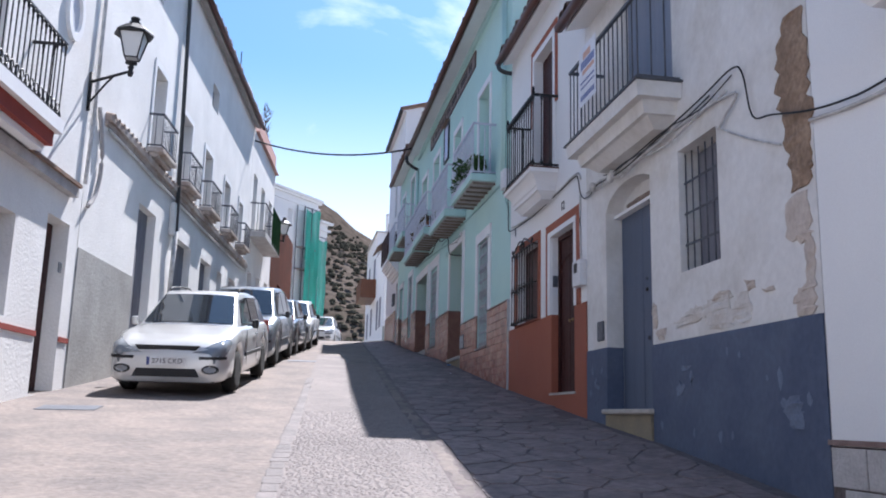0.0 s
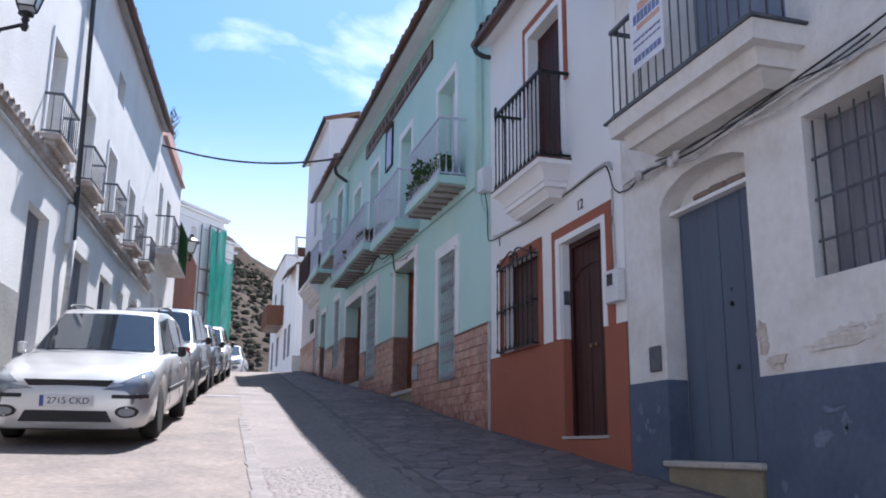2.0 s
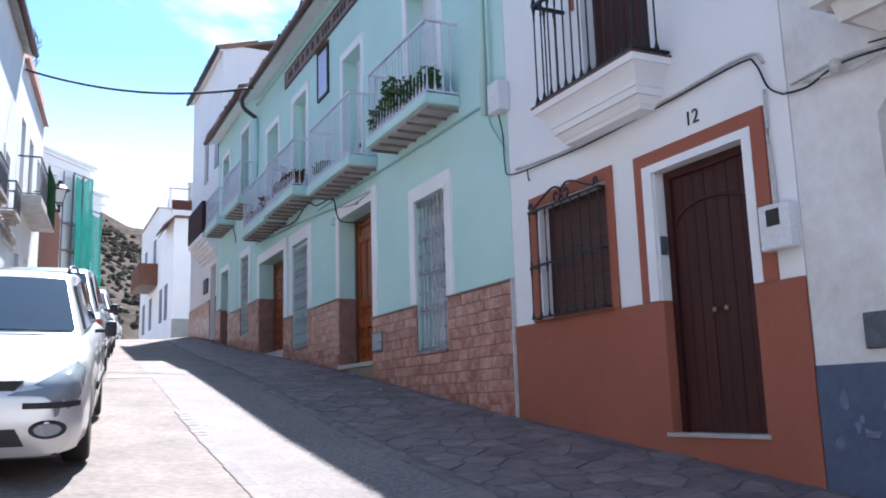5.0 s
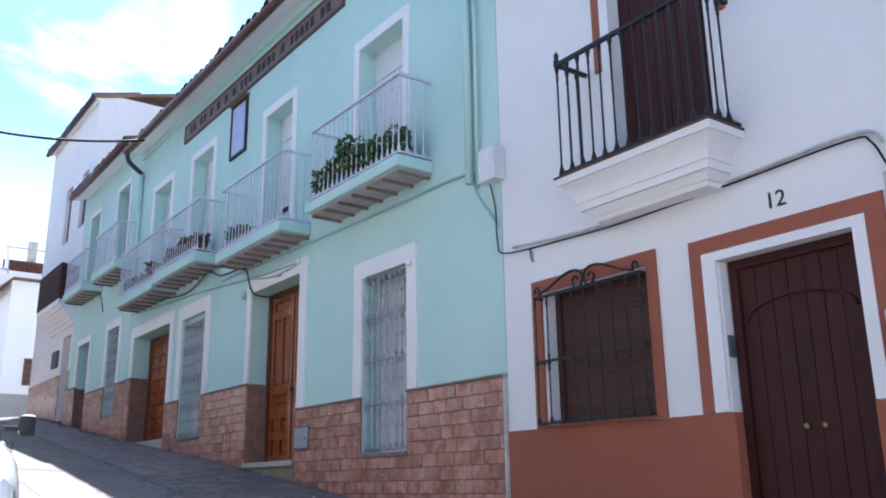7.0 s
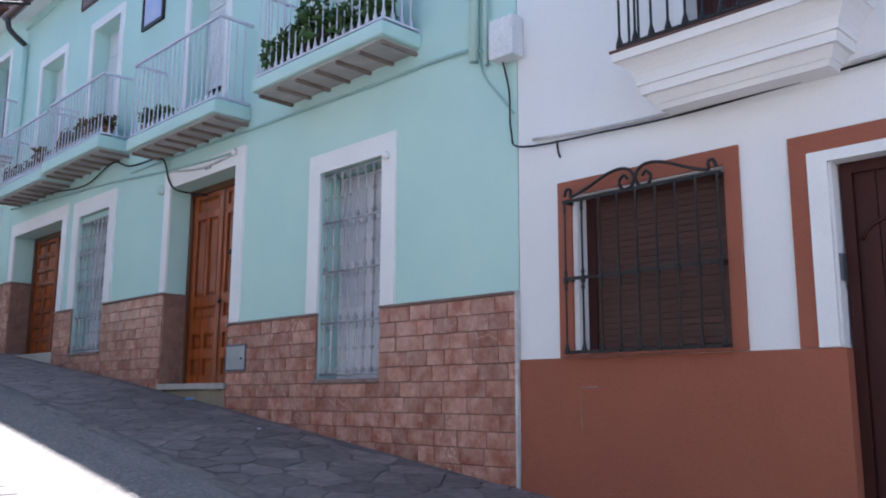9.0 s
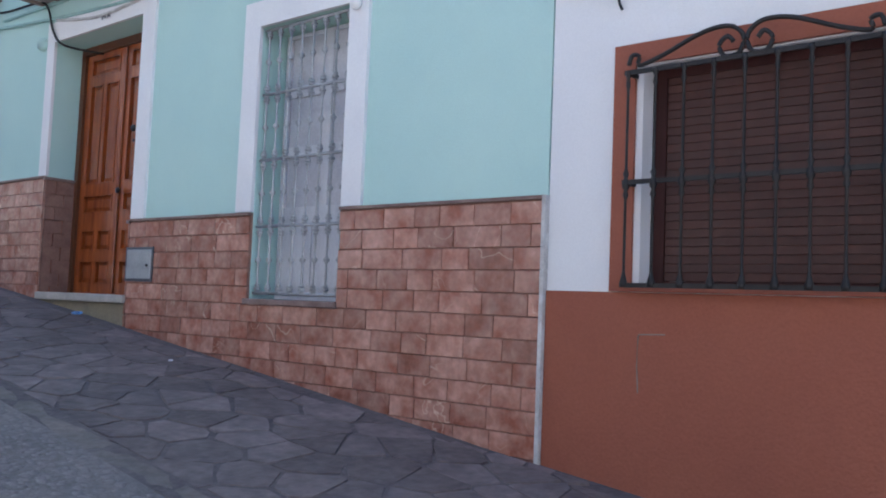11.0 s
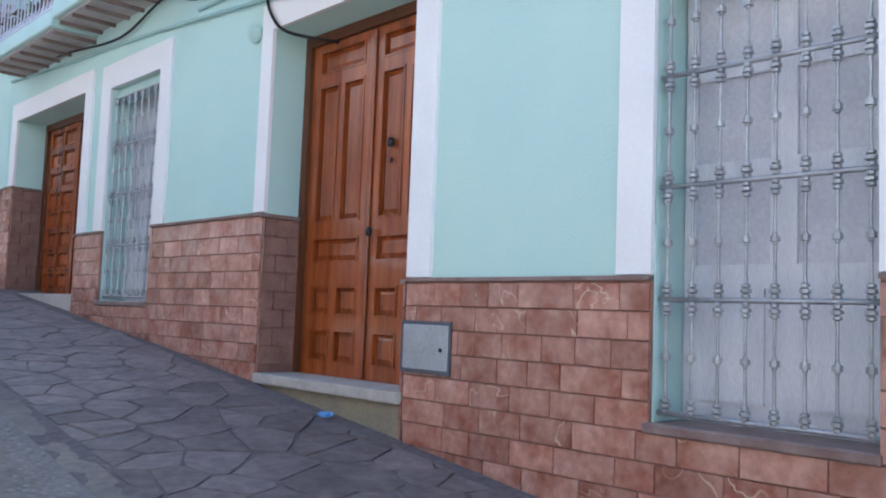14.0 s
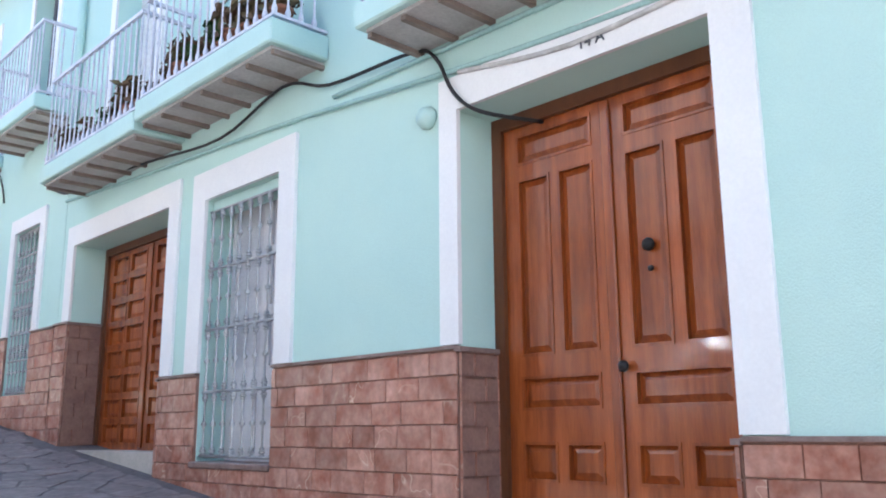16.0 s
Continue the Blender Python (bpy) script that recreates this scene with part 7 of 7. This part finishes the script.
# ---- stones of the street ----
rng = np.random.default_rng(11)
verts, faces = [], []


def pebbles(x0, x1, y, gap):
    x = x0
    while x < x1:
        r = gap * rng.uniform(0.3, 0.66)
        cx, cy, e, a0 = x + rng.uniform(-0.6, 0.6) * gap, y + rng.uniform(-0.7, 0.7) * gap, rng.uniform(0.75, 1.3), rng.uniform(0, 6.28)
        z = pz(cx, cy) + 0.004
        o = len(verts)
        for rr, dz in ((1.0, -0.004), (0.72, 0.005)):
            for k in range(6):
                a = a0 + k * 1.0472
                verts.append((cx + rr * r * math.cos(a) * e, cy + rr * r * math.sin(a) / e, z + dz * (0.8 + 0.4 * (k % 2))))
        verts.append((cx, cy, z + 0.008))
        for k in range(6):
            j = (k + 1) % 6
            faces.append((o + k, o + j, o + 6 + j, o + 6 + k))
            faces.append((o + 6 + k, o + 6 + j, o + 12))
        x += gap


y = 2.5
while y < 20:
    gap = 0.046 if y < 9 else 0.058
    lo_ = -0.42 + 0.04 * y if y < 11 else kerb(y) - 0.85
    pebbles(lo_ + 0.1, kerb(y) - 0.18, y, gap)
    y += gap
me = bpy.data.meshes.new("street_pebbles")
me.from_pydata(verts, [], faces)
me.polygons.foreach_set("use_smooth", [True] * len(me.polygons))
me.materials.append(M_PEBBLE)
tagged(new("street_pebbles", me), "small worn pebbles set in cement", "pebbles", kind="stuff")

# channel of flat stones along the middle of the street
cb = bmesh.new()
box(cb, -0.5, 0.5, -0.5, 0.5, -0.5, 0.5)
bevel(cb, 0.08)
chan = mesh_of("channel_stone", cb, M_CHAN)
y = 2.5
while y < 16:
    ln = random.uniform(0.16, 0.3)
    x = -0.42 + 0.04 * y
    piece("channel_stone", chan, Matrix.Translation((x, y + ln / 2, pz(x, y + ln / 2) - 0.004)) @ Matrix.Rotation(0.128, 4, "X") @ Matrix.Diagonal((random.uniform(0.1, 0.15), ln - 0.015, 0.03, 1)), road)
    y += ln

# flagstones
pts = []
rn = random.Random(21)
y = 2.0
row = 0
while y < 33:
    x = kerb(y) + 0.05 + (0.2 if row % 2 else 0.0)
    while x < WALL + 0.3:
        pts.append((x + rn.uniform(-0.13, 0.13), y + rn.uniform(-0.1, 0.1)))
        x += rn.uniform(0.2, 0.56)
    y += 0.24
    row += 1


def cell(i):
    px, py = pts[i]
    poly = [(px - 0.5, py - 0.5), (px + 0.5, py - 0.5), (px + 0.5, py + 0.5), (px - 0.5, py + 0.5)]
    cuts = [(q[0] - px, q[1] - py, (q[0] ** 2 + q[1] ** 2 - px ** 2 - py ** 2) / 2) for j, q in enumerate(pts) if j != i and abs(q[0] - px) < 1 and abs(q[1] - py) < 1]
    k0, k1 = kerb(py) + 0.03 + 0.03 * noise.noise((py * 3, 1, 2)), WALL - 0.16 + 0.2 * noise.noise((py * 1.1, 4, 2))
    cuts += [(-1, 0, -k0), (1, 0, k1)]
    for a, b, c in cuts:
        out = []
        for (x0, y0), (x1, y1) in zip(poly, poly[1:] + poly[:1]):
            d0, d1 = a * x0 + b * y0 - c, a * x1 + b * y1 - c
            if d0 <= 0:
                out.append((x0, y0))
            if d0 * d1 < 0:
                t = d0 / (d0 - d1)
                out.append((x0 + t * (x1 - x0), y0 + t * (y1 - y0)))
        poly = out
        if len(poly) < 3:
            return None
    return poly


order = sorted(range(len(pts)), key=lambda i: 0 if 9.0 < pts[i][1] < 20.0 else 1)
rest = bmesh.new()
made = 0
for i in order:
    poly = cell(i)
    if not poly:
        continue
    cx, cy = sum(p[0] for p in poly) / len(poly), sum(p[1] for p in poly) / len(poly)
    single = made < 290
    bm = bmesh.new() if single else rest
    z0, tx, ty = rn.uniform(-0.002, 0.004), rn.uniform(-0.012, 0.012), rn.uniform(-0.012, 0.012)
    rings = []
    edge = []
    for (x0, y0), (x1, y1) in zip(poly, poly[1:] + poly[:1]):
        edge.append((x0, y0, rn.uniform(0.9, 1.0)))
        if math.hypot(x1 - x0, y1 - y0) > 0.13:
            f = rn.uniform(0.35, 0.65)
            edge.append((x0 + (x1 - x0) * f, y0 + (y1 - y0) * f, rn.uniform(0.93, 1.03)))
    poly = edge
    for shrink, dz in ((0.99, -0.03), (0.955, 0.003)):
        rr = []
        for x, y, wv in poly:
            gx, gy = cx + (x - cx) * shrink * wv, cy + (y - cy) * shrink * wv
            z = pz(gx, gy) - 0.004 + dz + z0 + tx * (gx - cx) + ty * (gy - cy)
            rr.append(bm.verts.new((gx, gy, z)))
        rings.append(rr)
    n = len(poly)
    for a, b in zip(rings, rings[1:]):
        for j in range(n):
            bm.faces.new((a[j], a[(j + 1) % n], b[(j + 1) % n], b[j]))
    bm.faces.new(rings[-1])
    if single:
        part("flagstone", bm, M_PAVE, pavement)
        made += 1
tagged(part("flagstones", rest, M_PAVE, pavement), kind="stuff")
